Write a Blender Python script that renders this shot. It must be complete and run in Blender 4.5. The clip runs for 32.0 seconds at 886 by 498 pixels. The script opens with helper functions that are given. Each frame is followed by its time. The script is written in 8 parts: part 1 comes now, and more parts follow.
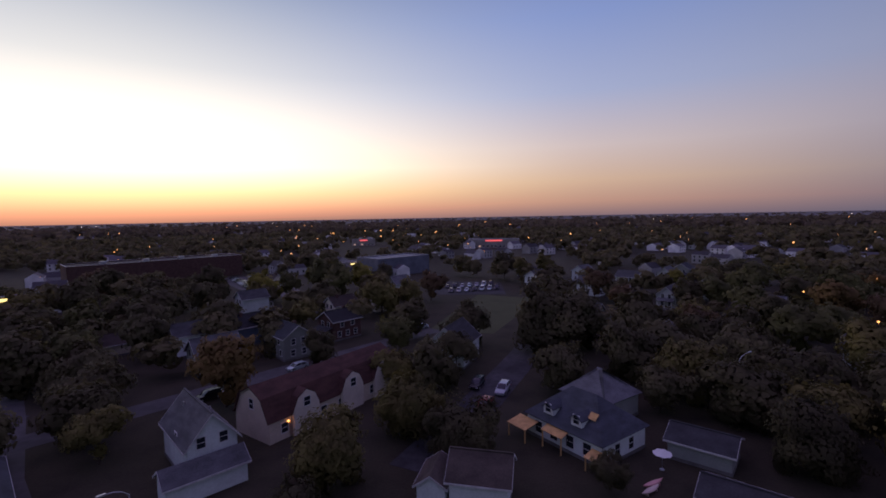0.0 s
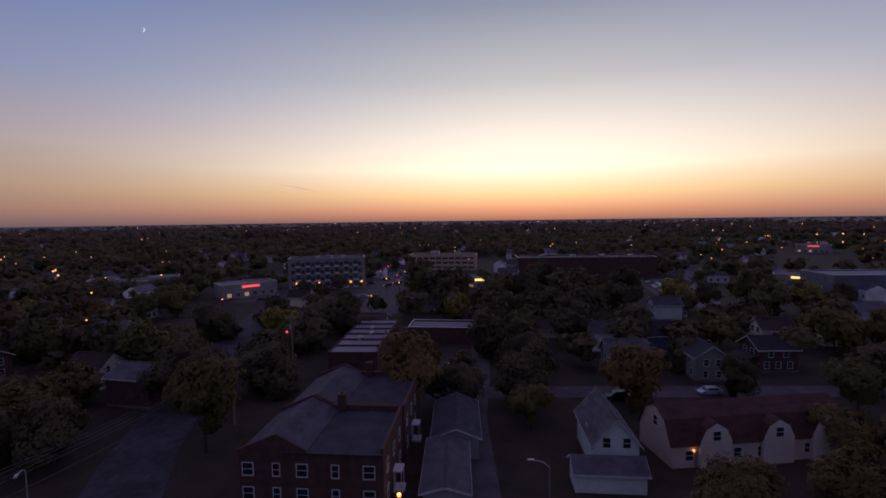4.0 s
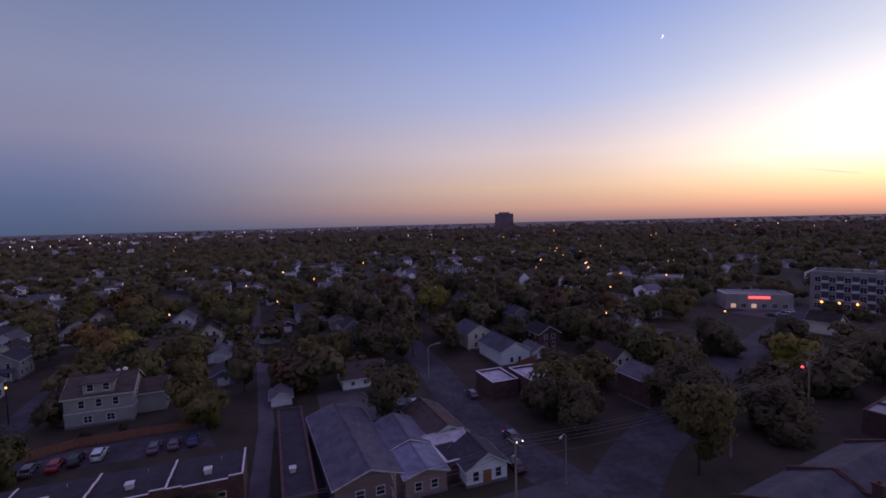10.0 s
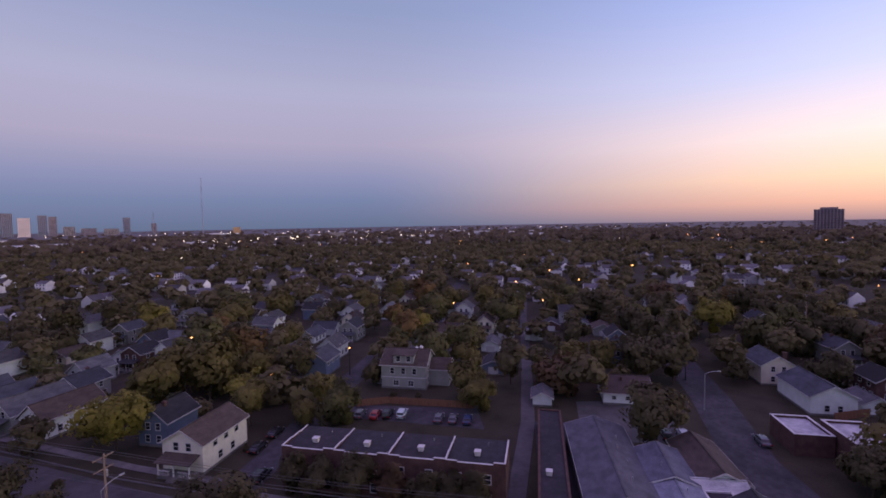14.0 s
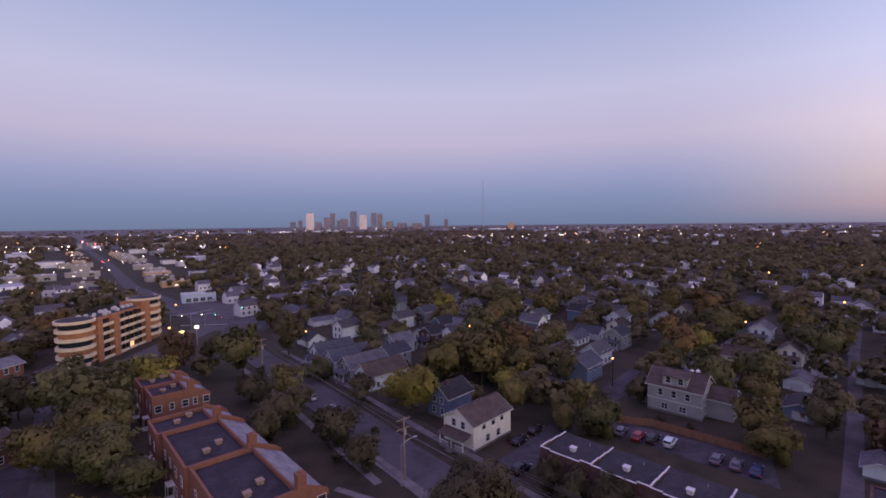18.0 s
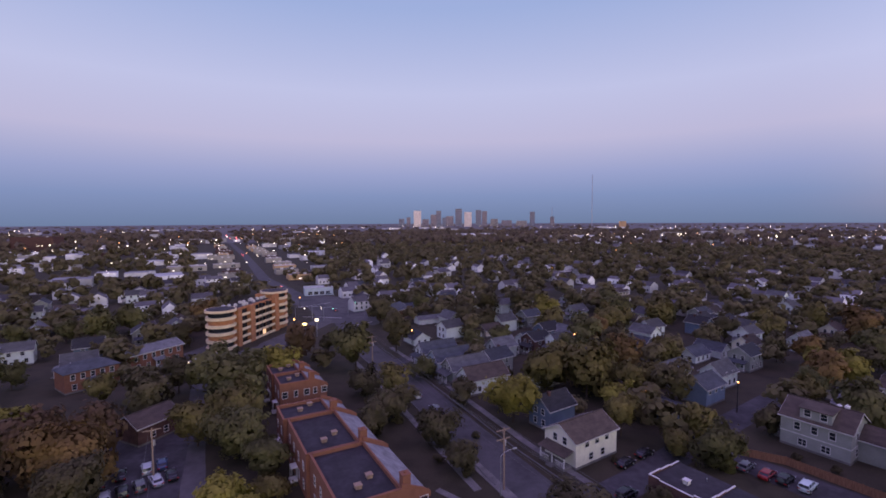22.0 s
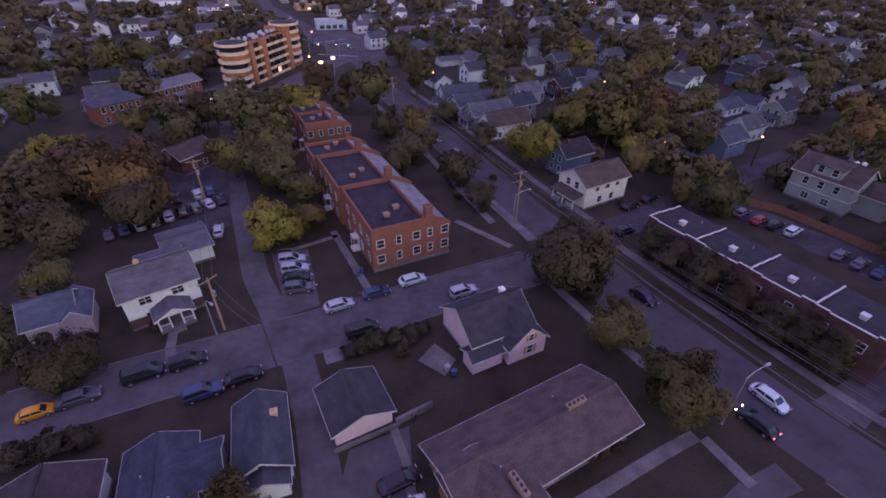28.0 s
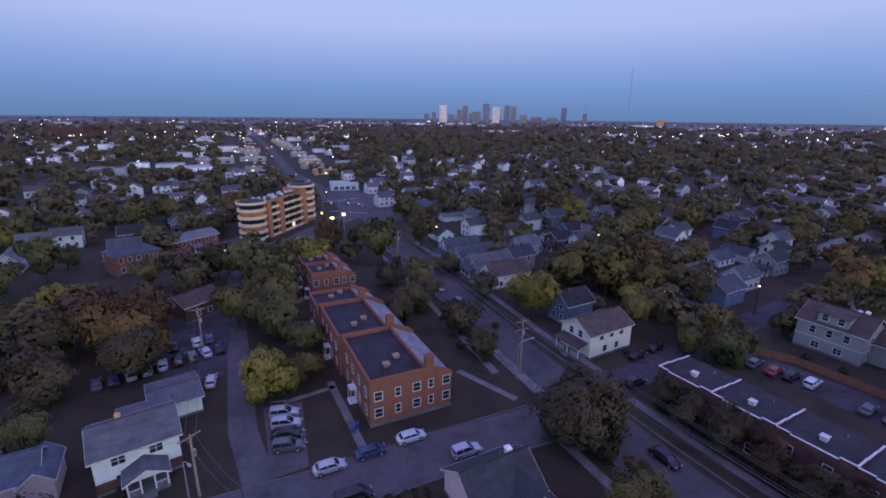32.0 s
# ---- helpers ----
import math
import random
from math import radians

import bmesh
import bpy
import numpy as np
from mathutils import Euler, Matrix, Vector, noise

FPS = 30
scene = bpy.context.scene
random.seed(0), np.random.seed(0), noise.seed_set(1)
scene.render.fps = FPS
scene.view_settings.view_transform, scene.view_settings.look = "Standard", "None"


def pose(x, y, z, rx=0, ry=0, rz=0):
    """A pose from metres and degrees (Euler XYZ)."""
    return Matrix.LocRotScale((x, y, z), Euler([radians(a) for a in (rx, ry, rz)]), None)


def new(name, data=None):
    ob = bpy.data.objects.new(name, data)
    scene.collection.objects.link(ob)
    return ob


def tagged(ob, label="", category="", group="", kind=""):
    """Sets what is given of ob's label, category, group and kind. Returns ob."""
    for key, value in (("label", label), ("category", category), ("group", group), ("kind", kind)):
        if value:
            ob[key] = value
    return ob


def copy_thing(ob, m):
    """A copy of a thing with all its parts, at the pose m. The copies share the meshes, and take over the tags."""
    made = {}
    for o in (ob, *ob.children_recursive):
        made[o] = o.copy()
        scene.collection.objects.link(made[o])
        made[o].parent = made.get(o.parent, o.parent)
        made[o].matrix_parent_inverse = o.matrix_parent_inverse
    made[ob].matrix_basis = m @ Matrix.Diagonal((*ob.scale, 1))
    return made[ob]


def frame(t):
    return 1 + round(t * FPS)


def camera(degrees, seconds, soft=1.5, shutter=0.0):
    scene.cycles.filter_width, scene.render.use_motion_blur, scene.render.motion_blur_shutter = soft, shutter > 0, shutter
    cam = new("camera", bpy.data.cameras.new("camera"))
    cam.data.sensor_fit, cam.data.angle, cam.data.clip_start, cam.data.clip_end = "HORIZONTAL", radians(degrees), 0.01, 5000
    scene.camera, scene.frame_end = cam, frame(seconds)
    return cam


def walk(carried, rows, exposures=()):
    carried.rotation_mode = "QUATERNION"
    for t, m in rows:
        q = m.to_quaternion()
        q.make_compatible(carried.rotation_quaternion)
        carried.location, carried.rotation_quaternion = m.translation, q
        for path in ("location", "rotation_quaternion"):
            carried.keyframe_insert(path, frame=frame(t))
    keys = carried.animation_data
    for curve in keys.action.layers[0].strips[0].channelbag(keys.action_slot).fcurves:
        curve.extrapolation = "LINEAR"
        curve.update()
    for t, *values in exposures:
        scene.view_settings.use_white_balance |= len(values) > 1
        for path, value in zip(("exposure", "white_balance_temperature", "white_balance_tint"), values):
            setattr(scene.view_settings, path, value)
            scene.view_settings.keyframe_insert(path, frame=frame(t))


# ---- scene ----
# ---------------------------------------------------------------- camera
FOV = 87.59
cam = camera(FOV, 32.0, soft=1.7)
# seconds, x, y, height, pitch, roll, yaw
PATH = (
    (0.0, 4.10, -0.05, 31.70, -4.03, 1.03, -186.67),
    (0.5, 3.99, 0.10, 31.97, -3.97, 1.15, -182.31),
    (1.0, 3.95, 0.37, 32.35, -3.87, 1.15, -176.23),
    (1.5, 3.87, 0.58, 32.77, -3.87, 1.09, -169.77),
    (2.0, 3.94, 0.59, 33.02, -3.75, 1.06, -163.55),
    (2.5, 3.94, 0.54, 33.30, -3.70, 0.98, -157.43),
    (3.0, 3.86, 0.70, 33.73, -3.68, 0.89, -151.19),
    (3.5, 3.64, 0.94, 34.23, -3.67, 0.78, -144.44),
    (4.0, 3.47, 1.23, 34.72, -3.66, 0.77, -138.06),
    (4.5, 3.15, 1.61, 35.25, -3.67, 0.63, -131.47),
    (6.5, 1.26, 1.96, 38.02, -3.59, 1.65, -107.43),
    (7.0, 1.20, 1.91, 38.46, -3.51, 1.73, -101.98),
    (7.5, 1.05, 2.01, 38.79, -3.46, 1.61, -97.72),
    (8.0, 1.00, 1.98, 39.07, -3.45, 1.68, -94.61),
    (8.5, 0.98, 1.95, 39.33, -3.41, 1.67, -91.38),
    (9.0, 0.83, 1.96, 39.65, -3.36, 1.59, -87.94),
    (9.5, 0.89, 1.98, 39.95, -3.33, 1.62, -84.26),
    (10.0, 0.91, 2.13, 40.22, -3.32, 1.48, -80.75),
    (10.5, 0.89, 2.19, 40.44, -3.28, 1.42, -77.10),
    (11.0, 0.71, 2.16, 40.70, -3.19, 1.43, -73.18),
    (11.5, 0.69, 1.99, 41.03, -3.15, 1.34, -69.04),
    (12.0, 0.72, 1.80, 41.44, -3.20, 1.24, -64.80),
    (12.5, 0.61, 1.78, 41.91, -3.20, 1.10, -60.60),
    (13.0, 0.43, 1.76, 42.34, -3.22, 0.98, -56.44),
    (13.5, 0.19, 1.58, 42.78, -3.19, 0.98, -52.44),
    (15.5, -0.03, 0.69, 44.19, -3.17, 0.90, -36.23),
    (16.0, -0.06, 0.64, 44.50, -3.17, 0.85, -32.07),
    (16.5, 0.13, 0.69, 44.83, -3.19, 0.80, -28.02),
    (17.0, 0.30, 0.69, 45.10, -3.20, 0.77, -24.01),
    (17.5, 0.42, 0.67, 45.40, -3.21, 0.71, -19.97),
    (18.0, 0.36, 0.74, 45.73, -3.21, 0.60, -16.05),
    (18.5, 0.28, 0.72, 46.10, -3.24, 0.47, -12.21),
    (19.0, 0.21, 0.49, 46.56, -3.26, 0.35, -8.41),
    (19.5, 0.14, 0.19, 47.01, -3.26, 0.28, -5.65),
    (20.0, 0.12, 0.11, 47.54, -3.33, 0.24, -4.70),
    (20.5, 0.17, 0.02, 47.99, -3.37, 0.25, -4.15),
    (21.0, 0.19, -0.04, 48.28, -3.43, 0.21, -3.72),
    (21.5, 0.21, -0.02, 48.42, -3.49, 0.22, -3.42),
    (22.0, 0.29, 0.01, 48.44, -3.50, 0.26, -3.18),
    (22.5, 0.32, 0.07, 48.44, -3.60, 0.26, -2.89),
    (23.0, 0.25, 0.16, 48.37, -5.67, 0.14, -2.56),
    (23.5, 0.10, 0.21, 48.13, -9.81, -0.09, -2.25),
    (24.0, -0.01, 0.17, 47.97, -13.84, -0.24, -2.01),
    (24.5, -0.09, 0.14, 47.90, -16.91, -0.32, -1.79),
    (25.0, -0.12, 0.07, 47.91, -19.23, -0.35, -1.57),
    (25.5, -0.18, -0.00, 47.97, -20.99, -0.43, -1.38),
    (27.5, -0.23, -0.36, 48.06, -31.13, -0.58, -0.57),
    (28.0, -0.35, -0.40, 48.03, -34.19, -0.74, -0.43),
    (28.5, -0.59, -0.48, 47.87, -37.71, -0.95, -0.34),
    (29.0, -0.82, -0.67, 47.71, -40.08, -1.16, -0.28),
    (29.5, -0.79, -0.75, 47.67, -39.57, -1.21, -0.19),
    (30.0, -0.65, -0.72, 47.69, -36.47, -1.12, -0.11),
    (30.5, -0.41, -0.66, 47.87, -31.60, -0.94, -0.03),
    (31.0, -0.26, -0.46, 48.04, -25.41, -0.77, -0.06),
    (31.5, -0.17, -0.15, 48.03, -20.06, -0.76, -0.05),
    (32.0, 0.00, 0.00, 48.00, -16.04, -0.63, -0.00),
)
EXPOSURE = ((0.0, -0.66, 6500, 13), (1.0, -0.84, 6500, 14), (2.0, -1.0, 6500, 15), (4.5, -1.18, 6500, 16), (7.0, -0.94, 6400, 15), (9.0, -0.66, 6350, 15), (11.0, -0.22, 6500, 18), (13.0, 0.12, 6900, 19), (16.0, 0.45, 7250, 17), (18.0, 0.52, 7250, 17), (20.0, 0.55, 6950, 15), (22.5, 0.55, 6750, 13),
            (25.0, 0.68, 6500, 11), (27.5, 0.66, 6600, 16), (29.0, 0.56, 5950, 19), (30.0, 0.54, 5600, 16), (32.0, 0.58, 5450, 2))
walk(cam, [(t, pose(x, y, z, 90 + p, r, w)) for t, x, y, z, p, r, w in PATH], EXPOSURE)

# ---------------------------------------------------------------- sky and light
SUN_YAW = 149.0  # degrees clockwise from +y, where the sun has just set
sun_dir = (math.sin(radians(SUN_YAW)), math.cos(radians(SUN_YAW)))
world = bpy.data.worlds.new("dusk_sky")
scene.world = world
world.use_nodes = True
wt = world.node_tree
wt.nodes.clear()


def wnode(kind, **props):
    n = wt.nodes.new(kind)
    for k, v in props.items():
        if k == "operation":
            n.operation = v
    return n


def wmath(op, a, b=None, c=None):
    n = wnode("ShaderNodeMath", operation=op)
    for i, v in enumerate((a, b, c)):
        if v is None:
            continue
        if isinstance(v, (int, float)):
            n.inputs[i].default_value = v
        else:
            wt.links.new(v, n.inputs[i])
    return n.outputs[0]


def lin(c):
    return tuple((v / 255 / 12.92 if v / 255 <= 0.04045 else ((v / 255 + 0.055) / 1.055) ** 2.4) for v in c)


def wramp(fac, stops):
    n = wnode("ShaderNodeValToRGB")
    el = n.color_ramp.elements
    while len(el) < len(stops):
        el.new(0.5)
    for e, (deg, rgb, gain) in zip(el, stops):
        e.position = max(0.0, min(1.0, (deg + 2) / 50.0))
        e.color = (*[v * gain for v in lin(rgb)], 1)
    wt.links.new(fac, n.inputs[0])
    return n.outputs[0]


def wmix(fac, a, b):
    n = wnode("ShaderNodeMix")
    n.data_type = "RGBA"
    wt.links.new(fac, n.inputs[0])
    wt.links.new(a, n.inputs[6])
    wt.links.new(b, n.inputs[7])
    return n.outputs[2]


coord = wnode("ShaderNodeTexCoord")
sep = wnode("ShaderNodeSeparateXYZ")
wt.links.new(coord.outputs["Generated"], sep.inputs[0])
dx, dy, dz = sep.outputs
elev = wmath("MULTIPLY", wmath("ARCSINE", dz), 180 / math.pi)
up = wmath("DIVIDE", wmath("ADD", elev, 2.0), 50.0)
flat = wmath("SQRT", wmath("ADD", wmath("MULTIPLY", dx, dx), wmath("ADD", wmath("MULTIPLY", dy, dy), 1e-6)))
toward = wmath("DIVIDE", wmath("ADD", wmath("MULTIPLY", dx, sun_dir[0]), wmath("MULTIPLY", dy, sun_dir[1])), flat)
away = wmath("DIVIDE", wmath("ARCCOSINE", wmath("MAXIMUM", wmath("MINIMUM", toward, 0.9999), -0.9999)), math.pi)
sunward = wramp(up, ((-2, (150, 105, 90), 1.6), (-0.3, (168, 120, 104), 1.8), (1.0, (232, 160, 122), 2.2), (3.0, (253, 210, 152), 2.6), (6.0, (255, 238, 208), 3.0), (10, (255, 245, 228), 2.25),
                     (16, (232, 232, 230), 1.6), (24, (192, 204, 226), 1.15), (30, (172, 186, 218), 1.1), (44, (165, 145, 200), 1.6)))
side = wramp(up, ((-2, (112, 98, 112), 1.4), (-0.3, (132, 110, 118), 1.5), (1.5, (204, 158, 138), 1.38), (4, (222, 188, 160), 1.42), (8, (208, 192, 190), 1.58), (14, (164, 174, 206), 1.6),
                  (22, (136, 156, 208), 1.5), (29, (130, 148, 204), 1.2), (44, (151, 131, 199), 1.55)))
opposite = wramp(up, ((-2, (98, 112, 142), 0.82), (-0.2, (100, 118, 152), 0.82), (3.0, (114, 134, 176), 0.82), (5.5, (136, 148, 190), 0.82), (9.5, (168, 168, 200), 0.84), (15, (172, 179, 214), 0.82),
                      (24, (148, 168, 214), 0.75), (30, (142, 158, 210), 0.78), (44, (150, 134, 203), 1.3)))


def wsmooth(x, lo, hi):
    n = wnode("ShaderNodeMapRange")
    n.interpolation_type = "SMOOTHSTEP"
    wt.links.new(x, n.inputs[0])
    n.inputs[1].default_value, n.inputs[2].default_value = lo, hi
    return n.outputs[0]


near_half = wmix(wsmooth(away, 0.0, 0.325), sunward, side)
dome = wmix(wsmooth(away, 0.25, 0.62), near_half, opposite)
nishita = wnode("ShaderNodeTexSky")
nishita.sky_type, nishita.sun_disc = "NISHITA", False
nishita.sun_elevation, nishita.sun_rotation = radians(0.5), radians(SUN_YAW)
nishita.altitude, nishita.dust_density = 250.0, 1.5
add = wnode("ShaderNodeMix")
add.data_type, add.blend_type = "RGBA", "ADD"
add.inputs[0].default_value = 0.008
wt.links.new(dome, add.inputs[6])
wt.links.new(nishita.outputs[0], add.inputs[7])
bg = wnode("ShaderNodeBackground")
bg.inputs[1].default_value = 1.0
wt.links.new(add.outputs[2], bg.inputs[0])
out = wnode("ShaderNodeOutputWorld")
wt.links.new(bg.outputs[0], out.inputs[0])

# ---------------------------------------------------------------- materials
def material(name, rgb, rough=0.8, metal=0.0, var=0.25, scale=1.5, fine=18.0, bump=0.15, tint=None, obj=False, island=0.0, transl=0.0, spec=0.3, stretch=None, gain=1.0):
    """A surface with large stains and fine grain; obj: base colour from the object's own colour."""
    m = bpy.data.materials.new(name)
    m.use_nodes = True
    nt = m.node_tree
    b = nt.nodes["Principled BSDF"]
    b.inputs["Roughness"].default_value, b.inputs["Metallic"].default_value = rough, metal
    b.inputs["Specular IOR Level"].default_value = spec
    tc = nt.nodes.new("ShaderNodeTexCoord")
    mp = nt.nodes.new("ShaderNodeMapping")
    nt.links.new(tc.outputs["Object"], mp.inputs[0])
    if stretch:
        mp.inputs["Scale"].default_value = stretch
    noises = []
    for s, d in ((1 / scale, 4), (fine, 2)):
        n = nt.nodes.new("ShaderNodeTexNoise")
        n.inputs["Scale"].default_value, n.inputs["Detail"].default_value = s, d
        nt.links.new(mp.outputs[0], n.inputs["Vector"])
        noises.append(n)
    mr = nt.nodes.new("ShaderNodeMapRange")
    mr.inputs[1].default_value, mr.inputs[2].default_value = 0.3, 0.7
    mr.inputs[3].default_value, mr.inputs[4].default_value = (1 - var) * gain, (1 + var) * gain
    nt.links.new(noises[0].outputs[0], mr.inputs[0])
    mf = nt.nodes.new("ShaderNodeMapRange")
    mf.inputs[1].default_value, mf.inputs[2].default_value = 0.3, 0.7
    mf.inputs[3].default_value, mf.inputs[4].default_value = 1 - var * 0.6, 1 + var * 0.6
    nt.links.new(noises[1].outputs[0], mf.inputs[0])
    mul = nt.nodes.new("ShaderNodeMath")
    mul.operation = "MULTIPLY"
    nt.links.new(mr.outputs[0], mul.inputs[0])
    nt.links.new(mf.outputs[0], mul.inputs[1])
    last = mul.outputs[0]
    if island:
        geo = nt.nodes.new("ShaderNodeNewGeometry")
        mi = nt.nodes.new("ShaderNodeMapRange")
        mi.inputs[3].default_value, mi.inputs[4].default_value = 1 - island, 1 + island
        nt.links.new(geo.outputs["Random Per Island"], mi.inputs[0])
        m3 = nt.nodes.new("ShaderNodeMath")
        m3.operation = "MULTIPLY"
        nt.links.new(last, m3.inputs[0])
        nt.links.new(mi.outputs[0], m3.inputs[1])
        last = m3.outputs[0]
    vm = nt.nodes.new("ShaderNodeVectorMath")
    vm.operation = "SCALE"
    nt.links.new(last, vm.inputs["Scale"])
    if obj:
        oi = nt.nodes.new("ShaderNodeObjectInfo")
        nt.links.new(oi.outputs["Color"], vm.inputs[0])
    else:
        vm.inputs[0].default_value = rgb
    colour = vm.outputs[0]
    if tint:
        mx = nt.nodes.new("ShaderNodeMix")
        mx.data_type = "RGBA"
        nt.links.new(noises[0].outputs[0], mx.inputs[0])
        nt.links.new(colour, mx.inputs[6])
        mx.inputs[7].default_value = (*tint, 1)
        colour = mx.outputs[2]
    nt.links.new(colour, b.inputs["Base Color"])
    if bump:
        bp = nt.nodes.new("ShaderNodeBump")
        bp.inputs["Strength"].default_value, bp.inputs["Distance"].default_value = bump, 0.05
        nt.links.new(noises[1].outputs[0], bp.inputs["Height"])
        nt.links.new(bp.outputs[0], b.inputs["Normal"])
    if transl:
        tr = nt.nodes.new("ShaderNodeBsdfTranslucent")
        nt.links.new(colour, tr.inputs[0])
        ms = nt.nodes.new("ShaderNodeMixShader")
        ms.inputs[0].default_value = transl
        o = nt.nodes["Material Output"]
        nt.links.new(b.outputs[0], ms.inputs[1])
        nt.links.new(tr.outputs[0], ms.inputs[2])
        nt.links.new(ms.outputs[0], o.inputs[0])
    m["rgb"] = rgb
    return m


def glow(name, rgb, strength):
    m = bpy.data.materials.new(name)
    m.use_nodes = True
    b = m.node_tree.nodes["Principled BSDF"]
    b.inputs["Base Color"].default_value = (0.8, 0.8, 0.8, 1)
    b.inputs["Emission Color"].default_value = (*rgb, 1)
    b.inputs["Emission Strength"].default_value = strength
    m.cycles.emission_sampling = "NONE"
    return m


GRASS = material("grass", (0.034, 0.0335, 0.016), 0.95, var=0.55, scale=5, fine=3, bump=0.6, tint=(0.039, 0.028, 0.02))
LAWN = material("mown_lawn", (0.07, 0.08, 0.028), 0.95, var=0.3, scale=8, fine=4, bump=0.5, tint=(0.06, 0.062, 0.03))
ASPHALT = material("asphalt", (0.046, 0.044, 0.048), 0.9, var=0.38, scale=6, fine=0.8, bump=0.2)
MAIN_ASPHALT = material("main_asphalt", (0.054, 0.052, 0.056), 0.9, var=0.42, scale=6, fine=0.8, bump=0.2, tint=(0.072, 0.069, 0.07))
WORN_ASPHALT = material("worn_asphalt", (0.068, 0.066, 0.07), 0.9, var=0.45, scale=5, fine=0.9, bump=0.2, tint=(0.088, 0.083, 0.08))
DARK_ASPHALT = material("dark_asphalt", (0.035, 0.034, 0.038), 0.85, var=0.3, scale=6, fine=3.0, bump=0.2)
CONCRETE = material("concrete", (0.135, 0.128, 0.122), 0.9, var=0.3, scale=2.5, fine=6, bump=0.15)
KERB = material("kerb", (0.1, 0.098, 0.097), 0.9, var=0.2, scale=2, fine=6)
PAINT_LINE = material("road_paint", (0.55, 0.54, 0.5), 0.8, var=0.4, scale=0.6, fine=9)
BRICK = material("orange_brick", (0.22, 0.098, 0.06), 0.9, var=0.28, scale=1.2, fine=9, bump=0.3, tint=(0.17, 0.074, 0.05))
RED_BRICK = material("red_brick", (0.085, 0.046, 0.04), 0.9, var=0.25, scale=1.2, fine=9, bump=0.3)
TAN_BRICK = material("tan_brick", (0.5, 0.33, 0.18), 0.9, var=0.18, scale=1.2, fine=9, bump=0.2)
SIDING = material("siding", (0.6, 0.6, 0.6), 0.7, var=0.1, scale=2.0, fine=4, bump=0.1, obj=True)
WHITE = material("white_paint", (0.72, 0.71, 0.69), 0.6, var=0.1, scale=1.5, fine=5, bump=0.05)
TRIM = material("trim_paint", (0.56, 0.55, 0.54), 0.6, var=0.1, scale=1.0, fine=6, bump=0.05)
FASCIA = material("weathered_fascia", (0.46, 0.45, 0.44), 0.7, var=0.2, scale=1.0, fine=6, bump=0.05)
SKYLIGHT = material("skylight_curb", (0.27, 0.19, 0.14), 0.85, var=0.2, scale=0.6, fine=6)
SHINGLE = material("shingle", (0.1, 0.1, 0.11), 0.9, var=0.3, scale=2.2, fine=5.0, bump=0.5, obj=True, stretch=(1, 1, 3), gain=0.8)
FLAT_ROOF = material("roof_membrane", (0.028, 0.024, 0.03), 0.8, var=0.35, scale=3, fine=1.2, bump=0.1)
PALE_ROOF = material("pale_membrane", (0.38, 0.38, 0.4), 0.75, var=0.25, scale=3.5, fine=1.2, bump=0.1)
METAL_ROOF = material("metal_roof", (0.13, 0.14, 0.18), 0.65, metal=0.1, var=0.2, scale=3, fine=2, bump=0.05)
COPING = material("coping", (0.52, 0.51, 0.5), 0.6, var=0.15, scale=1.5, fine=5)
WOOD = material("weathered_wood", (0.16, 0.11, 0.075), 0.9, var=0.3, scale=0.8, fine=12, stretch=(6, 6, 0.6))
FENCE_WOOD = material("fence_wood", (0.2, 0.1, 0.06), 0.9, var=0.3, scale=0.8, fine=8, stretch=(5, 5, 0.6))
NEW_WOOD = material("new_plywood", (0.55, 0.33, 0.13), 0.8, var=0.2, scale=0.8, fine=8)
METAL = material("galvanised_metal", (0.42, 0.43, 0.45), 0.45, metal=0.7, var=0.15, scale=0.5, fine=10, bump=0.05)
DARK_METAL = material("dark_metal", (0.04, 0.04, 0.045), 0.5, metal=0.5, var=0.15, scale=0.5, fine=10, bump=0.0)
RUBBER = material("tyre_rubber", (0.018, 0.018, 0.019), 0.85, var=0.1, scale=0.3, fine=20, bump=0.1)
CAR_PAINT = material("car_paint", (0.5, 0.5, 0.5), 0.25, metal=0.2, var=0.04, scale=1, fine=30, bump=0.0, obj=True, spec=0.5)
BARK = material("bark", (0.07, 0.05, 0.038), 0.95, var=0.3, scale=0.5, fine=10, bump=0.6, stretch=(4, 4, 0.6))
LEAF = material("foliage", (0.06, 0.08, 0.025), 0.8, var=0.3, scale=1.4, fine=2.0, bump=0.0, obj=True, island=0.1, transl=0.4, gain=1.25)
# far leaves are paler than near ones: distance haze put into the colour
HAZED_LEAF = material("hazed_far_foliage", (0.21, 0.178, 0.112), 0.9, var=0.45, scale=60, fine=0.03, bump=0.0, island=0.14, transl=0.5, tint=(0.12, 0.085, 0.064))
POLE_WOOD = material("pole_wood", (0.27, 0.2, 0.15), 0.9, var=0.25, scale=0.8, fine=10, stretch=(6, 6, 0.6))
# garden leaves lightened in the same way, with some haze in their tone
GARDEN_LEAF = material("hazed_garden_foliage", (0.176, 0.164, 0.078), 0.85, var=0.5, scale=18, fine=0.12, bump=0.0, island=0.1, transl=0.5, tint=(0.145, 0.112, 0.062))
WIRE = material("aged_cable", (0.1, 0.1, 0.1), 0.6, var=0.1, scale=1, fine=5, bump=0.0)
# pale tone that carries the haze over the far land
HAZE_SHEET = material("far_canopy", (0.125, 0.122, 0.13), 0.95, var=0.45, scale=160, fine=0.03, bump=0.0, tint=(0.1, 0.09, 0.085))
SHOP_ROOF = material("shop_roof", (0.24, 0.24, 0.25), 0.8, var=0.3, scale=60, fine=0.1, bump=0.0, island=0.5)
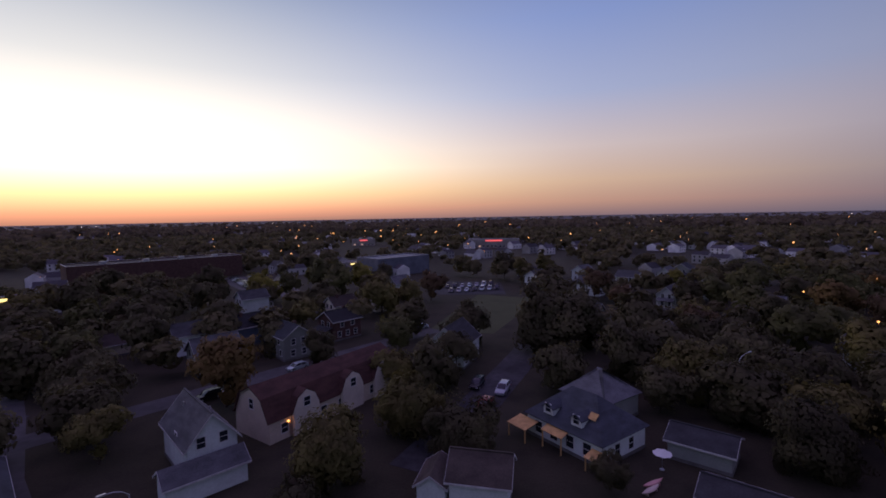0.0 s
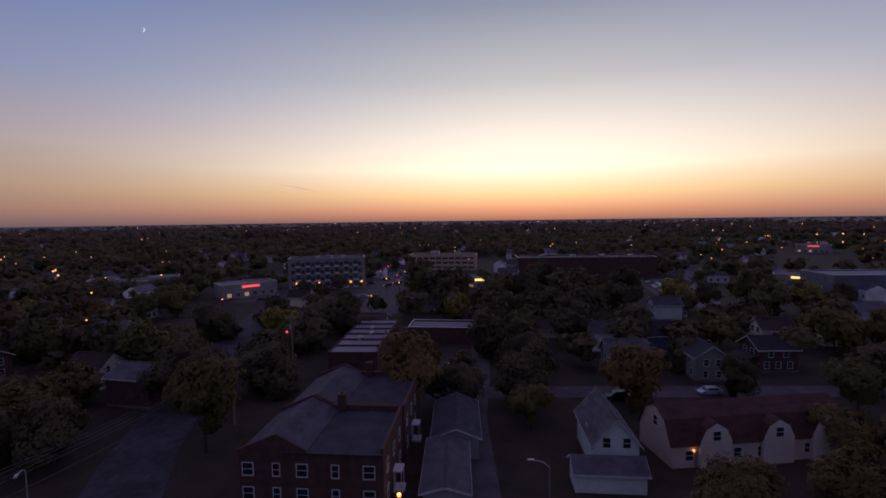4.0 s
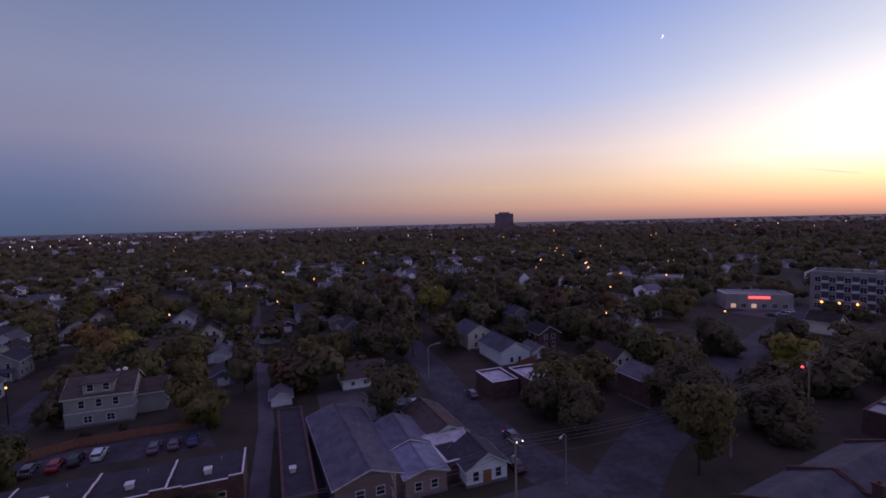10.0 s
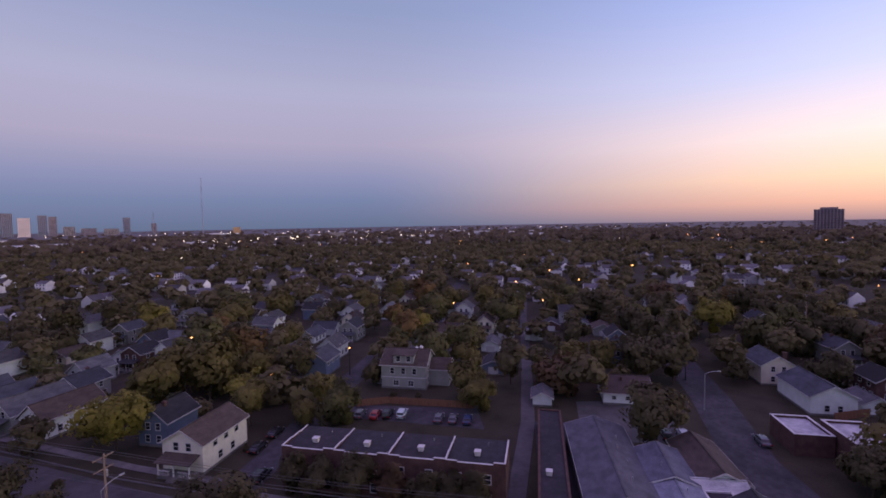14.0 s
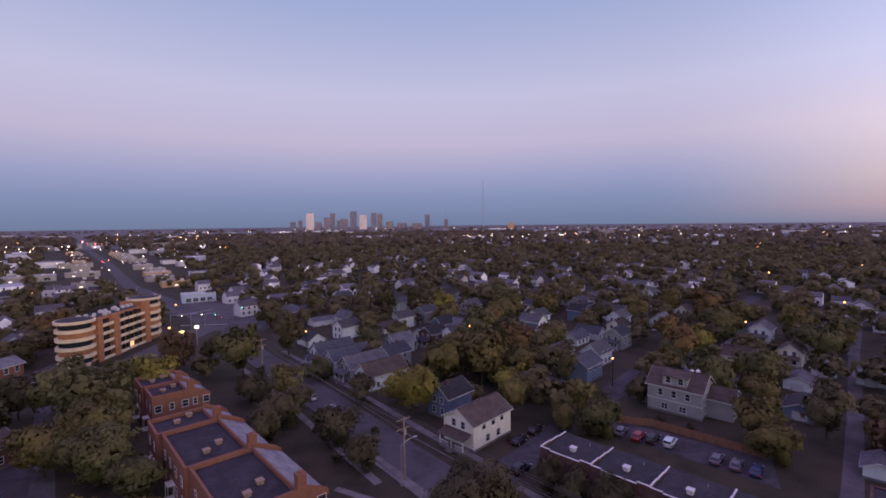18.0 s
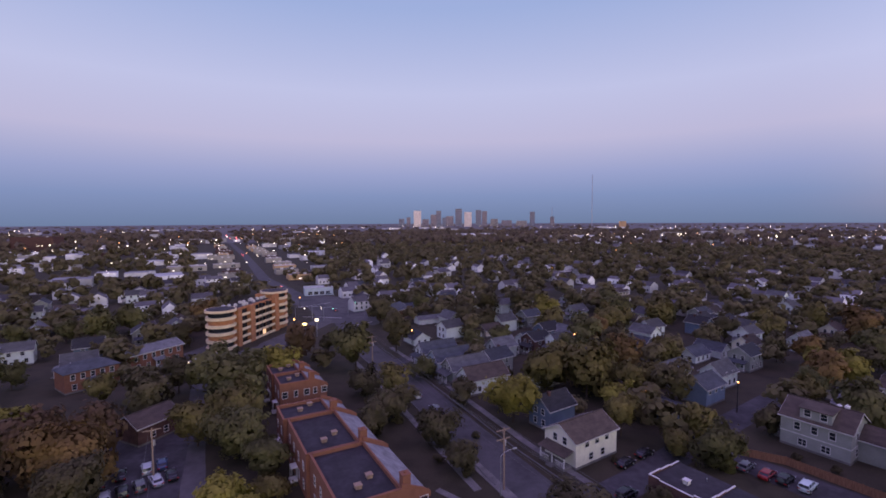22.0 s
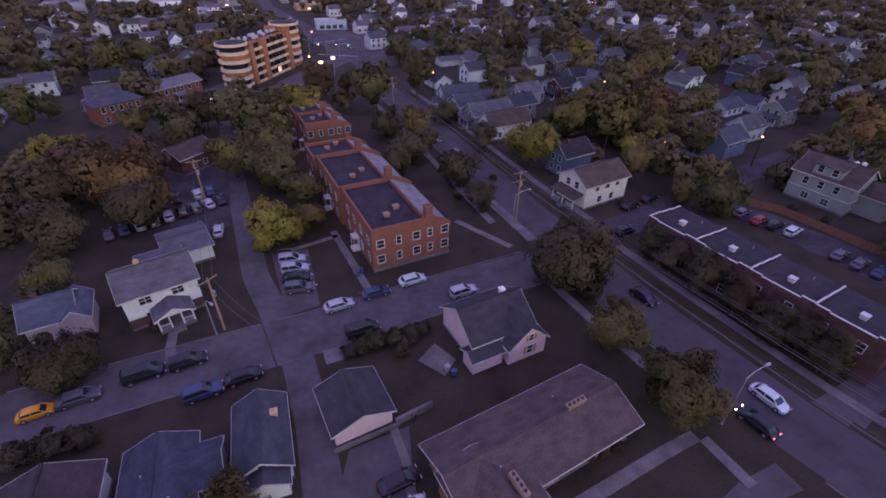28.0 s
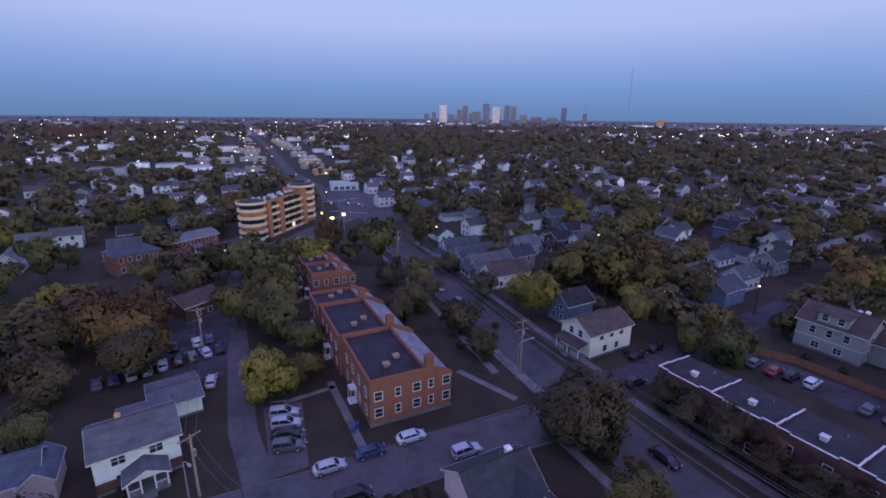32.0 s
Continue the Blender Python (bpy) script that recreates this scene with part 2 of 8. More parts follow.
FAR_WALL = material("far_wall", (0.6, 0.59, 0.59), 0.8, var=0.3, scale=45, fine=0.2, bump=0.0, island=0.5)
FAR_ROOF = material("far_roof", (0.085, 0.08, 0.09), 0.9, var=0.3, scale=45, fine=0.2, bump=0.0, island=0.5)


def glass_material():
    m = bpy.data.materials.new("window_glass")
    m.use_nodes = True
    b = m.node_tree.nodes["Principled BSDF"]
    b.inputs["Base Color"].default_value = (0.02, 0.024, 0.03, 1)
    b.inputs["Roughness"].default_value = 0.06
    b.inputs["Specular IOR Level"].default_value = 0.6
    return m


GLASS = glass_material()
SHOP_LIT = glow("shop_light", (1.0, 0.88, 0.68), 0.9)
LAMP_ORANGE = glow("sodium_lamp", (1.0, 0.4, 0.07), 4.5)
LAMP_WHITE = glow("white_lamp", (1.0, 0.86, 0.62), 7.0)
LAMP_RED = glow("red_lamp", (1.0, 0.05, 0.02), 4.0)
SIGN_YELLOW = glow("lit_sign", (1.0, 0.75, 0.2), 3.0)
SIGN_RED = glow("red_sign", (1.0, 0.06, 0.02), 2.2)
WINDOW_LIT = glow("lit_window", (1.0, 0.55, 0.2), 0.7)

# ---------------------------------------------------------------- building helpers
def bm_box(bm, x0, x1, y0, y1, z0, z1):
    v = [bm.verts.new((x, y, z)) for z in (z0, z1) for x, y in ((x0, y0), (x1, y0), (x1, y1), (x0, y1))]
    for f in ((3, 2, 1, 0), (4, 5, 6, 7), (0, 1, 5, 4), (1, 2, 6, 5), (2, 3, 7, 6), (3, 0, 4, 7)):
        bm.faces.new([v[i] for i in f])
    return v


def bm_tube(bm, p, q, r0, r1, n=8, cap=True):
    p, q = Vector(p), Vector(q)
    a = (q - p).normalized()
    s = a.orthogonal().normalized()
    t = a.cross(s)
    rings = []
    for c, r in ((p, r0), (q, r1)):
        rings.append([bm.verts.new(c + (s * math.cos(2 * math.pi * i / n) + t * math.sin(2 * math.pi * i / n)) * r) for i in range(n)])
    for i in range(n):
        bm.faces.new((rings[0][i], rings[0][(i + 1) % n], rings[1][(i + 1) % n], rings[1][i]))
    if cap:
        bm.faces.new(rings[0][::-1])
        bm.faces.new(rings[1])


def bm_prism(bm, pts, z0, z1):
    """An upright prism over a plan polygon, given counter-clockwise."""
    lo = [bm.verts.new((x, y, z0)) for x, y in pts]
    hi = [bm.verts.new((x, y, z1)) for x, y in pts]
    n = len(pts)
    bm.faces.new(lo[::-1])
    bm.faces.new(hi)
    for i in range(n):
        bm.faces.new((lo[i], lo[(i + 1) % n], hi[(i + 1) % n], hi[i]))


def bm_slab(bm, quad, thick):
    """A slab under a planar quad (corners counter-clockwise seen from its outer side)."""
    q = [Vector(p) for p in quad]
    n = (q[1] - q[0]).cross(q[-1] - q[0]).normalized() * thick
    a = [bm.verts.new(p) for p in q]
    b = [bm.verts.new(p - n) for p in q]
    k = len(q)
    bm.faces.new(a)
    bm.faces.new(b[::-1])
    for i in range(k):
        bm.faces.new((a[i], b[i], b[(i + 1) % k], a[(i + 1) % k]))


def to_mesh(name, bm, mat, smooth=False):
    me = bpy.data.meshes.new(name)
    bmesh.ops.recalc_face_normals(bm, faces=bm.faces)
    bm.to_mesh(me)
    bm.free()
    if mat:
        me.materials.append(mat)
    if smooth:
        me.polygons.foreach_set("use_smooth", [True] * len(me.polygons))
    return me


def part(name, bm, mat, parent, label="", at=None, colour=None, smooth=False):
    """Links a bmesh (or a ready mesh) as one mesh object under a thing or a part."""
    me = bm if isinstance(bm, bpy.types.Mesh) else to_mesh(name, bm, mat, smooth)
    ob = new(name, me)
    ob.parent = parent
    if at is not None:
        ob.matrix_basis = at
    if label:
        ob["label"] = label
    if colour:
        ob.color = (*colour, 1)
    return ob


def thing(name, m, label, category, group="", kind=""):
    ob = new(name)
    ob.empty_display_size = 0.5
    ob.matrix_basis = m
    return tagged(ob, label, category, group, kind)


def single(name, bm, mat, label, category, m=None, group="", kind="", colour=None, smooth=False):
    me = bm if isinstance(bm, bpy.types.Mesh) else to_mesh(name, bm, mat, smooth)
    ob = new(name, me)
    if m is not None:
        ob.matrix_basis = m
    if colour:
        ob.color = (*colour, 1)
    return tagged(ob, label, category, group, kind)


def mesh_np(name, verts, faces, mats, index=None):
    me = bpy.data.meshes.new(name)
    k = faces.shape[1]
    me.vertices.add(len(verts))
    me.vertices.foreach_set("co", np.ascontiguousarray(verts, dtype=np.float32).ravel())
    me.loops.add(faces.size)
    me.loops.foreach_set("vertex_index", faces.astype(np.int32).ravel())
    me.polygons.add(len(faces))
    me.polygons.foreach_set("loop_start", np.arange(0, faces.size, k, dtype=np.int32))
    for m in mats:
        me.materials.append(m)
    if index is not None:
        me.polygons.foreach_set("material_index", index.astype(np.int32))
    me.update(calc_edges=True)
    return me


MESHES = {}


def cached(key, make):
    if key not in MESHES:
        MESHES[key] = make()
    return MESHES[key]


def bm_grid(bm, xs, zs, solid, y0, y1):
    """A plate with openings: the cells of a grid that are solid, joined into one body."""
    front, back = {}, {}
    for i, x in enumerate(xs):
        for j, z in enumerate(zs):
            if any(solid(a, b) for a in (i - 1, i) for b in (j - 1, j) if 0 <= a < len(xs) - 1 and 0 <= b < len(zs) - 1):
                front[i, j], back[i, j] = bm.verts.new((x, y0, z)), bm.verts.new((x, y1, z))

    def is_solid(i, j):
        return 0 <= i < len(xs) - 1 and 0 <= j < len(zs) - 1 and solid(i, j)
    for i in range(len(xs) - 1):
        for j in range(len(zs) - 1):
            if not solid(i, j):
                continue
            c = ((i, j), (i + 1, j), (i + 1, j + 1), (i, j + 1))
            bm.faces.new([front[k] for k in c])
            bm.faces.new([back[k] for k in c[::-1]])
            for (di, dj), (p, r) in (((0, -1), (c[0], c[1])), ((1, 0), (c[1], c[2])), ((0, 1), (c[2], c[3])), ((-1, 0), (c[3], c[0]))):
                if not is_solid(i + di, j + dj):
                    bm.faces.new((front[r], front[p], back[p], back[r]))


def frame_mesh(w, h, mat=None):
    def make():
        bm = bmesh.new()
        b = 0.1
        zs = (-b - 0.04, 0.0, h / 2 - 0.03, h / 2 + 0.03, h, h + b)
        if w > 1.25:
            xs = (-w / 2 - b, -w / 2, -0.04, 0.04, w / 2, w / 2 + b)
            bm_grid(bm, xs, zs, lambda i, j: i in (0, 2, 4) or j in (0, 2, 4), -0.05, 0.03)
        else:
            bm_grid(bm, (-w / 2 - b, -w / 2, w / 2, w / 2 + b), zs, lambda i, j: i in (0, 2) or j in (0, 2, 4), -0.05, 0.03)
        return to_mesh("window", bm, mat or TRIM)
    return cached(("frame", round(w, 2), round(h, 2), mat.name if mat else ""), make)


def pane_mesh(w, h, mat):
    def make():
        bm = bmesh.new()
        bm_box(bm, -w / 2, w / 2, -0.02, 0.02, 0.0, h)
        return to_mesh("pane", bm, mat)
    return cached(("pane", round(w, 2), round(h, 2), mat.name), make)


def door_mesh(w, h):
    """A panelled door leaf with its casing, as one continuous moulded shell."""
    def make():
        bm = bmesh.new()
        xs = (-w / 2 - 0.1, -w / 2, -w * 0.38, -w * 0.36, w * 0.36, w * 0.38, w / 2, w / 2 + 0.1)
        zs, proud = [0.0], [0]
        for k in range(3):
            z = 0.2 + k * h * 0.31
            zs += [z - 0.02, z, z + h * 0.22, z + h * 0.22 + 0.02]
            proud += [0, 1, 1, 0]
        zs += [max(h, zs[-1] + 0.02), max(h, zs[-1] + 0.02) + 0.1]
        proud += [0, 0]
        grid = [[bm.verts.new((x, -0.08 if i in (0, 7) or j == len(zs) - 1 else -0.07 if proud[j] and i in (3, 4) else -0.05, z)) for i, x in enumerate(xs)] for j, z in enumerate(zs)]
        for r0, r1 in zip(grid, grid[1:]):
            for i in range(7):
                bm.faces.new((r0[i], r0[i + 1], r1[i + 1], r1[i]))
        rim = grid[0] + [r[-1] for r in grid[1:]] + grid[-1][-2::-1] + [r[0] for r in grid[-2:0:-1]]
        back = [bm.verts.new((v.co.x, 0.03, v.co.z)) for v in rim]
        n = len(rim)
        for i in range(n):
            bm.faces.new((rim[i], back[i], back[(i + 1) % n], rim[(i + 1) % n]))
        return to_mesh("door", bm, SIDING)
    return cached(("door", round(w, 2), round(h, 2)), make)


def side_pose(side, along, z, w, d):
    """The pose of an opening on one side of a w by d block: its outward way is local -y."""
    if side == "s":
        return pose(along, -d / 2, z)
    if side == "n":
        return pose(-along, d / 2, z, 0, 0, 180)
    if side == "e":
        return pose(w / 2, along, z, 0, 0, 90)
    return pose(-w / 2, -along, z, 0, 0, -90)


def add_windows(root, w, d, windows, frame_mat=None):
    for item in windows:
        side, along, z, ww, wh = item[:5]
        lit = len(item) > 5 and item[5]
        win = part("window", frame_mesh(ww, wh, frame_mat), None, root, at=side_pose(side, along, z, w, d))
        part("pane", pane_mesh(ww, wh, WINDOW_LIT if lit else GLASS), None, win)


def add_doors(root, w, d, doors):
    for item in doors:
        side, along, z, ww, wh, colour = item
        part("door", door_mesh(ww, wh), None, root, at=side_pose(side, along, z, w, d), colour=colour)


def gable_roof_bm(w, d, h, rise, over=0.45, thick=0.16, hip=0.0, lift=0.0):
    """Roof over a w by d block with its ridge along x; hip > 0 pulls the ridge's ends in."""
    bm = bmesh.new()
    X, Y = w / 2 + (over if not hip else over), d / 2 + over
    s = rise / (d / 2)
    ze, zr = h - s * over + thick + lift, h + rise + thick + lift
    if hip:
        r = w / 2 - hip
        bm_slab(bm, ((-X, -Y, ze), (X, -Y, ze), (r, 0, zr), (-r, 0, zr)), thick)
        bm_slab(bm, ((X, Y, ze), (-X, Y, ze), (-r, 0, zr), (r, 0, zr)), thick)
        bm_slab(bm, ((X, -Y, ze), (X, Y, ze), (r, 0, zr)), thick)
        bm_slab(bm, ((-X, Y, ze), (-X, -Y, ze), (-r, 0, zr)), thick)
    else:
        bm_slab(bm, ((-X, -Y, ze), (X, -Y, ze), (X, 0, zr), (-X, 0, zr)), thick)
        bm_slab(bm, ((X, Y, ze), (-X, Y, ze), (-X, 0, zr), (X, 0, zr)), thick)
    return bm


def gable_wall_bm(w, d, h, rise, hip=False):
    bm = bmesh.new()
    if hip:
        bm_box(bm, -w / 2, w / 2, -d / 2, d / 2, 0, h)
        return bm
    prof = ((-d / 2, 0), (d / 2, 0), (d / 2, h), (0, h + rise), (-d / 2, h))
    a = [bm.verts.new((-w / 2, y, z)) for y, z in prof]
    b = [bm.verts.new((w / 2, y, z)) for y, z in prof]
    bm.faces.new(a[::-1])
    bm.faces.new(b)
    for i in range(5):
        bm.faces.new((a[i], a[(i + 1) % 5], b[(i + 1) % 5], b[i]))
    return bm


def fascia_bm(w, d, h, rise, over=0.45):
    """One pale board running along the eaves and the sloping gable edges."""
    bm = bmesh.new()
    s = rise / (d / 2)
    X, Y = w / 2 + over, d / 2 + over
    ze, zr = h - s * over + 0.16, h + rise + 0.16
    st = ((-X, -Y, ze), (X, -Y, ze), (X, 0, zr), (X, Y, ze), (-X, Y, ze), (-X, 0, zr))
    rings = []
    for x, y, z in st:
        ox, oy = 0.035 * (1 if x > 0 else -1), 0.035 * ((y > 0) - (y < 0))
        rings.append([bm.verts.new(p) for p in ((x, y, z - 0.24), (x + ox, y + oy, z - 0.24), (x + ox, y + oy, z + 0.004), (x, y, z + 0.004))])
    for i in range(6):
        a, b = rings[i], rings[(i + 1) % 6]
        for k in range(4):
            bm.faces.new((a[k], b[k], b[(k + 1) % 4], a[(k + 1) % 4]))
    return bm


def chimney_bm(s=0.7, top=2.0, z0=0.0):
    bm = bmesh.new()
    bm_box(bm, -s / 2, s / 2, -s / 2, s / 2, z0, top)
    bm_box(bm, -s / 2 - 0.07, s / 2 + 0.07, -s / 2 - 0.07, s / 2 + 0.07, top, top + 0.16)
    bm_tube(bm, (0, 0, top + 0.16), (0, 0, top + 0.42), s * 0.22, s * 0.2, 8)
    return bm


def house(name, x, y, rot, w, d, h, rise, wall, roof, label, windows=(), doors=(), chimneys=(), porch=None, hip=0.0, dormers=(), wall_mat=None, over=0.45,
          category="house", group="", pipes=(), trim=True, wings=()):
    """A house with its ridge along local x. wall, roof: colours."""
    root = thing(name, pose(x, y, 0, 0, 0, rot), label, category, group)
    wm = wall_mat or SIDING
    part("wall", gable_wall_bm(w, d, h, rise, bool(hip)), wm, root, colour=wall)
    part("roof", gable_roof_bm(w, d, h, rise, over, hip=hip), SHINGLE, root, colour=roof)
    if trim and not hip:
        part("fascia", fascia_bm(w, d, h, rise, over), FASCIA, root)
    bm = bmesh.new()
    bm_box(bm, -w / 2 - 0.06, w / 2 + 0.06, -d / 2 - 0.06, d / 2 + 0.06, 0.0, 0.45)
    part("plinth", bm, CONCRETE, root)
    if not hip:
        bm = bmesh.new()
        bm_box(bm, -w / 2 - over, w / 2 + over, -0.14, 0.14, h + rise + 0.1, h + rise + 0.24)
        part("ridge_cap", bm, SHINGLE, root, colour=tuple(c * 0.8 for c in roof))
    add_windows(root, w, d, windows)
    add_doors(root, w, d, doors)
    for cx, cy, s, extra, mat in chimneys:
        zr = h + rise * max(0.0, 1 - abs(cy) / (d / 2))
        part("chimney", chimney_bm(s, zr + extra, max(0.0, zr - 2.0) if abs(cy) < d / 2 else 0.0), mat, root, at=pose(cx, cy, 0))
    for cx, cy in pipes:
        zr = h + rise * max(0.0, 1 - abs(cy) / (d / 2))
        bm = bmesh.new()
        bm_tube(bm, (0, 0, 0), (0, 0, 0.9), 0.09, 0.09, 8)
        part("vent_pipe", bm, METAL, root, at=pose(cx, cy, zr - 0.2))
    if porch:
        side, along, pw, pd, ph = porch
        pr = part("porch", porch_bm(pw, pd, ph), TRIM, root, at=side_pose(side, along, 0, w, d))
        part("porch_roof", porch_roof_bm(pw, pd, ph), SHINGLE, pr, colour=roof)
        bm = bmesh.new()
        bm_box(bm, -pw / 2, pw / 2, -pd, 0, 0, 0.5)
        part("porch_floor", bm, CONCRETE, pr)
        bm = bmesh.new()
        for k in range(3):
            bm_box(bm, -0.8, 0.8, -pd - 0.3 * (k + 1), -pd - 0.3 * k, 0, 0.5 - 0.16 * k - 0.02)
        part("steps", bm, CONCRETE, pr)
    for side, along, dw, dh, z, depth in dormers:
        add_dormer(root, w, d, side, along, dw, dh, z, depth, wall, roof, wm)
    for wx, wy, wrot, ww, wd, wh, wrise in wings:
        wg = part("wing", gable_wall_bm(ww, wd, wh, wrise), wm, root, at=pose(wx, wy, 0, 0, 0, wrot), colour=wall)
        part("wing_roof", gable_roof_bm(ww, wd, wh, wrise, 0.35), SHINGLE, wg, colour=roof)
        part("wing_fascia", fascia_bm(ww, wd, wh, wrise, 0.35), FASCIA, wg)
    return root


def porch_bm(pw, pd, ph):
    bm = bmesh.new()
    n = 3 if pw > 3.5 else 2
    for k in range(n):
        cx = -pw / 2 + 0.15 + k * (pw - 0.3) / (n - 1)
        bm_box(bm, cx - 0.1, cx + 0.1, -pd + 0.08, -pd + 0.28, 0.5, ph)
    bm_box(bm, -pw / 2, pw / 2, -pd + 0.1, -pd + 0.26, ph, ph + 0.2)
    for k in range(int(pw / 0.3)):
        cx = -pw / 2 + 0.15 + k * 0.3
        if abs(cx) > 0.8:
            bm_box(bm, cx - 0.025, cx + 0.025, -pd + 0.15, -pd + 0.2, 0.5, 1.35)
    for x0, x1 in ((-pw / 2, -0.8), (0.8, pw / 2)):
        bm_box(bm, x0, x1, -pd + 0.12, -pd + 0.22, 1.35, 1.43)
    return bm


def porch_roof_bm(pw, pd, ph):
    bm = bmesh.new()
    X = pw / 2 + 0.3
    bm_slab(bm, ((-X, -pd - 0.3, ph + 0.25), (X, -pd - 0.3, ph + 0.25), (X, 0.0, ph + 1.0), (-X, 0.0, ph + 1.0)), 0.14)
    return bm


def add_dormer(root, w, d, side, along, dw, dh, z, depth, wall, roof, wm):
    at = side_pose(side, along, z, w, d) @ pose(0, depth / 2 + 0.25, 0, 0, 0, 90)
    rise = dw * 0.34
    dm = part("dormer", gable_wall_bm(depth, dw, dh, rise), wm, root, at=at, colour=wall)
    part("dormer_roof", gable_roof_bm(depth, dw, dh, rise, 0.25, 0.12), SHINGLE, dm, colour=roof)
    part("dormer_window", frame_mesh(0.9, 1.1), None, dm, at=pose(-depth / 2, 0, dh * 0.35, 0, 0, -90))
    part("dormer_pane", pane_mesh(0.9, 1.1, GLASS), None, dm, at=pose(-depth / 2 - 0.01, 0, dh * 0.35, 0, 0, -90))


def vent_bm(s=0.8, h=0.6):
    bm = bmesh.new()
    bm_box(bm, -s / 2, s / 2, -s / 2, s / 2, 0, h)
    bm_box(bm, -s / 2 - 0.12, s / 2 + 0.12, -s / 2 - 0.12, s / 2 + 0.12, h, h + 0.14)
    for k in range(3):
        bm_box(bm, -s / 2 - 0.03, s / 2 + 0.03, -s / 2 - 0.03, s / 2 + 0.03, 0.12 + k * 0.16, 0.17 + k * 0.16)
    return bm


def flat_building(name, x, y, rot, w, d, h, wall_mat, label, windows=(), doors=(), roof_mat=None, parapet=0.5, coping=None, bays=1, vents=(), units=(), category="building", wall=None,
                  frame_mat=None):
    root = thing(name, pose(x, y, 0, 0, 0, rot), label, category)
    bm = bmesh.new()
    bm_box(bm, -w / 2, w / 2, -d / 2, d / 2, 0, h)
    part("wall", bm, wall_mat, root, colour=wall)
    bm = bmesh.new()
    bm_box(bm, -w / 2 + 0.3, w / 2 - 0.3, -d / 2 + 0.3, d / 2 - 0.3, h, h + 0.06)
    part("roof", bm, roof_mat or FLAT_ROOF, root)
    for nm, b in (("parapet", (-w / 2, w / 2, -d / 2, -d / 2 + 0.3)), ("parapet", (-w / 2, w / 2, d / 2 - 0.3, d / 2)), ("parapet", (-w / 2, -w / 2 + 0.3, -d / 2 + 0.3, d / 2 - 0.3)),
                  ("parapet", (w / 2 - 0.3, w / 2, -d / 2 + 0.3, d / 2 - 0.3))):
        bm = bmesh.new()
        bm_box(bm, *b, h, h + parapet)
        p = part(nm, bm, wall_mat, root, colour=wall)
        bm = bmesh.new()
        bm_box(bm, b[0] - 0.06, b[1] + 0.06, b[2] - 0.06, b[3] + 0.06, h + parapet, h + parapet + 0.09)
        part("coping", bm, coping or COPING, p)
    for k in range(1, bays):
        cx = -w / 2 + k * w / bays
        bm = bmesh.new()
        bm_box(bm, cx - 0.15, cx + 0.15, -d / 2 + 0.3, d / 2 - 0.3, h, h + parapet + 0.15)
        p = part("party_wall", bm, wall_mat, root, colour=wall)
        bm = bmesh.new()
        bm_box(bm, cx - 0.18, cx + 0.18, -d / 2 + 0.24, d / 2 - 0.24, h + parapet + 0.15, h + parapet + 0.25)
        part("coping", bm, coping or COPING, p)
    for vx, vy in vents:
        part("roof_vent", cached("vent", lambda: to_mesh("roof_vent", vent_bm(), COPING)), None, root, at=pose(vx, vy, h + 0.05))
    for ux, uy, uw, ud, uh in units:
        bm = bmesh.new()
        bm_box(bm, -uw / 2, uw / 2, -ud / 2, ud / 2, 0, uh)
        bm_tube(bm, (0, 0, uh), (0, 0, uh + 0.12), min(uw, ud) * 0.36, min(uw, ud) * 0.36, 12)
        part("air_unit", bm, METAL, root, at=pose(ux, uy, h + 0.06))
    add_windows(root, w, d, windows, frame_mat)
    add_doors(root, w, d, doors)
    return root


def row(side, n, span, z, w, h, lit=()):
    """n like windows evenly along one side."""
    return [(side, -span / 2 + (i + 0.5) * span / n, z, w, h, i in lit) for i in range(n)]


# ---------------------------------------------------------------- cars
def car_parts(kind):
    """Profiles (x along the car, z) of hull and cabin."""
    if kind == "suv":
        L, W = 4.7, 1.9
        hull = ((-2.32, 0.3), (-2.35, 0.75), (-2.25, 1.02), (0.85, 1.05), (1.95, 0.95), (2.3, 0.75), (2.35, 0.42), (2.25, 0.28))
        cabin = ((-2.2, 1.0), (-1.95, 1.62), (-1.6, 1.72), (0.15, 1.7), (0.55, 1.55), (1.15, 1.02))
    elif kind == "van":
        L, W = 5.1, 2.0
        hull = ((-2.5, 0.32), (-2.55, 0.9), (-2.5, 1.12), (1.3, 1.12), (2.3, 0.95), (2.52, 0.7), (2.5, 0.35))
        cabin = ((-2.48, 1.1), (-2.35, 1.8), (-2.1, 1.95), (0.7, 1.93), (1.05, 1.8), (1.85, 1.08))
    else:
        L, W = 4.7, 1.82
        hull = ((-2.28, 0.28), (-2.38, 0.55), (-2.34, 0.82), (-2.2, 0.96), (-1.7, 1.0), (0.95, 0.97), (1.6, 0.9), (2.1, 0.78), (2.33, 0.62), (2.37, 0.4), (2.25, 0.24))
        cabin = ((-1.95, 0.93), (-1.25, 1.33), (-0.85, 1.43), (-0.2, 1.46), (0.25, 1.42), (0.6, 1.32), (1.4, 0.92))
    return L, W, hull, cabin


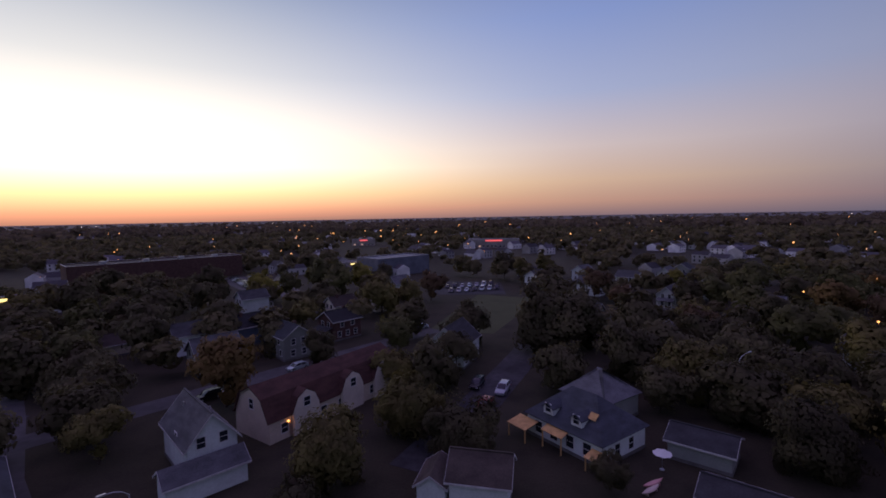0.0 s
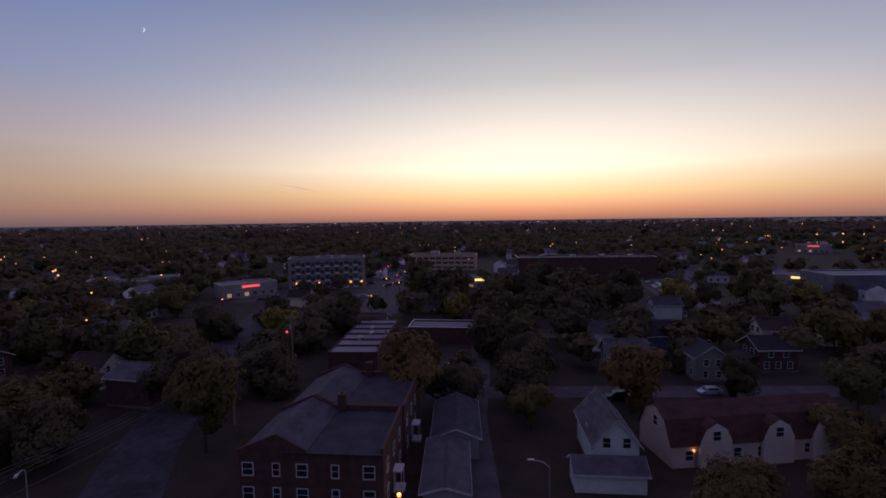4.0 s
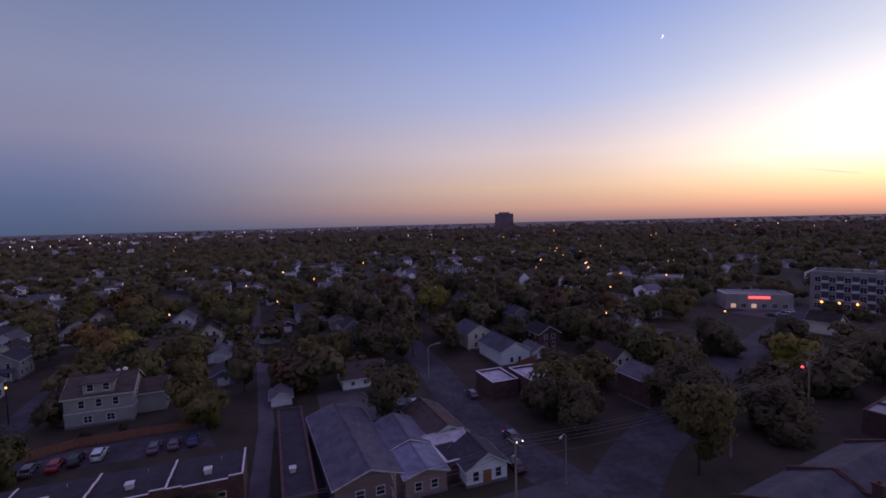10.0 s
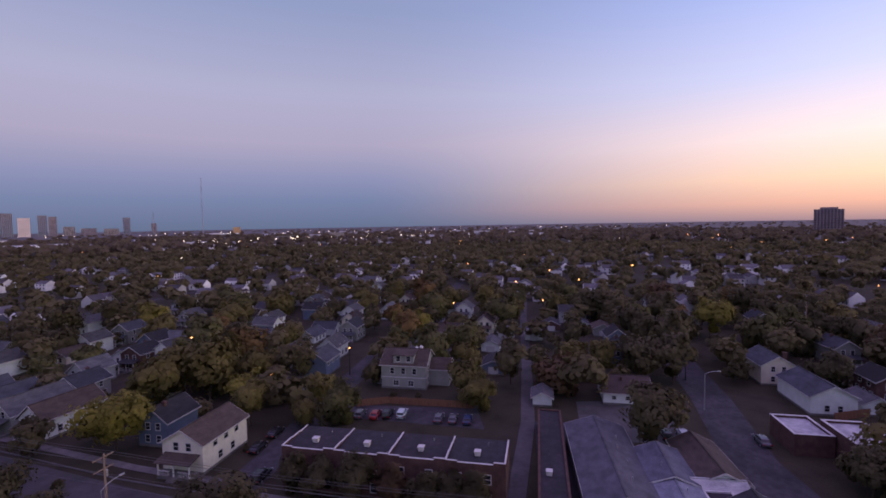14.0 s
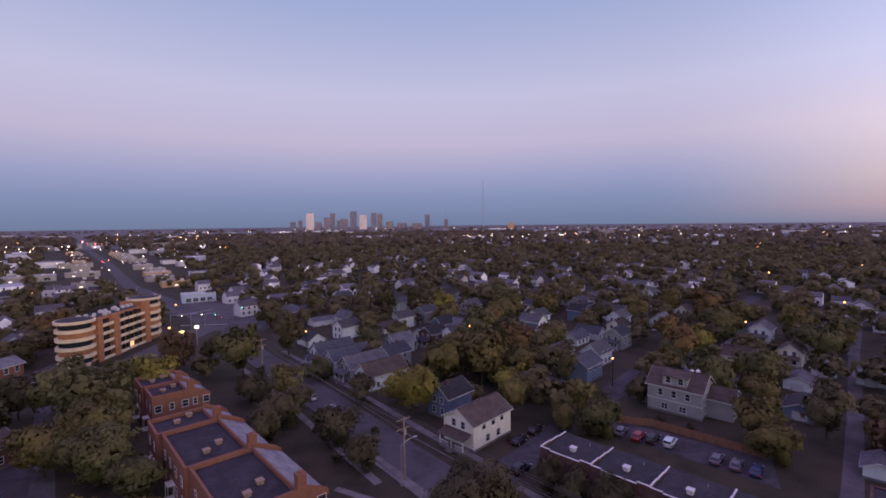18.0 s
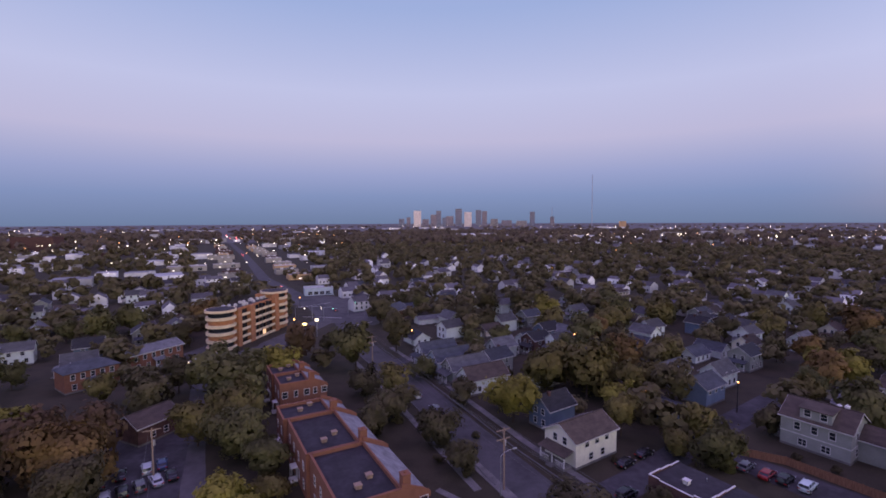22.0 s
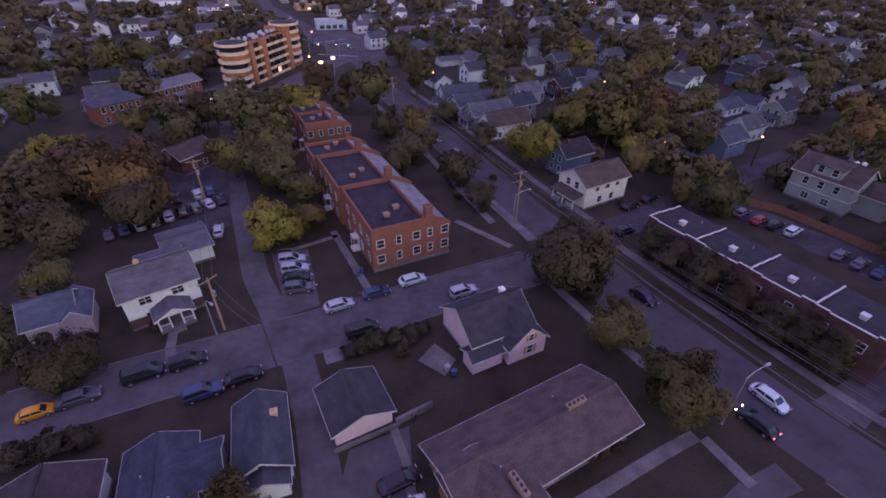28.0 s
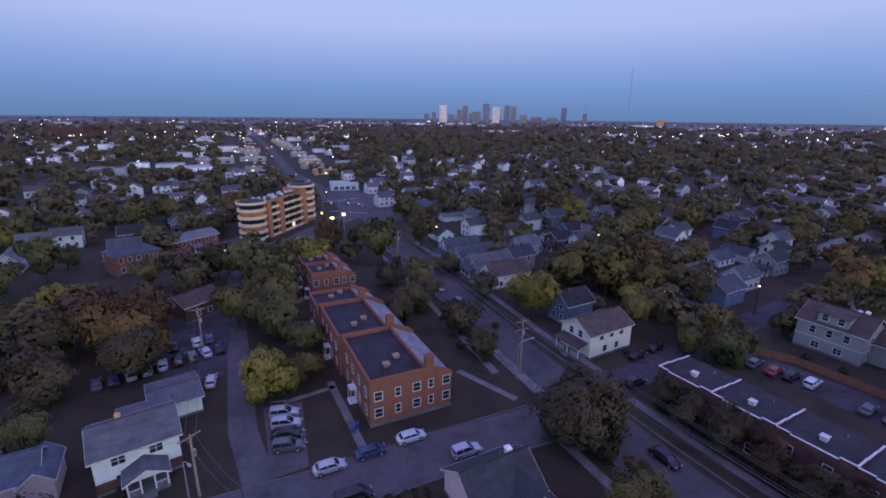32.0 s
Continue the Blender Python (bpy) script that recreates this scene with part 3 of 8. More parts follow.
def bm_profile(bm, prof, half, top_half=None, taper=0.16):
    """A closed side profile swept across the car, crowned, narrowing towards the roof and rounded at nose and tail."""
    zs, xs = [z for _, z in prof], [x for x, _ in prof]
    z0, z1 = min(zs), max(zs)
    xc, xl = (min(xs) + max(xs)) / 2, (max(xs) - min(xs)) / 2
    th = top_half or half
    rings = []
    for s in (-1, -0.96, -0.8, 0, 0.8, 0.96, 1):
        ring = []
        drop = 0.075 * abs(s) ** 6 + 0.03 * s * s
        for x, z in prof:
            f = (z - z0) / (z1 - z0)
            u = abs((x - xc) / xl)
            hw = (half + (th - half) * f) * (1 - taper * u ** 5)
            ring.append(bm.verts.new((xc + (x - xc) * (1 - 0.07 * s * s * u ** 3), s * hw, z0 + (z - z0) * (1 - drop))))
        rings.append(ring)
    n = len(prof)
    for a, b in zip(rings, rings[1:]):
        for i in range(n):
            bm.faces.new((a[i], a[(i + 1) % n], b[(i + 1) % n], b[i]))
    bm.faces.new(rings[0])
    bm.faces.new(rings[-1][::-1])


def build_car(kind, colour, m, label, lamps=False):
    L, W, hull, cabin = car_parts(kind)
    root = thing("car", m, label, "car", "parked cars")

    def body():
        bm = bmesh.new()
        bm_profile(bm, hull, W / 2)
        roof = [p for p in cabin if p[1] > max(z for _, z in cabin) - 0.14]
        x0, x1 = roof[0][0] - 0.05, roof[-1][0] + 0.02
        zt = max(z for _, z in cabin)
        bm_profile(bm, ((x0 - 0.22, zt - 0.13), (x0 + 0.05, zt - 0.01), ((x0 + x1) / 2, zt + 0.04), (x1 - 0.1, zt + 0.01), (x1 + 0.16, zt - 0.1), ((x0 + x1) / 2, zt - 0.14)), W * 0.385, W * 0.36, 0.1)
        for x, z, xb, zb in ((cabin[0][0], cabin[0][1], x0, zt), (cabin[-1][0], cabin[-1][1], x1, zt), ((x0 + x1) / 2, cabin[0][1], (x0 + x1) / 2, zt)):
            for s in (-1, 1):
                bm_tube(bm, (x, s * W * 0.455, z), (xb, s * W * 0.375, zb), 0.055, 0.05, 6)
        for s in (-1, 1):
            bm_box(bm, 0.75, 0.95, s * W * 0.5 - 0.02, s * W * 0.5 + 0.14 * s + 0.02, 0.95, 1.08)
        return to_mesh("body", bm, CAR_PAINT)

    def glasshouse():
        bm = bmesh.new()
        bm_profile(bm, cabin, W * 0.46, W * 0.385)
        return to_mesh("glasshouse", bm, GLASS)

    def tyre():
        bm = bmesh.new()
        bm_tube(bm, (0, -0.11, 0), (0, 0.11, 0), 0.33, 0.33, 16)
        return to_mesh("wheel", bm, RUBBER)

    def rim():
        bm = bmesh.new()
        bm_tube(bm, (0, -0.125, 0), (0, 0.125, 0), 0.2, 0.2, 12)
        return to_mesh("rim", bm, METAL)

    def lamp(mat):
        bm = bmesh.new()
        k = 0.55 if lamps else 1.0
        bm_box(bm, -0.05, 0.05, -0.2 * k, 0.2 * k, -0.08 * k, 0.08 * k)
        return to_mesh("lamp", bm, mat)
    part("body", cached((kind, "body"), body), None, root, colour=colour)
    part("glasshouse", cached((kind, "glass"), glasshouse), None, root, "dark tinted windows")
    for x in (-L * 0.3, L * 0.3):
        for s in (-1, 1):
            wh = part("wheel", cached("tyre", tyre), None, root, at=pose(x, s * (W / 2 - 0.13), 0.33))
            part("rim", cached("rim", rim), None, wh)
    for s in (-1, 1):
        part("headlight", cached(("head", lamps), lambda: lamp(LAMP_WHITE if lamps else METAL)), None, root, at=pose(L / 2 - 0.03, s * W * 0.36, 0.66))
        part("tail_light", cached(("tail", lamps), lambda: lamp(LAMP_RED if lamps else RED_LENS)), None, root, at=pose(-L / 2 + 0.03, s * W * 0.36, 0.76))
    return root


RED_LENS = material("red_lens", (0.25, 0.01, 0.01), 0.3, var=0.05, bump=0.0)


# ---------------------------------------------------------------- trees
def leaf_cloud(seed, n, size, lobes, squash=0.85, fill=0.55, clumps=14, lift=0.16, loose=0.3):
    """Leaf sprays on the twig ends of several uneven lobes, in a crown of about unit radius centred at the origin."""
    rng = np.random.default_rng(seed)
    cs = rng.normal(size=(lobes, 3))
    cs /= np.linalg.norm(cs, axis=1)[:, None]
    cs *= rng.uniform(0.34, 0.78, (lobes, 1))
    cs[:, 2] = cs[:, 2] * squash
    rs = rng.uniform(0.2, 0.46, lobes)
    cs[0], rs[0] = (0, 0, 0.04), 0.6
    # each lobe carries its own twig ends, of uneven size
    m = lobes * clumps
    own = np.repeat(np.arange(lobes), clumps)
    e = rng.normal(size=(m, 3)) + np.array((0, 0, 0.25))
    e /= np.linalg.norm(e, axis=1)[:, None]
    tc = cs[own] + e * (rs[own] * rng.uniform(0.74, 1.08, m))[:, None] * np.array((1, 1, squash))
    tr = rs[own] * rng.uniform(0.22, 0.44, m)
    k = rng.choice(m, n, p=tr ** 1.6 / (tr ** 1.6).sum())
    d = rng.normal(size=(n, 3))
    d /= np.linalg.norm(d, axis=1)[:, None]
    rad = tr[k] * rng.uniform(fill * 0.4, 1.0, n) ** 0.5 * np.where(rng.random(n) < 0.08, rng.uniform(1.1, 1.7, n), 1.0)
    p = tc[k] + d * rad[:, None] * np.array((1.05, 1.05, 0.9))
    inner = rng.random(n) < 0.36
    p[inner] = (cs[own[k]] + d * (rs[own[k]] * 0.74)[:, None] * np.array((1, 1, squash)))[inner]
    nrm = p / (np.linalg.norm(p, axis=1)[:, None] + 0.05) + d * 0.18 + rng.normal(scale=loose, size=(n, 3)) + np.array((0, 0, lift))
    nrm[inner] = d[inner]
    nrm /= np.linalg.norm(nrm, axis=1)[:, None]
    t = np.cross(nrm, rng.normal(size=(n, 3)))
    t /= np.linalg.norm(t, axis=1)[:, None]
    b = np.cross(nrm, t)
    s = size * (rng.uniform(0.5, 1.4, n) * np.where(inner, 1.45, 1.0))[:, None]
    quads = np.stack([p - t * s * 0.5 - b * s * 0.16, p - b * s * 0.5 + t * s * 0.1, p + t * s * 0.55 + b * s * 0.12, p + b * s * 0.45 - t * s * 0.08], 1)
    soft = p / (np.linalg.norm(p, axis=1)[:, None] + 0.05) + d * 0.35 + np.array((0, 0, 0.3))
    soft /= np.linalg.norm(soft, axis=1)[:, None]
    return quads, soft


def soften(me, normals):
    """The rounded form of the whole crown in the shading of its leaves."""
    me.normals_split_custom_set_from_vertices(np.repeat(normals.reshape(-1, 3), 4, axis=0).tolist())
    return me


def crown_mesh(seed, n, size, lobes, squash=0.85):
    q, soft = leaf_cloud(seed, n, size, lobes, squash)
    return soften(mesh_np("crown", q.reshape(-1, 3), np.arange(len(q) * 4).reshape(-1, 4), [LEAF]), soft)


def trunk_mesh(seed):
    rng = random.Random(seed)
    bm = bmesh.new()
    pts = [Vector((0, 0, -0.02)), Vector((rng.uniform(-0.03, 0.03), rng.uniform(-0.03, 0.03), 0.45)), Vector((rng.uniform(-0.08, 0.08), rng.uniform(-0.08, 0.08), 1.0)), Vector((rng.uniform(-0.12, 0.12), rng.uniform(-0.12, 0.12), 1.7))]
    rr = (0.085, 0.062, 0.05, 0.015)
    for a, b, r0, r1 in zip(pts, pts[1:], rr, rr[1:]):
        bm_tube(bm, a, b, r0, r1, 8, False)
    for k in range(7):
        base = pts[1].lerp(pts[2], rng.uniform(0.1, 1.0))
        a = rng.uniform(0, 6.28)
        e = base + Vector((math.cos(a) * rng.uniform(0.35, 0.65), math.sin(a) * rng.uniform(0.35, 0.65), rng.uniform(0.25, 0.6)))
        bm_tube(bm, base, e, 0.03, 0.008, 6, False)
    return to_mesh("trunk", bm, BARK, True)


CROWNS = {"near": [], "middle": [], "mid": []}
for i in range(5):
    CROWNS["near"].append(crown_mesh(20 + i, 19000, 0.047, 15 + i % 4, 0.84 + 0.07 * (i % 4)))
for i in range(5):
    CROWNS["middle"].append(crown_mesh(35 + i, 7200, 0.07, 14 + i % 4, 0.84 + 0.07 * (i % 4)))
for i in range(5):
    CROWNS["mid"].append(crown_mesh(50 + i, 2300, 0.112, 12 + i % 3, 0.86 + 0.07 * (i % 3)))
TRUNKS = [trunk_mesh(3 + i) for i in range(4)]
GREENS = {"green": (0.098, 0.094, 0.036), "dark": (0.084, 0.073, 0.036), "olive": (0.128, 0.11, 0.036), "yellow": (0.195, 0.174, 0.036), "orange": (0.15, 0.098, 0.034), "russet": (0.114, 0.074, 0.04)}
WORDS = {"green": "green leafy street tree with a broad rounded crown", "dark": "dark green shade tree with a dense crown", "olive": "olive green tree turning yellow at the tips",
         "yellow": "yellow-green autumn tree with a full crown", "orange": "orange-brown autumn tree with a ragged crown", "russet": "dark russet tree with dry autumn leaves"}
TREE_SPOTS = []


def tree(x, y, height, radius, tone, level="near", seed=None):
    """A tapered trunk with limbs and a crown of leaf sprays."""
    r = random.Random(seed if seed is not None else int(x * 13 + y * 7))
    dist = math.hypot(x, y)
    level = "near" if dist < 72 else "middle" if dist < 112 else "mid"
    root = thing("tree", pose(x, y, 0, 0, 0, r.uniform(0, 360)), WORDS[tone], "tree", "street and garden trees")
    g = GREENS[tone]
    # crowns close to the camera are darkened in colour, leaving farther ones hazed
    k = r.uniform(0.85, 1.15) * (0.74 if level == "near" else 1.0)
    zc = height - radius * 0.95
    tr = part("trunk", r.choice(TRUNKS), None, root)
    tr.scale = (max(1.0, height * 0.16) * 1.4, max(1.0, height * 0.16) * 1.4, max(zc, 1.5) / 1.15)
    c = part("crown", r.choice(CROWNS[level]), None, root, at=Matrix.LocRotScale((0, 0, zc), Euler((0, 0, r.uniform(0, 6.28))), (radius * 1.05, radius * r.uniform(0.9, 1.1), radius * r.uniform(0.95, 1.12))))
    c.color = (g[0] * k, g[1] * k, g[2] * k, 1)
    TREE_SPOTS.append((x, y, radius))
    return root


def shrub(x, y, r, tone="dark", label="rounded dark green garden shrub"):
    me = cached(("shrub", int(x * 7 + y) % 3), lambda: crown_mesh(90 + int(x * 7 + y) % 3, 3200, 0.1, 9, 0.8))
    ob = single("shrub", me, None, label, "shrub", Matrix.LocRotScale((x, y, r * 0.6), Euler((0, 0, x)), (r, r, r * 0.8)), "garden shrubs")
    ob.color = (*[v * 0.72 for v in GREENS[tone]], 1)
    return ob


# ---------------------------------------------------------------- poles, lamps
def utility_pole(x, y, h, rot, arms=2, label="weathered wooden utility pole with two crossarms"):
    root = thing("utility_pole", pose(x, y, 0, 0, 0, rot), label, "utility pole", "utility poles along the road")
    bm = bmesh.new()
    bm_tube(bm, (0, 0, 0), (0, 0, h), 0.19, 0.12, 10)
    part("pole", bm, POLE_WOOD, root)
    for k in range(arms):
        z = h - 0.5 - 1.7 * k
        bm = bmesh.new()
        bm_box(bm, -1.5, 1.5, 0.12, 0.24, z - 0.07, z + 0.07)
        for s in (-1, 1):
            bm_tube(bm, (s * 0.75, 0.16, z), (0, 0.13, z - 0.6), 0.025, 0.025, 5)
        arm = part("crossarm", bm, POLE_WOOD, root)
        for cx in (-1.35, -0.75, 0.75, 1.35):
            bm = bmesh.new()
            bm_tube(bm, (cx, 0.18, z + 0.07), (cx, 0.18, z + 0.27), 0.05, 0.03, 8)
            part("insulator", bm, CONCRETE, arm)
    bm = bmesh.new()
    bm_tube(bm, (0.3, 0.1, h - 3.4), (0.3, 0.1, h - 2.5), 0.22, 0.22, 10)
    bm_tube(bm, (0.3, 0.1, h - 2.5), (0.3, 0.1, h - 2.36), 0.22, 0.1, 10)
    part("transformer", bm, METAL, root)
    return root


def street_lamp(x, y, h, rot, reach=2.6, lit=None, label="slim metal street lamp with a curved arm"):
    root = thing("street_lamp", pose(x, y, 0, 0, 0, rot), label, "street lamp", "street lamps")
    bm = bmesh.new()
    bm_tube(bm, (0, 0, 0), (0, 0, 0.5), 0.16, 0.13, 10)
    bm_tube(bm, (0, 0, 0.5), (0, 0, h - 0.8), 0.1, 0.065, 10)
    part("pole", bm, METAL, root)
    bm = bmesh.new()
    pts = [Vector((0, 0, h - 0.8)), Vector((reach * 0.3, 0, h - 0.3)), Vector((reach * 0.65, 0, h - 0.05)), Vector((reach, 0, h))]
    for a, b in zip(pts, pts[1:]):
        bm_tube(bm, a, b, 0.05, 0.045, 8)
    part("arm", bm, METAL, root)
    bm = bmesh.new()
    bm_prism(bm, ((reach - 0.1, -0.12), (reach + 0.55, -0.16), (reach + 0.7, 0), (reach + 0.55, 0.16), (reach - 0.1, 0.12)), h - 0.04, h + 0.12)
    head = part("lamp_head", bm, METAL, root)
    bm = bmesh.new()
    bm_box(bm, reach + 0.1, reach + 0.55, -0.1, 0.1, h - 0.1, h - 0.044)
    part("lens", bm, lit or GLASS, head)
    return root


def wire(points, sag=0.5, name="overhead_wire", label="thin grey overhead wire strung between poles"):
    """A wire sagging between supports, one continuous tube."""
    bm = bmesh.new()
    path, rings = [], []
    for a, b in zip(points, points[1:]):
        a, b = Vector(a), Vector(b)
        across = (b - a).cross(Vector((0, 0, 1))).normalized()
        if not rings:
            path.append(a)
        for k in range(1, 9):
            f = k / 8
            path.append(a.lerp(b, f) - Vector((0, 0, sag * 4 * f * (1 - f))))
        rings.append(across)
    ring = []
    for i, p in enumerate(path):
        u = rings[min(len(rings) - 1, i // 8)]
        ring.append([bm.verts.new(p + u * (0.024 * math.cos(q)) + Vector((0, 0, 0.024 * math.sin(q)))) for q in (0.0, 1.5708, 3.1416, 4.7124)])
    for r0, r1 in zip(ring, ring[1:]):
        for i in range(4):
            bm.faces.new((r0[i], r0[(i + 1) % 4], r1[(i + 1) % 4], r1[i]))
    return single(name, bm, WIRE, label, "wire", group="overhead wires")


# ---------------------------------------------------------------- ground pieces
def ribbon(name, pts, width, z0, z1, mat, label, category, kind="structure"):
    """A strip of even width along a line, with real thickness."""
    bm = bmesh.new()
    P = [Vector((x, y, 0)) for x, y in pts]
    left, right = [], []
    for i, p in enumerate(P):
        a = (p - P[i - 1]).normalized() if i else (P[1] - p).normalized()
        b = (P[i + 1] - p).normalized() if i < len(P) - 1 else a
        t = (a + b).normalized()
        n = Vector((-t.y, t.x, 0)) * (width / 2 / max(0.5, t.dot(a)))
        left.append(p + n)
        right.append(p - n)
    up_l = [bm.verts.new((v.x, v.y, z1)) for v in left]
    up_r = [bm.verts.new((v.x, v.y, z1)) for v in right]
    lo_l = [bm.verts.new((v.x, v.y, z0)) for v in left]
    lo_r = [bm.verts.new((v.x, v.y, z0)) for v in right]
    for i in range(len(P) - 1):
        bm.faces.new((up_r[i], up_r[i + 1], up_l[i + 1], up_l[i]))
        bm.faces.new((up_l[i], up_l[i + 1], lo_l[i + 1], lo_l[i]))
        bm.faces.new((lo_r[i], lo_r[i + 1], up_r[i + 1], up_r[i]))
    bm.faces.new((up_l[0], lo_l[0], lo_r[0], up_r[0]))
    bm.faces.new((up_r[-1], lo_r[-1], lo_l[-1], up_l[-1]))
    return single(name, bm, mat, label, category, kind=kind)


def patch(name, pts, z0, z1, mat, label, category):
    bm = bmesh.new()
    bm_prism(bm, pts, z0, z1)
    return single(name, bm, mat, label, category, kind="structure")

# ---------------------------------------------------------------- ground, roads
def disc(r0, r1, n=96):
    bm = bmesh.new()
    if r0 == 0:
        bm.faces.new([bm.verts.new((r1 * math.cos(2 * math.pi * i / n), r1 * math.sin(2 * math.pi * i / n), 0)) for i in range(n)])
    return bm


single("ground", disc(0, 4900), GRASS, "dark grass and bare soil reaching to the horizon", "ground", kind="structure")
MAIN = ((70, -9), (56, 14), (43, 33), (31, 55), (16, 90), (-2, 135), (-22, 180), (-36, 225), (-70, 290), (-131, 400), (-240, 660), (-472, 1180), (-900, 2200))
ribbon("road_main", MAIN, 9.5, 0.0, 0.03, MAIN_ASPHALT, "grey asphalt main road with worn patches", "road")
CROSS_W = ((-95, 9), (-52, 33.5), (-30, 43.5), (-16, 49.5), (0, 57.5), (24, 68))
ribbon("road_cross_west", CROSS_W, 9.0, 0.0, 0.026, WORN_ASPHALT, "pale worn asphalt side street", "road")
CROSS_E = ((22, 70), (42, 82), (64, 97), (96, 117), (150, 150), (260, 215))
ribbon("road_cross_east", CROSS_E, 6.6, 0.0, 0.022, ASPHALT, "narrow asphalt side street between houses", "road")
ALLEY_W = ((-6, 8), (-11.5, 24), (-15, 34), (-19, 43), (-31, 62), (-46, 95), (-60, 127), (-74, 160))
ribbon("road_alley_west", ALLEY_W, 4.2, 0.0, 0.018, WORN_ASPHALT, "patched asphalt alley", "road")
ALLEY_E = ((50, 34), (60, 40), (85, 53), (119, 74), (177, 111), (300, 185))
ribbon("road_alley_east", ALLEY_E, 3.0, 0.0, 0.018, WORN_ASPHALT, "narrow asphalt alley between back yards", "road")
SECOND = ((62, -12), (78, 1), (96, 14), (124, 26), (170, 50), (280, 112))
ribbon("road_second", SECOND, 9.0, 0.0, 0.024, ASPHALT, "grey asphalt side street", "road")
WEST = ((66, -10), (82, -18), (120, -42), (190, -98), (300, -190))
ribbon("road_west", WEST, 10.0, 0.0, 0.028, ASPHALT, "grey asphalt street lined with wires", "road")
ALLEY_S = ((26, -30), (38, -44), (52, -60), (66, -80), (84, -104))
ribbon("road_alley_south", ALLEY_S, 4.6, 0.0, 0.018, WORN_ASPHALT, "asphalt alley", "road")
SOUTH = ((60, -70), (39, -88), (14, -109), (-8, -128))
ribbon("road_south", SOUTH, 6.0, 0.0, 0.02, WORN_ASPHALT, "pale narrow asphalt street", "road")
SOUTH_W = ((2, -56), (-11, -76), (-22, -94), (-38, -122))
ribbon("road_south_west", SOUTH_W, 7.0, 0.0, 0.024, ASPHALT, "dark asphalt street", "road")
ribbon("road_condo", ((-86, 160), (-82.5, 173), (-74, 205), (-66, 232)), 6, 0.0, 0.012, WORN_ASPHALT, "narrow asphalt street beside the apartment block", "road")
ribbon("road_bus", ((-55, 186), (-63, 173), (-72, 157), (-80, 138)), 7.5, 0.0, 0.016, WORN_ASPHALT, "worn asphalt street bending past the apartment block", "road")
# lighter asphalt on the ramp takes the place of grazing sky sheen
ribbon("road_ramp", ((-52, 160), (-57, 184), (-48, 216), (-42, 236)), 11, 0.0, 0.013, WORN_ASPHALT, "asphalt side road along the apartment block", "road")
patch("parking_lot_far", ((-112, 92), (-92, 90), (-86, 112), (-104, 124)), 0.0, 0.014, ASPHALT, "open asphalt lot among trees", "parking lot")
patch("parking_lot_grass", ((-23, 52), (-18.5, 54.5), (-24, 70), (-30, 68)), 0.0, 0.02, WORN_ASPHALT, "asphalt parking bays", "parking lot")
patch("parking_lot_west", ((-50, 74), (-41, 78), (-58, 122), (-78, 112)), 0.0, 0.02, ASPHALT, "asphalt parking lot", "parking lot")
patch("parking_lot_flats", ((60, 88), (66, 91), (84, 66), (76, 58)), 0.0, 0.02, ASPHALT, "asphalt parking lot behind the flats", "parking lot")
patch("parking_lot_garage", ((-11, 19), (-1.5, 18), (-3.5, 33), (-10, 30)), 0.0, 0.02, WORN_ASPHALT, "asphalt yard by the garage", "parking lot")
patch("parking_lot_alley", ((52, 30.5), (59, 25), (92, 43), (86, 52)), 0.0, 0.02, DARK_ASPHALT, "dark asphalt parking lot", "parking lot")
patch("parking_lot_shop", ((84, 40), (96, 24), (116, 34), (102, 50)), 0.0, 0.016, WORN_ASPHALT, "asphalt lot behind workshops", "parking lot")
patch("pavement_walk_a", ((17, 73), (19, 73.6), (9, 97), (7, 96)), 0.0, 0.1, CONCRETE, "concrete pavement", "pavement")
patch("field", ((-6, -127), (-31, -182), (-52, -168), (-23, -120)), 0.0, 0.012, LAWN, "mown grass field", "lawn")
patch("parking_lot_south", ((-11, -186), (-24, -222), (-48, -215), (-42, -180)), 0.0, 0.02, ASPHALT, "asphalt parking lot with rows of cars", "parking lot")

# ---------------------------------------------------------------- brick rowhouses
SLATE_DECK = material("slate_deck", (0.038, 0.038, 0.046), 0.85, var=0.35, scale=2.5, fine=3.0, bump=0.3)


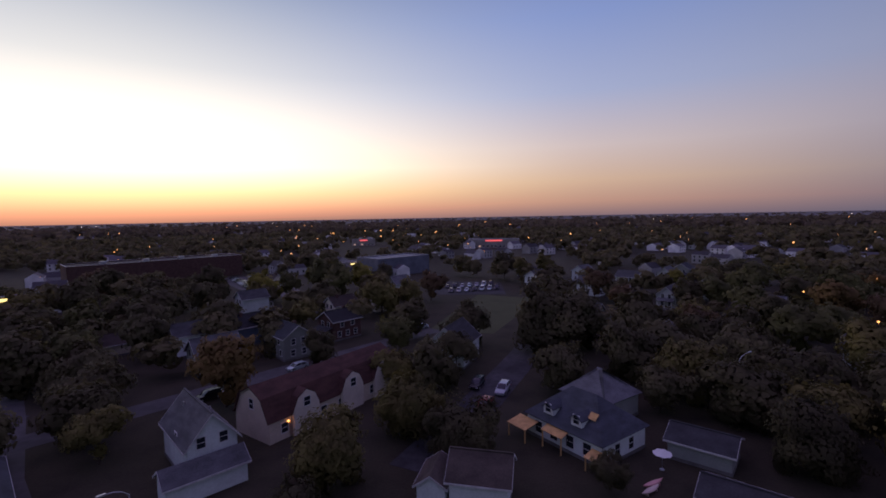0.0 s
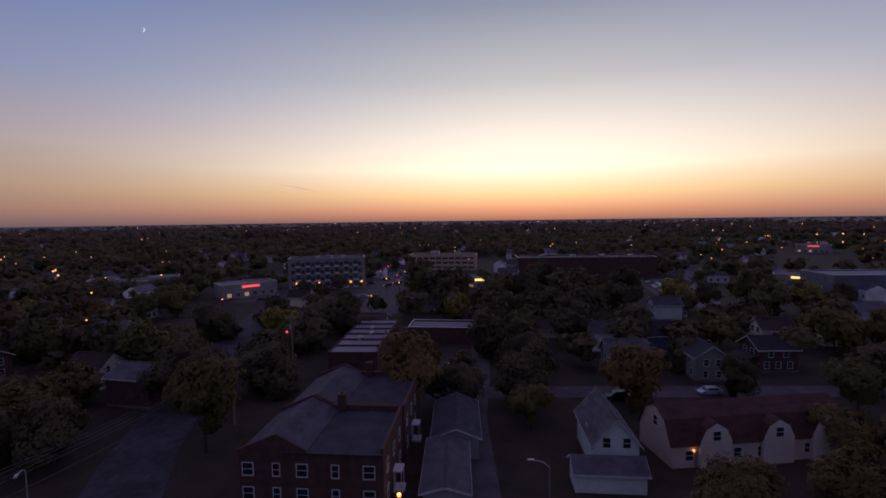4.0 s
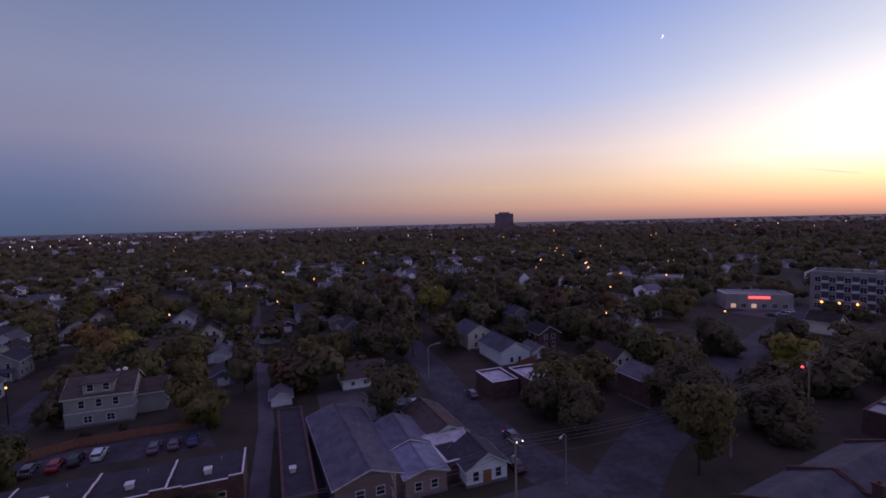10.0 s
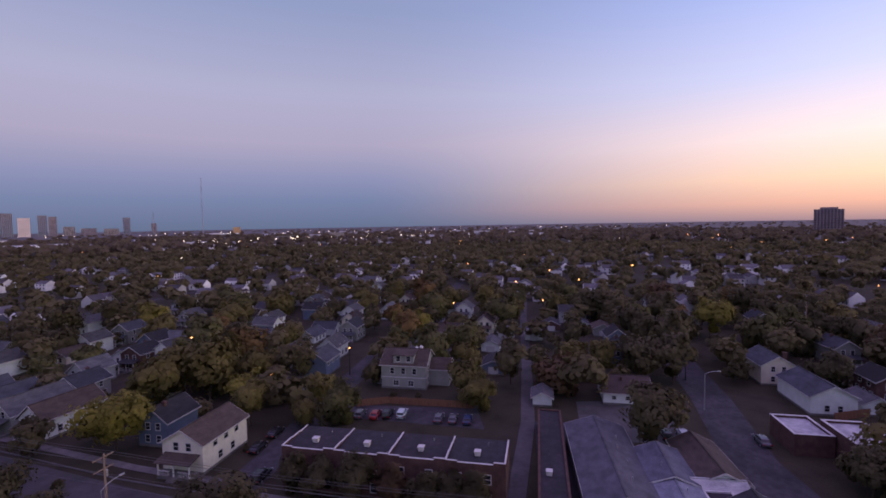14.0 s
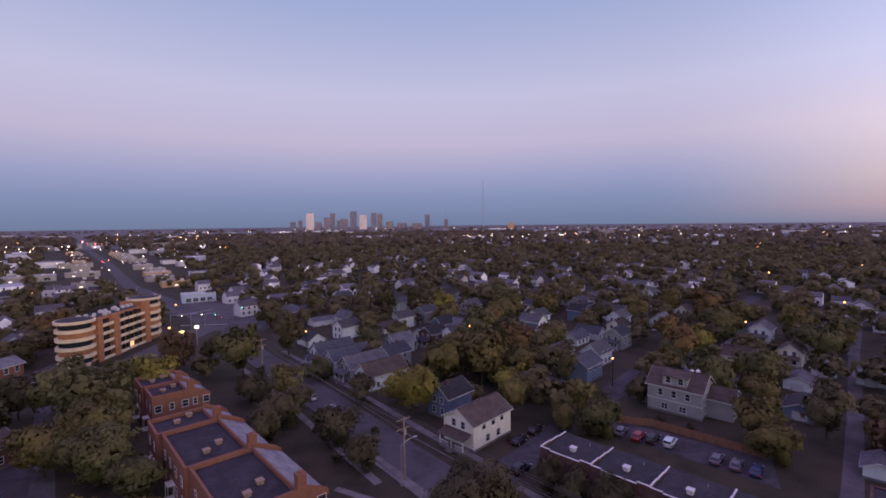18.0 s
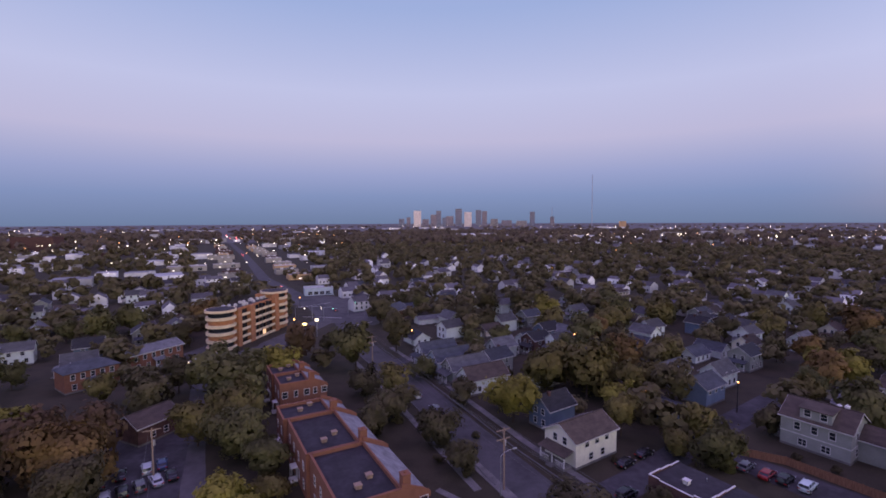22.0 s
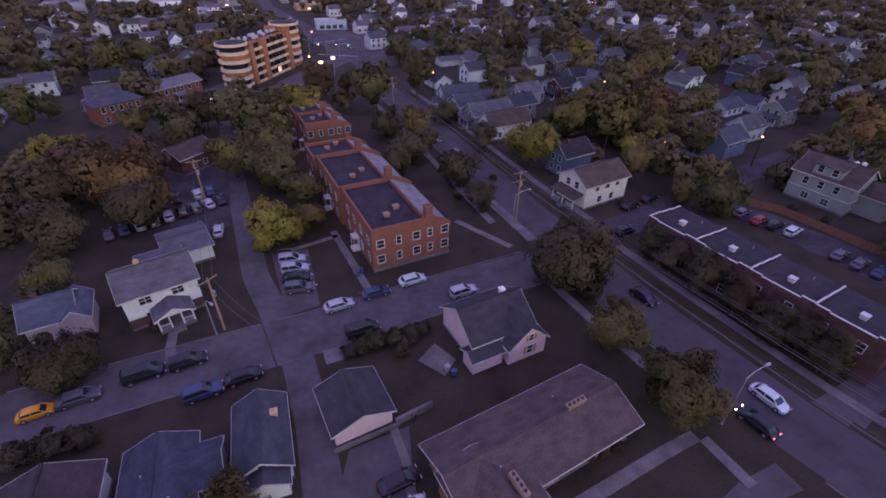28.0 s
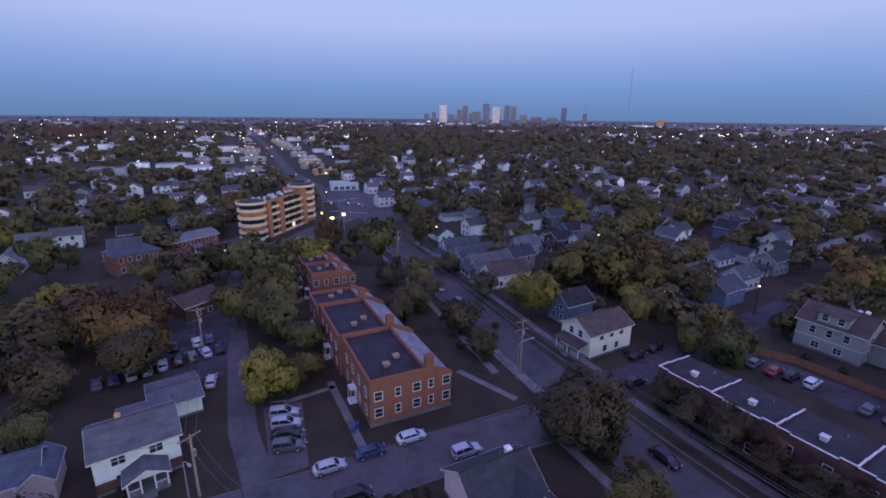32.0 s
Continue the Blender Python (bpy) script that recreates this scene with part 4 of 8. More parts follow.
def rowhouse(x, y, rot, W, H, secs, shift, side, label, slate=(0.23, 0.235, 0.245), brick=None, twin=False):
    """Brick rowhouse in stepped sections: flat roofs, parapets, and one slate slope to the street on the given side (1 or -1)."""
    brick = brick or BRICK
    root = thing("brick_rowhouse", pose(x, y, 0, 0, 0, rot), label, "rowhouse")
    for (a, b), s in zip(secs, shift):
        xe, xi = side * W / 2 + s, side * (W / 2 - 4.6) + s      # eave and inner edge of the slope
        xo = -side * W / 2 + s                                    # the far long wall
        dz = 0.0 if twin else 1.15                                # how far the slope drops below the flat roof
        bm = bmesh.new()
        bm_box(bm, min(xo, xi), max(xo, xi), a, b, 0, H)
        bm_box(bm, min(xe, xi), max(xe, xi), a, b, 0, H - 0.62 - dz)
        wl = part("wall", bm, brick, root)
        lo, hi = min(xo, xi), max(xo, xi)
        bm = bmesh.new()
        bm_box(bm, lo + 0.3, hi - 0.02, a - 0.3 if twin and a == 0 else a + 0.35, b - 0.35, H, H + 0.08)
        part("flat_roof", bm, SLATE_DECK if twin else FLAT_ROOF, wl)
        edge = (xo, xo + 0.3) if side > 0 else (xo - 0.3, xo)
        for bx in ((*edge, a, b), (lo + (0.3 if side > 0 else 0), hi - (0 if side > 0 else 0.3), a, a + 0.35), (lo + (0.3 if side > 0 else 0), hi - (0 if side > 0 else 0.3), b - 0.35, b)):
            if twin and bx[2] == 0 and bx[3] == a + 0.35:
                continue
            bm = bmesh.new()
            bm_box(bm, *bx, H, H + 0.7)
            p = part("parapet", bm, brick, wl)
            bm = bmesh.new()
            bm_box(bm, bx[0] - 0.05, bx[1] + 0.05, bx[2] - 0.05, bx[3] + 0.05, H + 0.7, H + 0.78)
            part("coping", bm, brick, p)
        bm = bmesh.new()
        x1 = xe + side * 0.4
        q = ((x1, a + 0.3, H - 0.5 - dz), (x1, b - 0.3, H - 0.5 - dz), (xi, b - 0.3, H + 1.9 - dz), (xi, a + 0.3, H + 1.9 - dz))
        bm_slab(bm, q if side > 0 else q[::-1], 0.2)
        part("slate_slope", bm, SHINGLE, wl, "grey slate roof slope", colour=slate)
        xj = xi - side * 3.8
        bm = bmesh.new()
        if twin:
            q = ((xi, a + 0.3, H + 1.9), (xi, b - 0.3, H + 1.9), (xj, b - 0.3, H + 0.16), (xj, a + 0.3, H + 0.16))
            bm_slab(bm, q if side > 0 else q[::-1], 0.2)
            part("inner_slope", bm, SHINGLE, wl, "dark slate slope down to the flat roof", colour=slate)
        else:
            bm_box(bm, xi - 0.15, xi + 0.15, a + 0.35, b - 0.35, H - 0.7, H + 1.95 - dz)
            part("ridge_wall", bm, brick, wl)
        for y0 in (a - 0.02, b - 0.33):
            bm = bmesh.new()
            v = [(xi, H - 0.62 - dz), (xe + side * 0.3, H - 0.62 - dz), (xe + side * 0.3, H + 0.15 - dz), (xe - side * 0.8, H + 1.0 - dz), (xi + side * 0.5, H + 2.5 - dz), (xi, H + 2.5 - dz)]
            if twin:
                v = [(xj, H - 0.6), (xe + side * 0.3, H - 0.62), (xe + side * 0.3, H + 0.1), (xi, H + 2.15), (xj, H + 0.2)]
            f = [bm.verts.new((px, y0, pz)) for px, pz in v]
            g = [bm.verts.new((px, y0 + 0.35, pz)) for px, pz in v]
            bm.faces.new(f)
            bm.faces.new(g[::-1])
            for i in range(len(v)):
                bm.faces.new((f[i], g[i], g[(i + 1) % len(v)], f[(i + 1) % len(v)]))
            part("gable_wall", bm, brick, wl)
        if twin:
            part("chimney", chimney_bm(1.0, H + 2.4, H - 0.2), brick, wl, at=pose(xj - side * 0.6, b - 0.6, 0))
        else:
            part("chimney", chimney_bm(1.3, H + 2.5, H - 1.2), brick, wl, at=pose(xi + side * 0.9, a + 0.78, 0))
        for vx, vy in () if twin else ((-1.6, 4.5), (0.9, 6.5)):
            part("skylight", cached("skylight", lambda: to_mesh("skylight", vent_bm(0.9, 0.55), SKYLIGHT)), None, wl, at=pose(vx + s - side * 1.2, a + vy, H + 0.06))
        n = int((b - a) / 3.9)
        for z in (1.3, 4.6):
            for i in range(n):
                for sx, turn in ((-W / 2 + s, -90), (W / 2 + s, 90)):
                    low = 0.8 if z > 4 and sx == xe else 0.0
                    win = part("window", frame_mesh(0.95, 1.5), None, wl, at=pose(sx, a + 2.2 + i * 3.9, z - low, 0, 0, turn))
                    part("pane", pane_mesh(0.95, 1.5, GLASS), None, win)
        part("door", door_mesh(1.0, 2.1), None, wl, at=pose(xo, a + (b - a) * 0.48, 0.35, 0, 0, -90 if side > 0 else 90), colour=(0.5, 0.5, 0.5))
        bm = bmesh.new()
        dx = -side
        bm_box(bm, min(xo, xo + dx * 1.4), max(xo, xo + dx * 1.4), a + (b - a) * 0.48 - 0.9, a + (b - a) * 0.48 + 0.9, 0, 0.33)
        bm_box(bm, min(xo, xo + dx * 1.2), max(xo, xo + dx * 1.2), a + (b - a) * 0.48 - 1.0, a + (b - a) * 0.48 + 1.0, 2.7, 2.85)
        for e in (-0.9, 0.9):
            bm_tube(bm, (xo + dx * 1.1, a + (b - a) * 0.48 + e, 0.33), (xo + dx * 1.1, a + (b - a) * 0.48 + e, 2.7), 0.06, 0.06, 6)
        part("entrance_hood", bm, TRIM, wl)
    for i, f in enumerate((-0.4, -0.17, 0.06, 0.24, 0.44)):
        w = 0.8 if i in (1, 3) else 1.25
        for z in (1.7, 4.7):
            win = part("window", frame_mesh(w, 1.45), None, root, at=pose(side * f * W + shift[0], secs[0][0], z))
            part("pane", pane_mesh(w, 1.45, GLASS), None, win)
    bm = bmesh.new()
    bm_box(bm, -W / 2 - 0.05 + shift[0], W / 2 + 0.05 + shift[0], -0.06, 0.4, 0, 0.6)
    part("plinth", bm, CONCRETE, root)
    for k in range(2):
        bm = bmesh.new()
        bm_box(bm, -W / 2 + shift[0] - 0.015, W / 2 + shift[0] + 0.015, -0.035, 0.02, (3.7, 7.0)[k], (3.85, 7.15)[k])
        part("string_course", bm, brick, root)
    return root


rowhouse(-4.6, 66.1, 26, 14.2, 7.6, ((0, 17.5), (17.5, 34), (34, 42)), (0.0, -0.6, -1.4), 1, "orange brick rowhouse with flat roofs, grey slate slope and white windows")
rowhouse(50.5, -27.2, 217, 17.5, 7.6, ((0, 12.5), (12.5, 27)), (0.0, 0.3), -1, "dark red brick rowhouse with flat roofs and a slate slope", (0.075, 0.078, 0.09), RED_BRICK, True)
rowhouse(-28.6, 116.0, 26, 11.6, 7.6, ((0, 9), (9, 18)), (0.0, -0.5), 1, "orange brick rowhouse with chimneys and a slate slope behind trees")

# ---------------------------------------------------------------- houses near the side street
SLATE, BROWN, GREY, CHAR, PALE = (0.07, 0.078, 0.095), (0.085, 0.066, 0.056), (0.11, 0.112, 0.12), (0.05, 0.05, 0.056), (0.16, 0.163, 0.175)
W_WHITE, W_CREAM, W_PINK, W_BLUE, W_GREY, W_TAN = (0.57, 0.61, 0.59), (0.56, 0.52, 0.41), (0.56, 0.43, 0.43), (0.13, 0.17, 0.24), (0.25, 0.26, 0.24), (0.48, 0.42, 0.33)
white_house = house("white_house", -42.6, 54.9, 36, 9.8, 8.6, 5.6, 2.2, W_WHITE, GREY, "white two-storey house with grey shingle roof and gabled porch",
      row("s", 2, 8.5, 3.9, 1.5, 1.3) + row("s", 2, 8.0, 1.0, 1.3, 1.3) + row("e", 2, 6, 3.9, 0.9, 1.3), (("s", 1.2, 0.45, 1.0, 2.1, (0.6, 0.6, 0.6)),), ((-1.5, 0.4, 0.6, 0.7, TAN_BRICK),),
      wings=((1.5, 7.6, 0, 6.4, 6.5, 3.2, 1.0),))

bm = bmesh.new()
bm_box(bm, -4.96, 4.96, -4.36, 4.36, 0.46, 1.9)
part("brick_base", bm, RED_BRICK, white_house, "red brick base course")
bm = bmesh.new()
bm_box(bm, -2.4, 2.4, -7.4, -4.37, 0, 0.5)
for k in range(3):
    bm_box(bm, -0.8, 0.8, -7.4 - 0.3 * (k + 1), -7.4 - 0.3 * k, 0, 0.46 - 0.15 * k)
gp = part("porch_floor", bm, CONCRETE, white_house, at=pose(0.6, 0, 0))
part("porch_roof", gable_roof_bm(3.4, 4.8, 2.75, 1.2, 0.3), SHINGLE, gp, at=pose(0, -5.9, 0, 0, 0, 90), colour=GREY)
part("porch_fascia", fascia_bm(3.4, 4.8, 2.75, 1.2, 0.3), TRIM, gp, at=pose(0, -5.9, 0, 0, 0, 90))
bm = bmesh.new()
v = [bm.verts.new(c) for c in ((-2.3, -7.55, 2.75), (2.3, -7.55, 2.75), (0, -7.55, 3.9), (-2.3, -7.4, 2.75), (2.3, -7.4, 2.75), (0, -7.4, 3.9))]
for f in ((0, 1, 2), (5, 4, 3), (0, 3, 4, 1), (1, 4, 5, 2), (2, 5, 3, 0)):
    bm.faces.new([v[q] for q in f])
part("porch_gable", bm, TRIM, gp)
for px, py in ((-2.25, -7.25), (-0.8, -7.25), (0.8, -7.25), (2.25, -7.25), (-2.25, -4.6), (2.25, -4.6)):
    bm = bmesh.new()
    bm_box(bm, px - 0.1, px + 0.1, py - 0.1, py + 0.1, 0.5, 2.8)
    part("porch_post", bm, TRIM, gp)
for x0, x1 in ((-2.2, -0.8), (0.8, 2.2)):
    bm = bmesh.new()
    bm_box(bm, x0, x1, -7.3, -7.2, 1.3, 1.4)
    for k in range(7):
        bm_box(bm, x0 + 0.1 + k * 0.2, x0 + 0.14 + k * 0.2, -7.27, -7.23, 0.5, 1.3)
    part("porch_rail", bm, TRIM, gp)

pink_house = house("pink_house", 6.9, 48.6, 27, 9.6, 8.4, 3.6, 2.9, W_PINK, CHAR, "small pink house with dark shingle roof and orange shutters", row("e", 2, 5, 1.2, 0.9, 1.4) + row("s", 2, 6, 1.2, 1.0, 1.3),
                   chimneys=((2.5, 0.6, 0.7, 0.8, WHITE),), wings=((2.4, -2.6, 90, 8.0, 6.0, 3.0, 2.6), (-3.4, -4.6, 0, 4.6, 2.6, 2.4, 0.7)))
SHUTTER = material("orange_shutter", (0.45, 0.2, 0.1), 0.7, var=0.15, scale=0.5, fine=8)
pw = pink_house.children[[c.name.split(".")[0] for c in pink_house.children].index("wing")]
for z, wd, hh in ((0.9, 0.9, 1.3), (3.2, 0.7, 1.0)):
    base = side_pose("w", 0.4, z, 8.0, 6.0)
    win = part("gable_window", frame_mesh(wd, hh), None, pw, at=base)
    for sx in (-1, 1):
        bm = bmesh.new()
        bm_box(bm, sx * (wd / 2 + 0.32) - 0.2, sx * (wd / 2 + 0.32) + 0.2, -0.07, 0.01, 0, hh)
        part("shutter", bm, SHUTTER, pw, "orange shutter", at=base)
    part("gable_pane", pane_mesh(wd, hh, GLASS), None, pw, at=base)

house("grey_shed", -45.0, 68.4, 36, 7, 8.5, 3.0, 0.9, W_WHITE, GREY, "long grey-roofed shed behind the white house", category="shed")
house("pink_garage", -10.0, 34.7, 118, 6.6, 6.8, 2.7, 1.3, W_PINK, CHAR, "pink garage with dark shingle gable roof", category="garage")
house("low_brick_school", 10.34, 29.7, 29, 21.3, 8.1, 3.6, 1.5, (0.3, 0.1, 0.06), (0.1, 0.076, 0.072), "low brick building with a broad brown shingle roof", row("s", 5, 18, 1.2, 1.4, 1.3), (("s", -0.5, 0.1, 1.6, 2.1, (0.3, 0.3, 0.3)),), wall_mat=BRICK, over=0.9, category="building",
      pipes=((4, 2), (-6, -2)), wings=((-7.3, -9.5, 90, 21.0, 7.9, 3.5, 1.45),))
house("small_house_a", -19.3, 30.0, 110, 8.8, 5.2, 3.0, 1.6, W_WHITE, (0.06, 0.065, 0.08), "small white house with dark roof and a front gable", [("w", 0, 3.4, 0.8, 0.8)], chimneys=((1.5, -1.6, 0.7, 0.5, TAN_BRICK),), wings=((-4.6, 0, 0, 3.0, 4.4, 2.4, 1.1),), category="house")
house("small_house_b", -27.3, 23.6, 112, 10.8, 6.4, 3.0, 1.6, W_GREY, (0.055, 0.062, 0.085), "low house with a blue-grey shingle roof", pipes=((1, 1), (-2, -1.5)), wings=((1.5, -3.2, 90, 5.0, 5.0, 2.9, 1.3),), category="house")
house("small_house_c", -36.6, 20.6, 112, 9.0, 8.6, 3.2, 1.9, W_WHITE, (0.062, 0.05, 0.05), "low house with a brown shingle roof and white gable wall", row("e", 2, 5, 1.2, 0.9, 1.3), category="house")
house("blue_house_west", -54.9, 49.3, 30, 5.8, 6.4, 3.6, 2.2, (0.4, 0.33, 0.34), (0.085, 0.1, 0.13), "small house with a blue-grey roof and pinkish gable", (), wings=((2.9, -0.6, 90, 6.2, 3.4, 3.3, 1.4),), chimneys=((-1, 0.4, 0.6, 0.7, RED_BRICK),), category="house")
def brick_flats(x, y, rot, w, d, h, bays):
    """Flats with a stepped front parapet, stepped party walls and roofs draining to the back."""
    root = thing("flats", pose(x, y, 0, 0, 0, rot), "two-storey red brick flats with white-edged flat roofs", "apartments")
    bm = bmesh.new()
    bm_box(bm, -w / 2, w / 2, -d / 2, d / 2, 0, h)
    part("wall", bm, RED_BRICK, root)
    bw = w / bays

    def edge(name, b, top):
        bm = bmesh.new()
        bm_box(bm, *b, h + 0.002, top)
        p = part(name, bm, RED_BRICK, root)
        bm = bmesh.new()
        bm_box(bm, b[0] - 0.03, b[1] + 0.03, b[2] - 0.03, b[3] + 0.03, top, top + 0.07)
        part("coping", bm, COPING, p)

    for k in range(bays):
        x0 = -w / 2 + k * bw
        bm = bmesh.new()
        bm_box(bm, x0 + 0.14, x0 + bw - 0.14, -d / 2, d / 2 - 0.26, h + 0.003, h + 0.08)
        part("roof", bm, FLAT_ROOF if k % 2 else TAR_ROOF, root)
        for a, b, t in ((0.002, 0.2, 0.62), (0.2, 0.8, 0.3), (0.8, 0.998, 0.5)):
            edge("parapet", (x0 + a * bw + 0.04, x0 + b * bw - 0.04, d / 2 - 0.22, d / 2), h + t)
        part("roof_vent", cached("vent", lambda: to_mesh("roof_vent", vent_bm(), COPING)), None, root, at=pose(x0 + bw * 0.5, 1.2, h + 0.08))
        bm = bmesh.new()
        bm_tube(bm, (0, 0, 0), (0, 0, 0.45), 0.07, 0.07, 8)
        part("vent_pipe", bm, METAL, root, at=pose(x0 + bw * 0.35, -2.2, h + 0.08))
    for k in range(bays + 1):
        cx = min(max(-w / 2 + k * bw, -w / 2 + 0.12), w / 2 - 0.12)
        for a, b, t in ((-0.5, -0.18, 0.2), (-0.18, 0.14, 0.36), (0.14, 0.47, 0.52)):
            edge("party_wall", (cx - 0.1, cx + 0.1, a * d + 0.03, b * d - 0.03), h + t)
    add_windows(root, w, d, [("n", -16 + i * 4.5, z, 1.0, 1.4) for i in range(8) for z in (1.0, 4.1)], None)
    return root


TAR_ROOF = material("tar_roof", (0.028, 0.027, 0.033), 0.85, var=0.3, scale=1.2, fine=6, bump=0.1)
brick_flats(50.2, 56.9, 120, 36.5, 8.6, 6.8, 4)
grey_house = house("grey_house", 86, 91, 120, 12, 9.6, 6.4, 3.0, W_GREY, BROWN, "large grey-green house with brown roof, shed dormer and pale trim", row("n", 3, 9, 4.0, 1.0, 1.5) + row("n", 2, 8, 0.9, 1.4, 1.3) + row("w", 2, 6, 4.2, 1.0, 1.5) + row("w", 2, 6, 1.0, 1.0, 1.5), porch=("e", 0.5, 3.6, 2.2, 2.7),
      chimneys=((-3.6, -0.8, 0.7, 0.9, WHITE), (-2.2, -1.2, 0.6, 0.8, WHITE)), wings=((-8.2, -2.4, 0, 6.4, 6.6, 4.4, 2.2),))
bm = bmesh.new()
bm_box(bm, -2.7, 2.7, 1.0, 4.5, 6.6, 8.9)
shed_dormer = part("shed_dormer", bm, SIDING, grey_house, colour=W_GREY)
bm = bmesh.new()
bm_slab(bm, ((-3.0, -0.3, 9.55), (3.0, -0.3, 9.55), (3.0, 4.95, 8.95), (-3.0, 4.95, 8.95)), 0.16)
part("dormer_roof", bm, SHINGLE, shed_dormer, colour=BROWN)
for wx in (-1.4, 1.4):
    dw = part("dormer_window", frame_mesh(1.1, 1.35), None, shed_dormer, at=pose(wx, 4.5, 7.25, 0, 0, 180))
    part("dormer_pane", pane_mesh(1.1, 1.35, GLASS), None, shed_dormer, at=pose(wx, 4.51, 7.25, 0, 0, 180))
for belt in ((-6.06, 6.06, 4.8, 4.84, 2.95, 3.2), (-6.04, -6.0, -4.8, 4.79, 2.95, 3.2), (-6.06, 6.06, 4.8, 4.84, 6.0, 6.2)):
    bm = bmesh.new()
    bm_box(bm, *belt)
    part("belt_board", bm, FASCIA, grey_house)
house("white_side_house", 33.9, 91.9, 30, 12.4, 8.2, 5.4, 2.3, (0.62, 0.6, 0.5), BROWN, "cream-white two-storey house with brown roof and front porch", row("w", 2, 5, 4.0, 1.0, 1.4) + row("s", 3, 9, 3.8, 1.1, 1.4) + row("s", 2, 7, 1.0, 1.1, 1.3),
      porch=("w", 0, 6.5, 2.4, 2.6))
house("blue_house_a", 76.5, 118, 30, 9.4, 7.4, 4.7, 2.4, W_BLUE, SLATE, "blue-grey house with slate roof", row("s", 3, 9, 3.2, 1.0, 1.3))
house("blue_garage", 60.5, 107, 120, 9, 6.5, 3.2, 1.6, W_BLUE, SLATE, "blue-grey garage with dark roof", category="garage")
house("white_house_b", 75, 131, 30, 10, 7, 4.8, 2.0, W_WHITE, GREY, "white two-storey house with grey roof", row("s", 3, 9, 3.2, 1.0, 1.3))

# narrow gabled houses in a tight row along the main road
for x, y, wall, roof, words in ((6.5, 157, W_WHITE, SLATE, "white"), (10.6, 148, (0.32, 0.37, 0.43), SLATE, "pale blue"), (14.8, 139, W_GREY, GREY, "grey"), (18.8, 130, W_WHITE, BROWN, "white")):
    house("row_gable_house", x, y, 26, 13, 7.0, 4.4, 2.8, wall, roof, words + " narrow house with a steep gable towards the road", row("s", 3, 10, 1.0, 0.9, 1.3) + [("w", -1.2, 3.6, 0.9, 1.3), ("w", 1.2, 3.6, 0.9, 1.3)], porch=("w", 0, 5.4, 2.0, 2.6), group="row of gabled houses")
house("red_gable_house", -12, 227, 66, 14, 9, 5.2, 2.4, (0.34, 0.13, 0.07), SLATE, "orange brick house with grey roof at the junction", row("s", 4, 11, 3.4, 1.0, 1.4) + row("s", 4, 11, 0.9, 1.0, 1.4) + row("w", 2, 6, 3.4, 1.0, 1.4), wall_mat=BRICK)
for x, y, w, d, h, wall, roof, words in ((127, 92.6, 8.5, 6.0, 2.7, W_WHITE, GREY, "white"), (109.5, 79.0, 9.0, 6.2, 2.7, W_BLUE, CHAR, "dark blue-grey"), (143, 97.2, 5.0, 5.6, 2.8, W_WHITE, GREY, "small white"), (147.5, 88.2, 5.6, 6.2, 2.8, W_WHITE, PALE, "white"), (165.5, 91.0, 7.5, 6.0, 2.9, (0.2, 0.08, 0.06), CHAR, "red brick"),
                                      (170, 72.0, 8.0, 6.6, 3.2, W_GREY, BROWN, "grey"), (173, 82.5, 7.6, 6.2, 3.0, W_WHITE, SLATE, "white")):
    house("alley_garage", x, y, 30, w, d, h, 1.4, wall, roof, words + " garage with a low gable roof beside the alley", (), (("w", 0, 0.02, 2.6, 2.1, (0.45, 0.45, 0.45)),), category="garage", group="garages along the alley", wall_mat=RED_BRICK if "brick" in words else None)
house("triple_garage", 5, 217, 26, 12, 6, 2.6, 1.2, W_WHITE, GREY, "white garage with three doors behind the brick house", (), (("s", -3.8, 0.02, 2.6, 2.1, (0.6, 0.6, 0.6)), ("s", 0, 0.02, 2.6, 2.1, (0.6, 0.6, 0.6)), ("s", 3.8, 0.02, 2.6, 2.1, (0.6, 0.6, 0.6))), category="garage")

# workshops
house("workshop_a", 73.8, 31.0, 33, 26.5, 10.2, 3.4, 1.7, (0.17, 0.12, 0.1), (0.105, 0.105, 0.125), "long workshop with a worn blue-grey roof", row("w", 2, 6, 1.0, 1.2, 1.2), pipes=((-8, -2), (-3, -2.5), (2, -2), (6, -2.6)), category="workshop")
house("workshop_b", 77.8, 23.2, 30, 10.5, 6.6, 3.5, 1.2, (0.2, 0.15, 0.13), (0.12, 0.128, 0.16), "workshop with a blue-grey gable roof", pipes=((-2, 1.0),), category="workshop")
house("low_workshop", 69.9, 18.6, 30, 10.0, 6.4, 3.3, 0.9, (0.22, 0.16, 0.13), (0.2, 0.22, 0.27), "low workshop with a pale blue metal roof", row("w", 2, 5, 1.0, 1.0, 1.2), pipes=((1, -1.0),), category="workshop")
house("brown_house", 84.0, 18.6, 33, 13.5, 7.2, 3.3, 1.7, W_WHITE, BROWN, "low house with a brown roof and white gable end", row("w", 2, 5, 1.2, 0.9, 1.2), category="house")
flat_building("long_flat_shed", 71.8, 40.2, 30, 33, 4.6, 3.3, RED_BRICK, "long low building with a dark tar roof and pale front", roof_mat=FLAT_ROOF, parapet=0.18, coping=RED_BRICK, vents=((-9, 0.6),), category="building")
flat_building("lean_to", 73.2, 13.7, 33, 6.5, 4.2, 2.9, RED_BRICK, "dark flat-roofed lean-to between workshops", parapet=0.15, category="shed")
house("white_roof_lean_to", 77.6, 15.6, 123, 7.0, 3.4, 2.9, 1.0, W_WHITE, (0.5, 0.5, 0.52), "narrow lean-to with a bright white metal roof", category="shed")
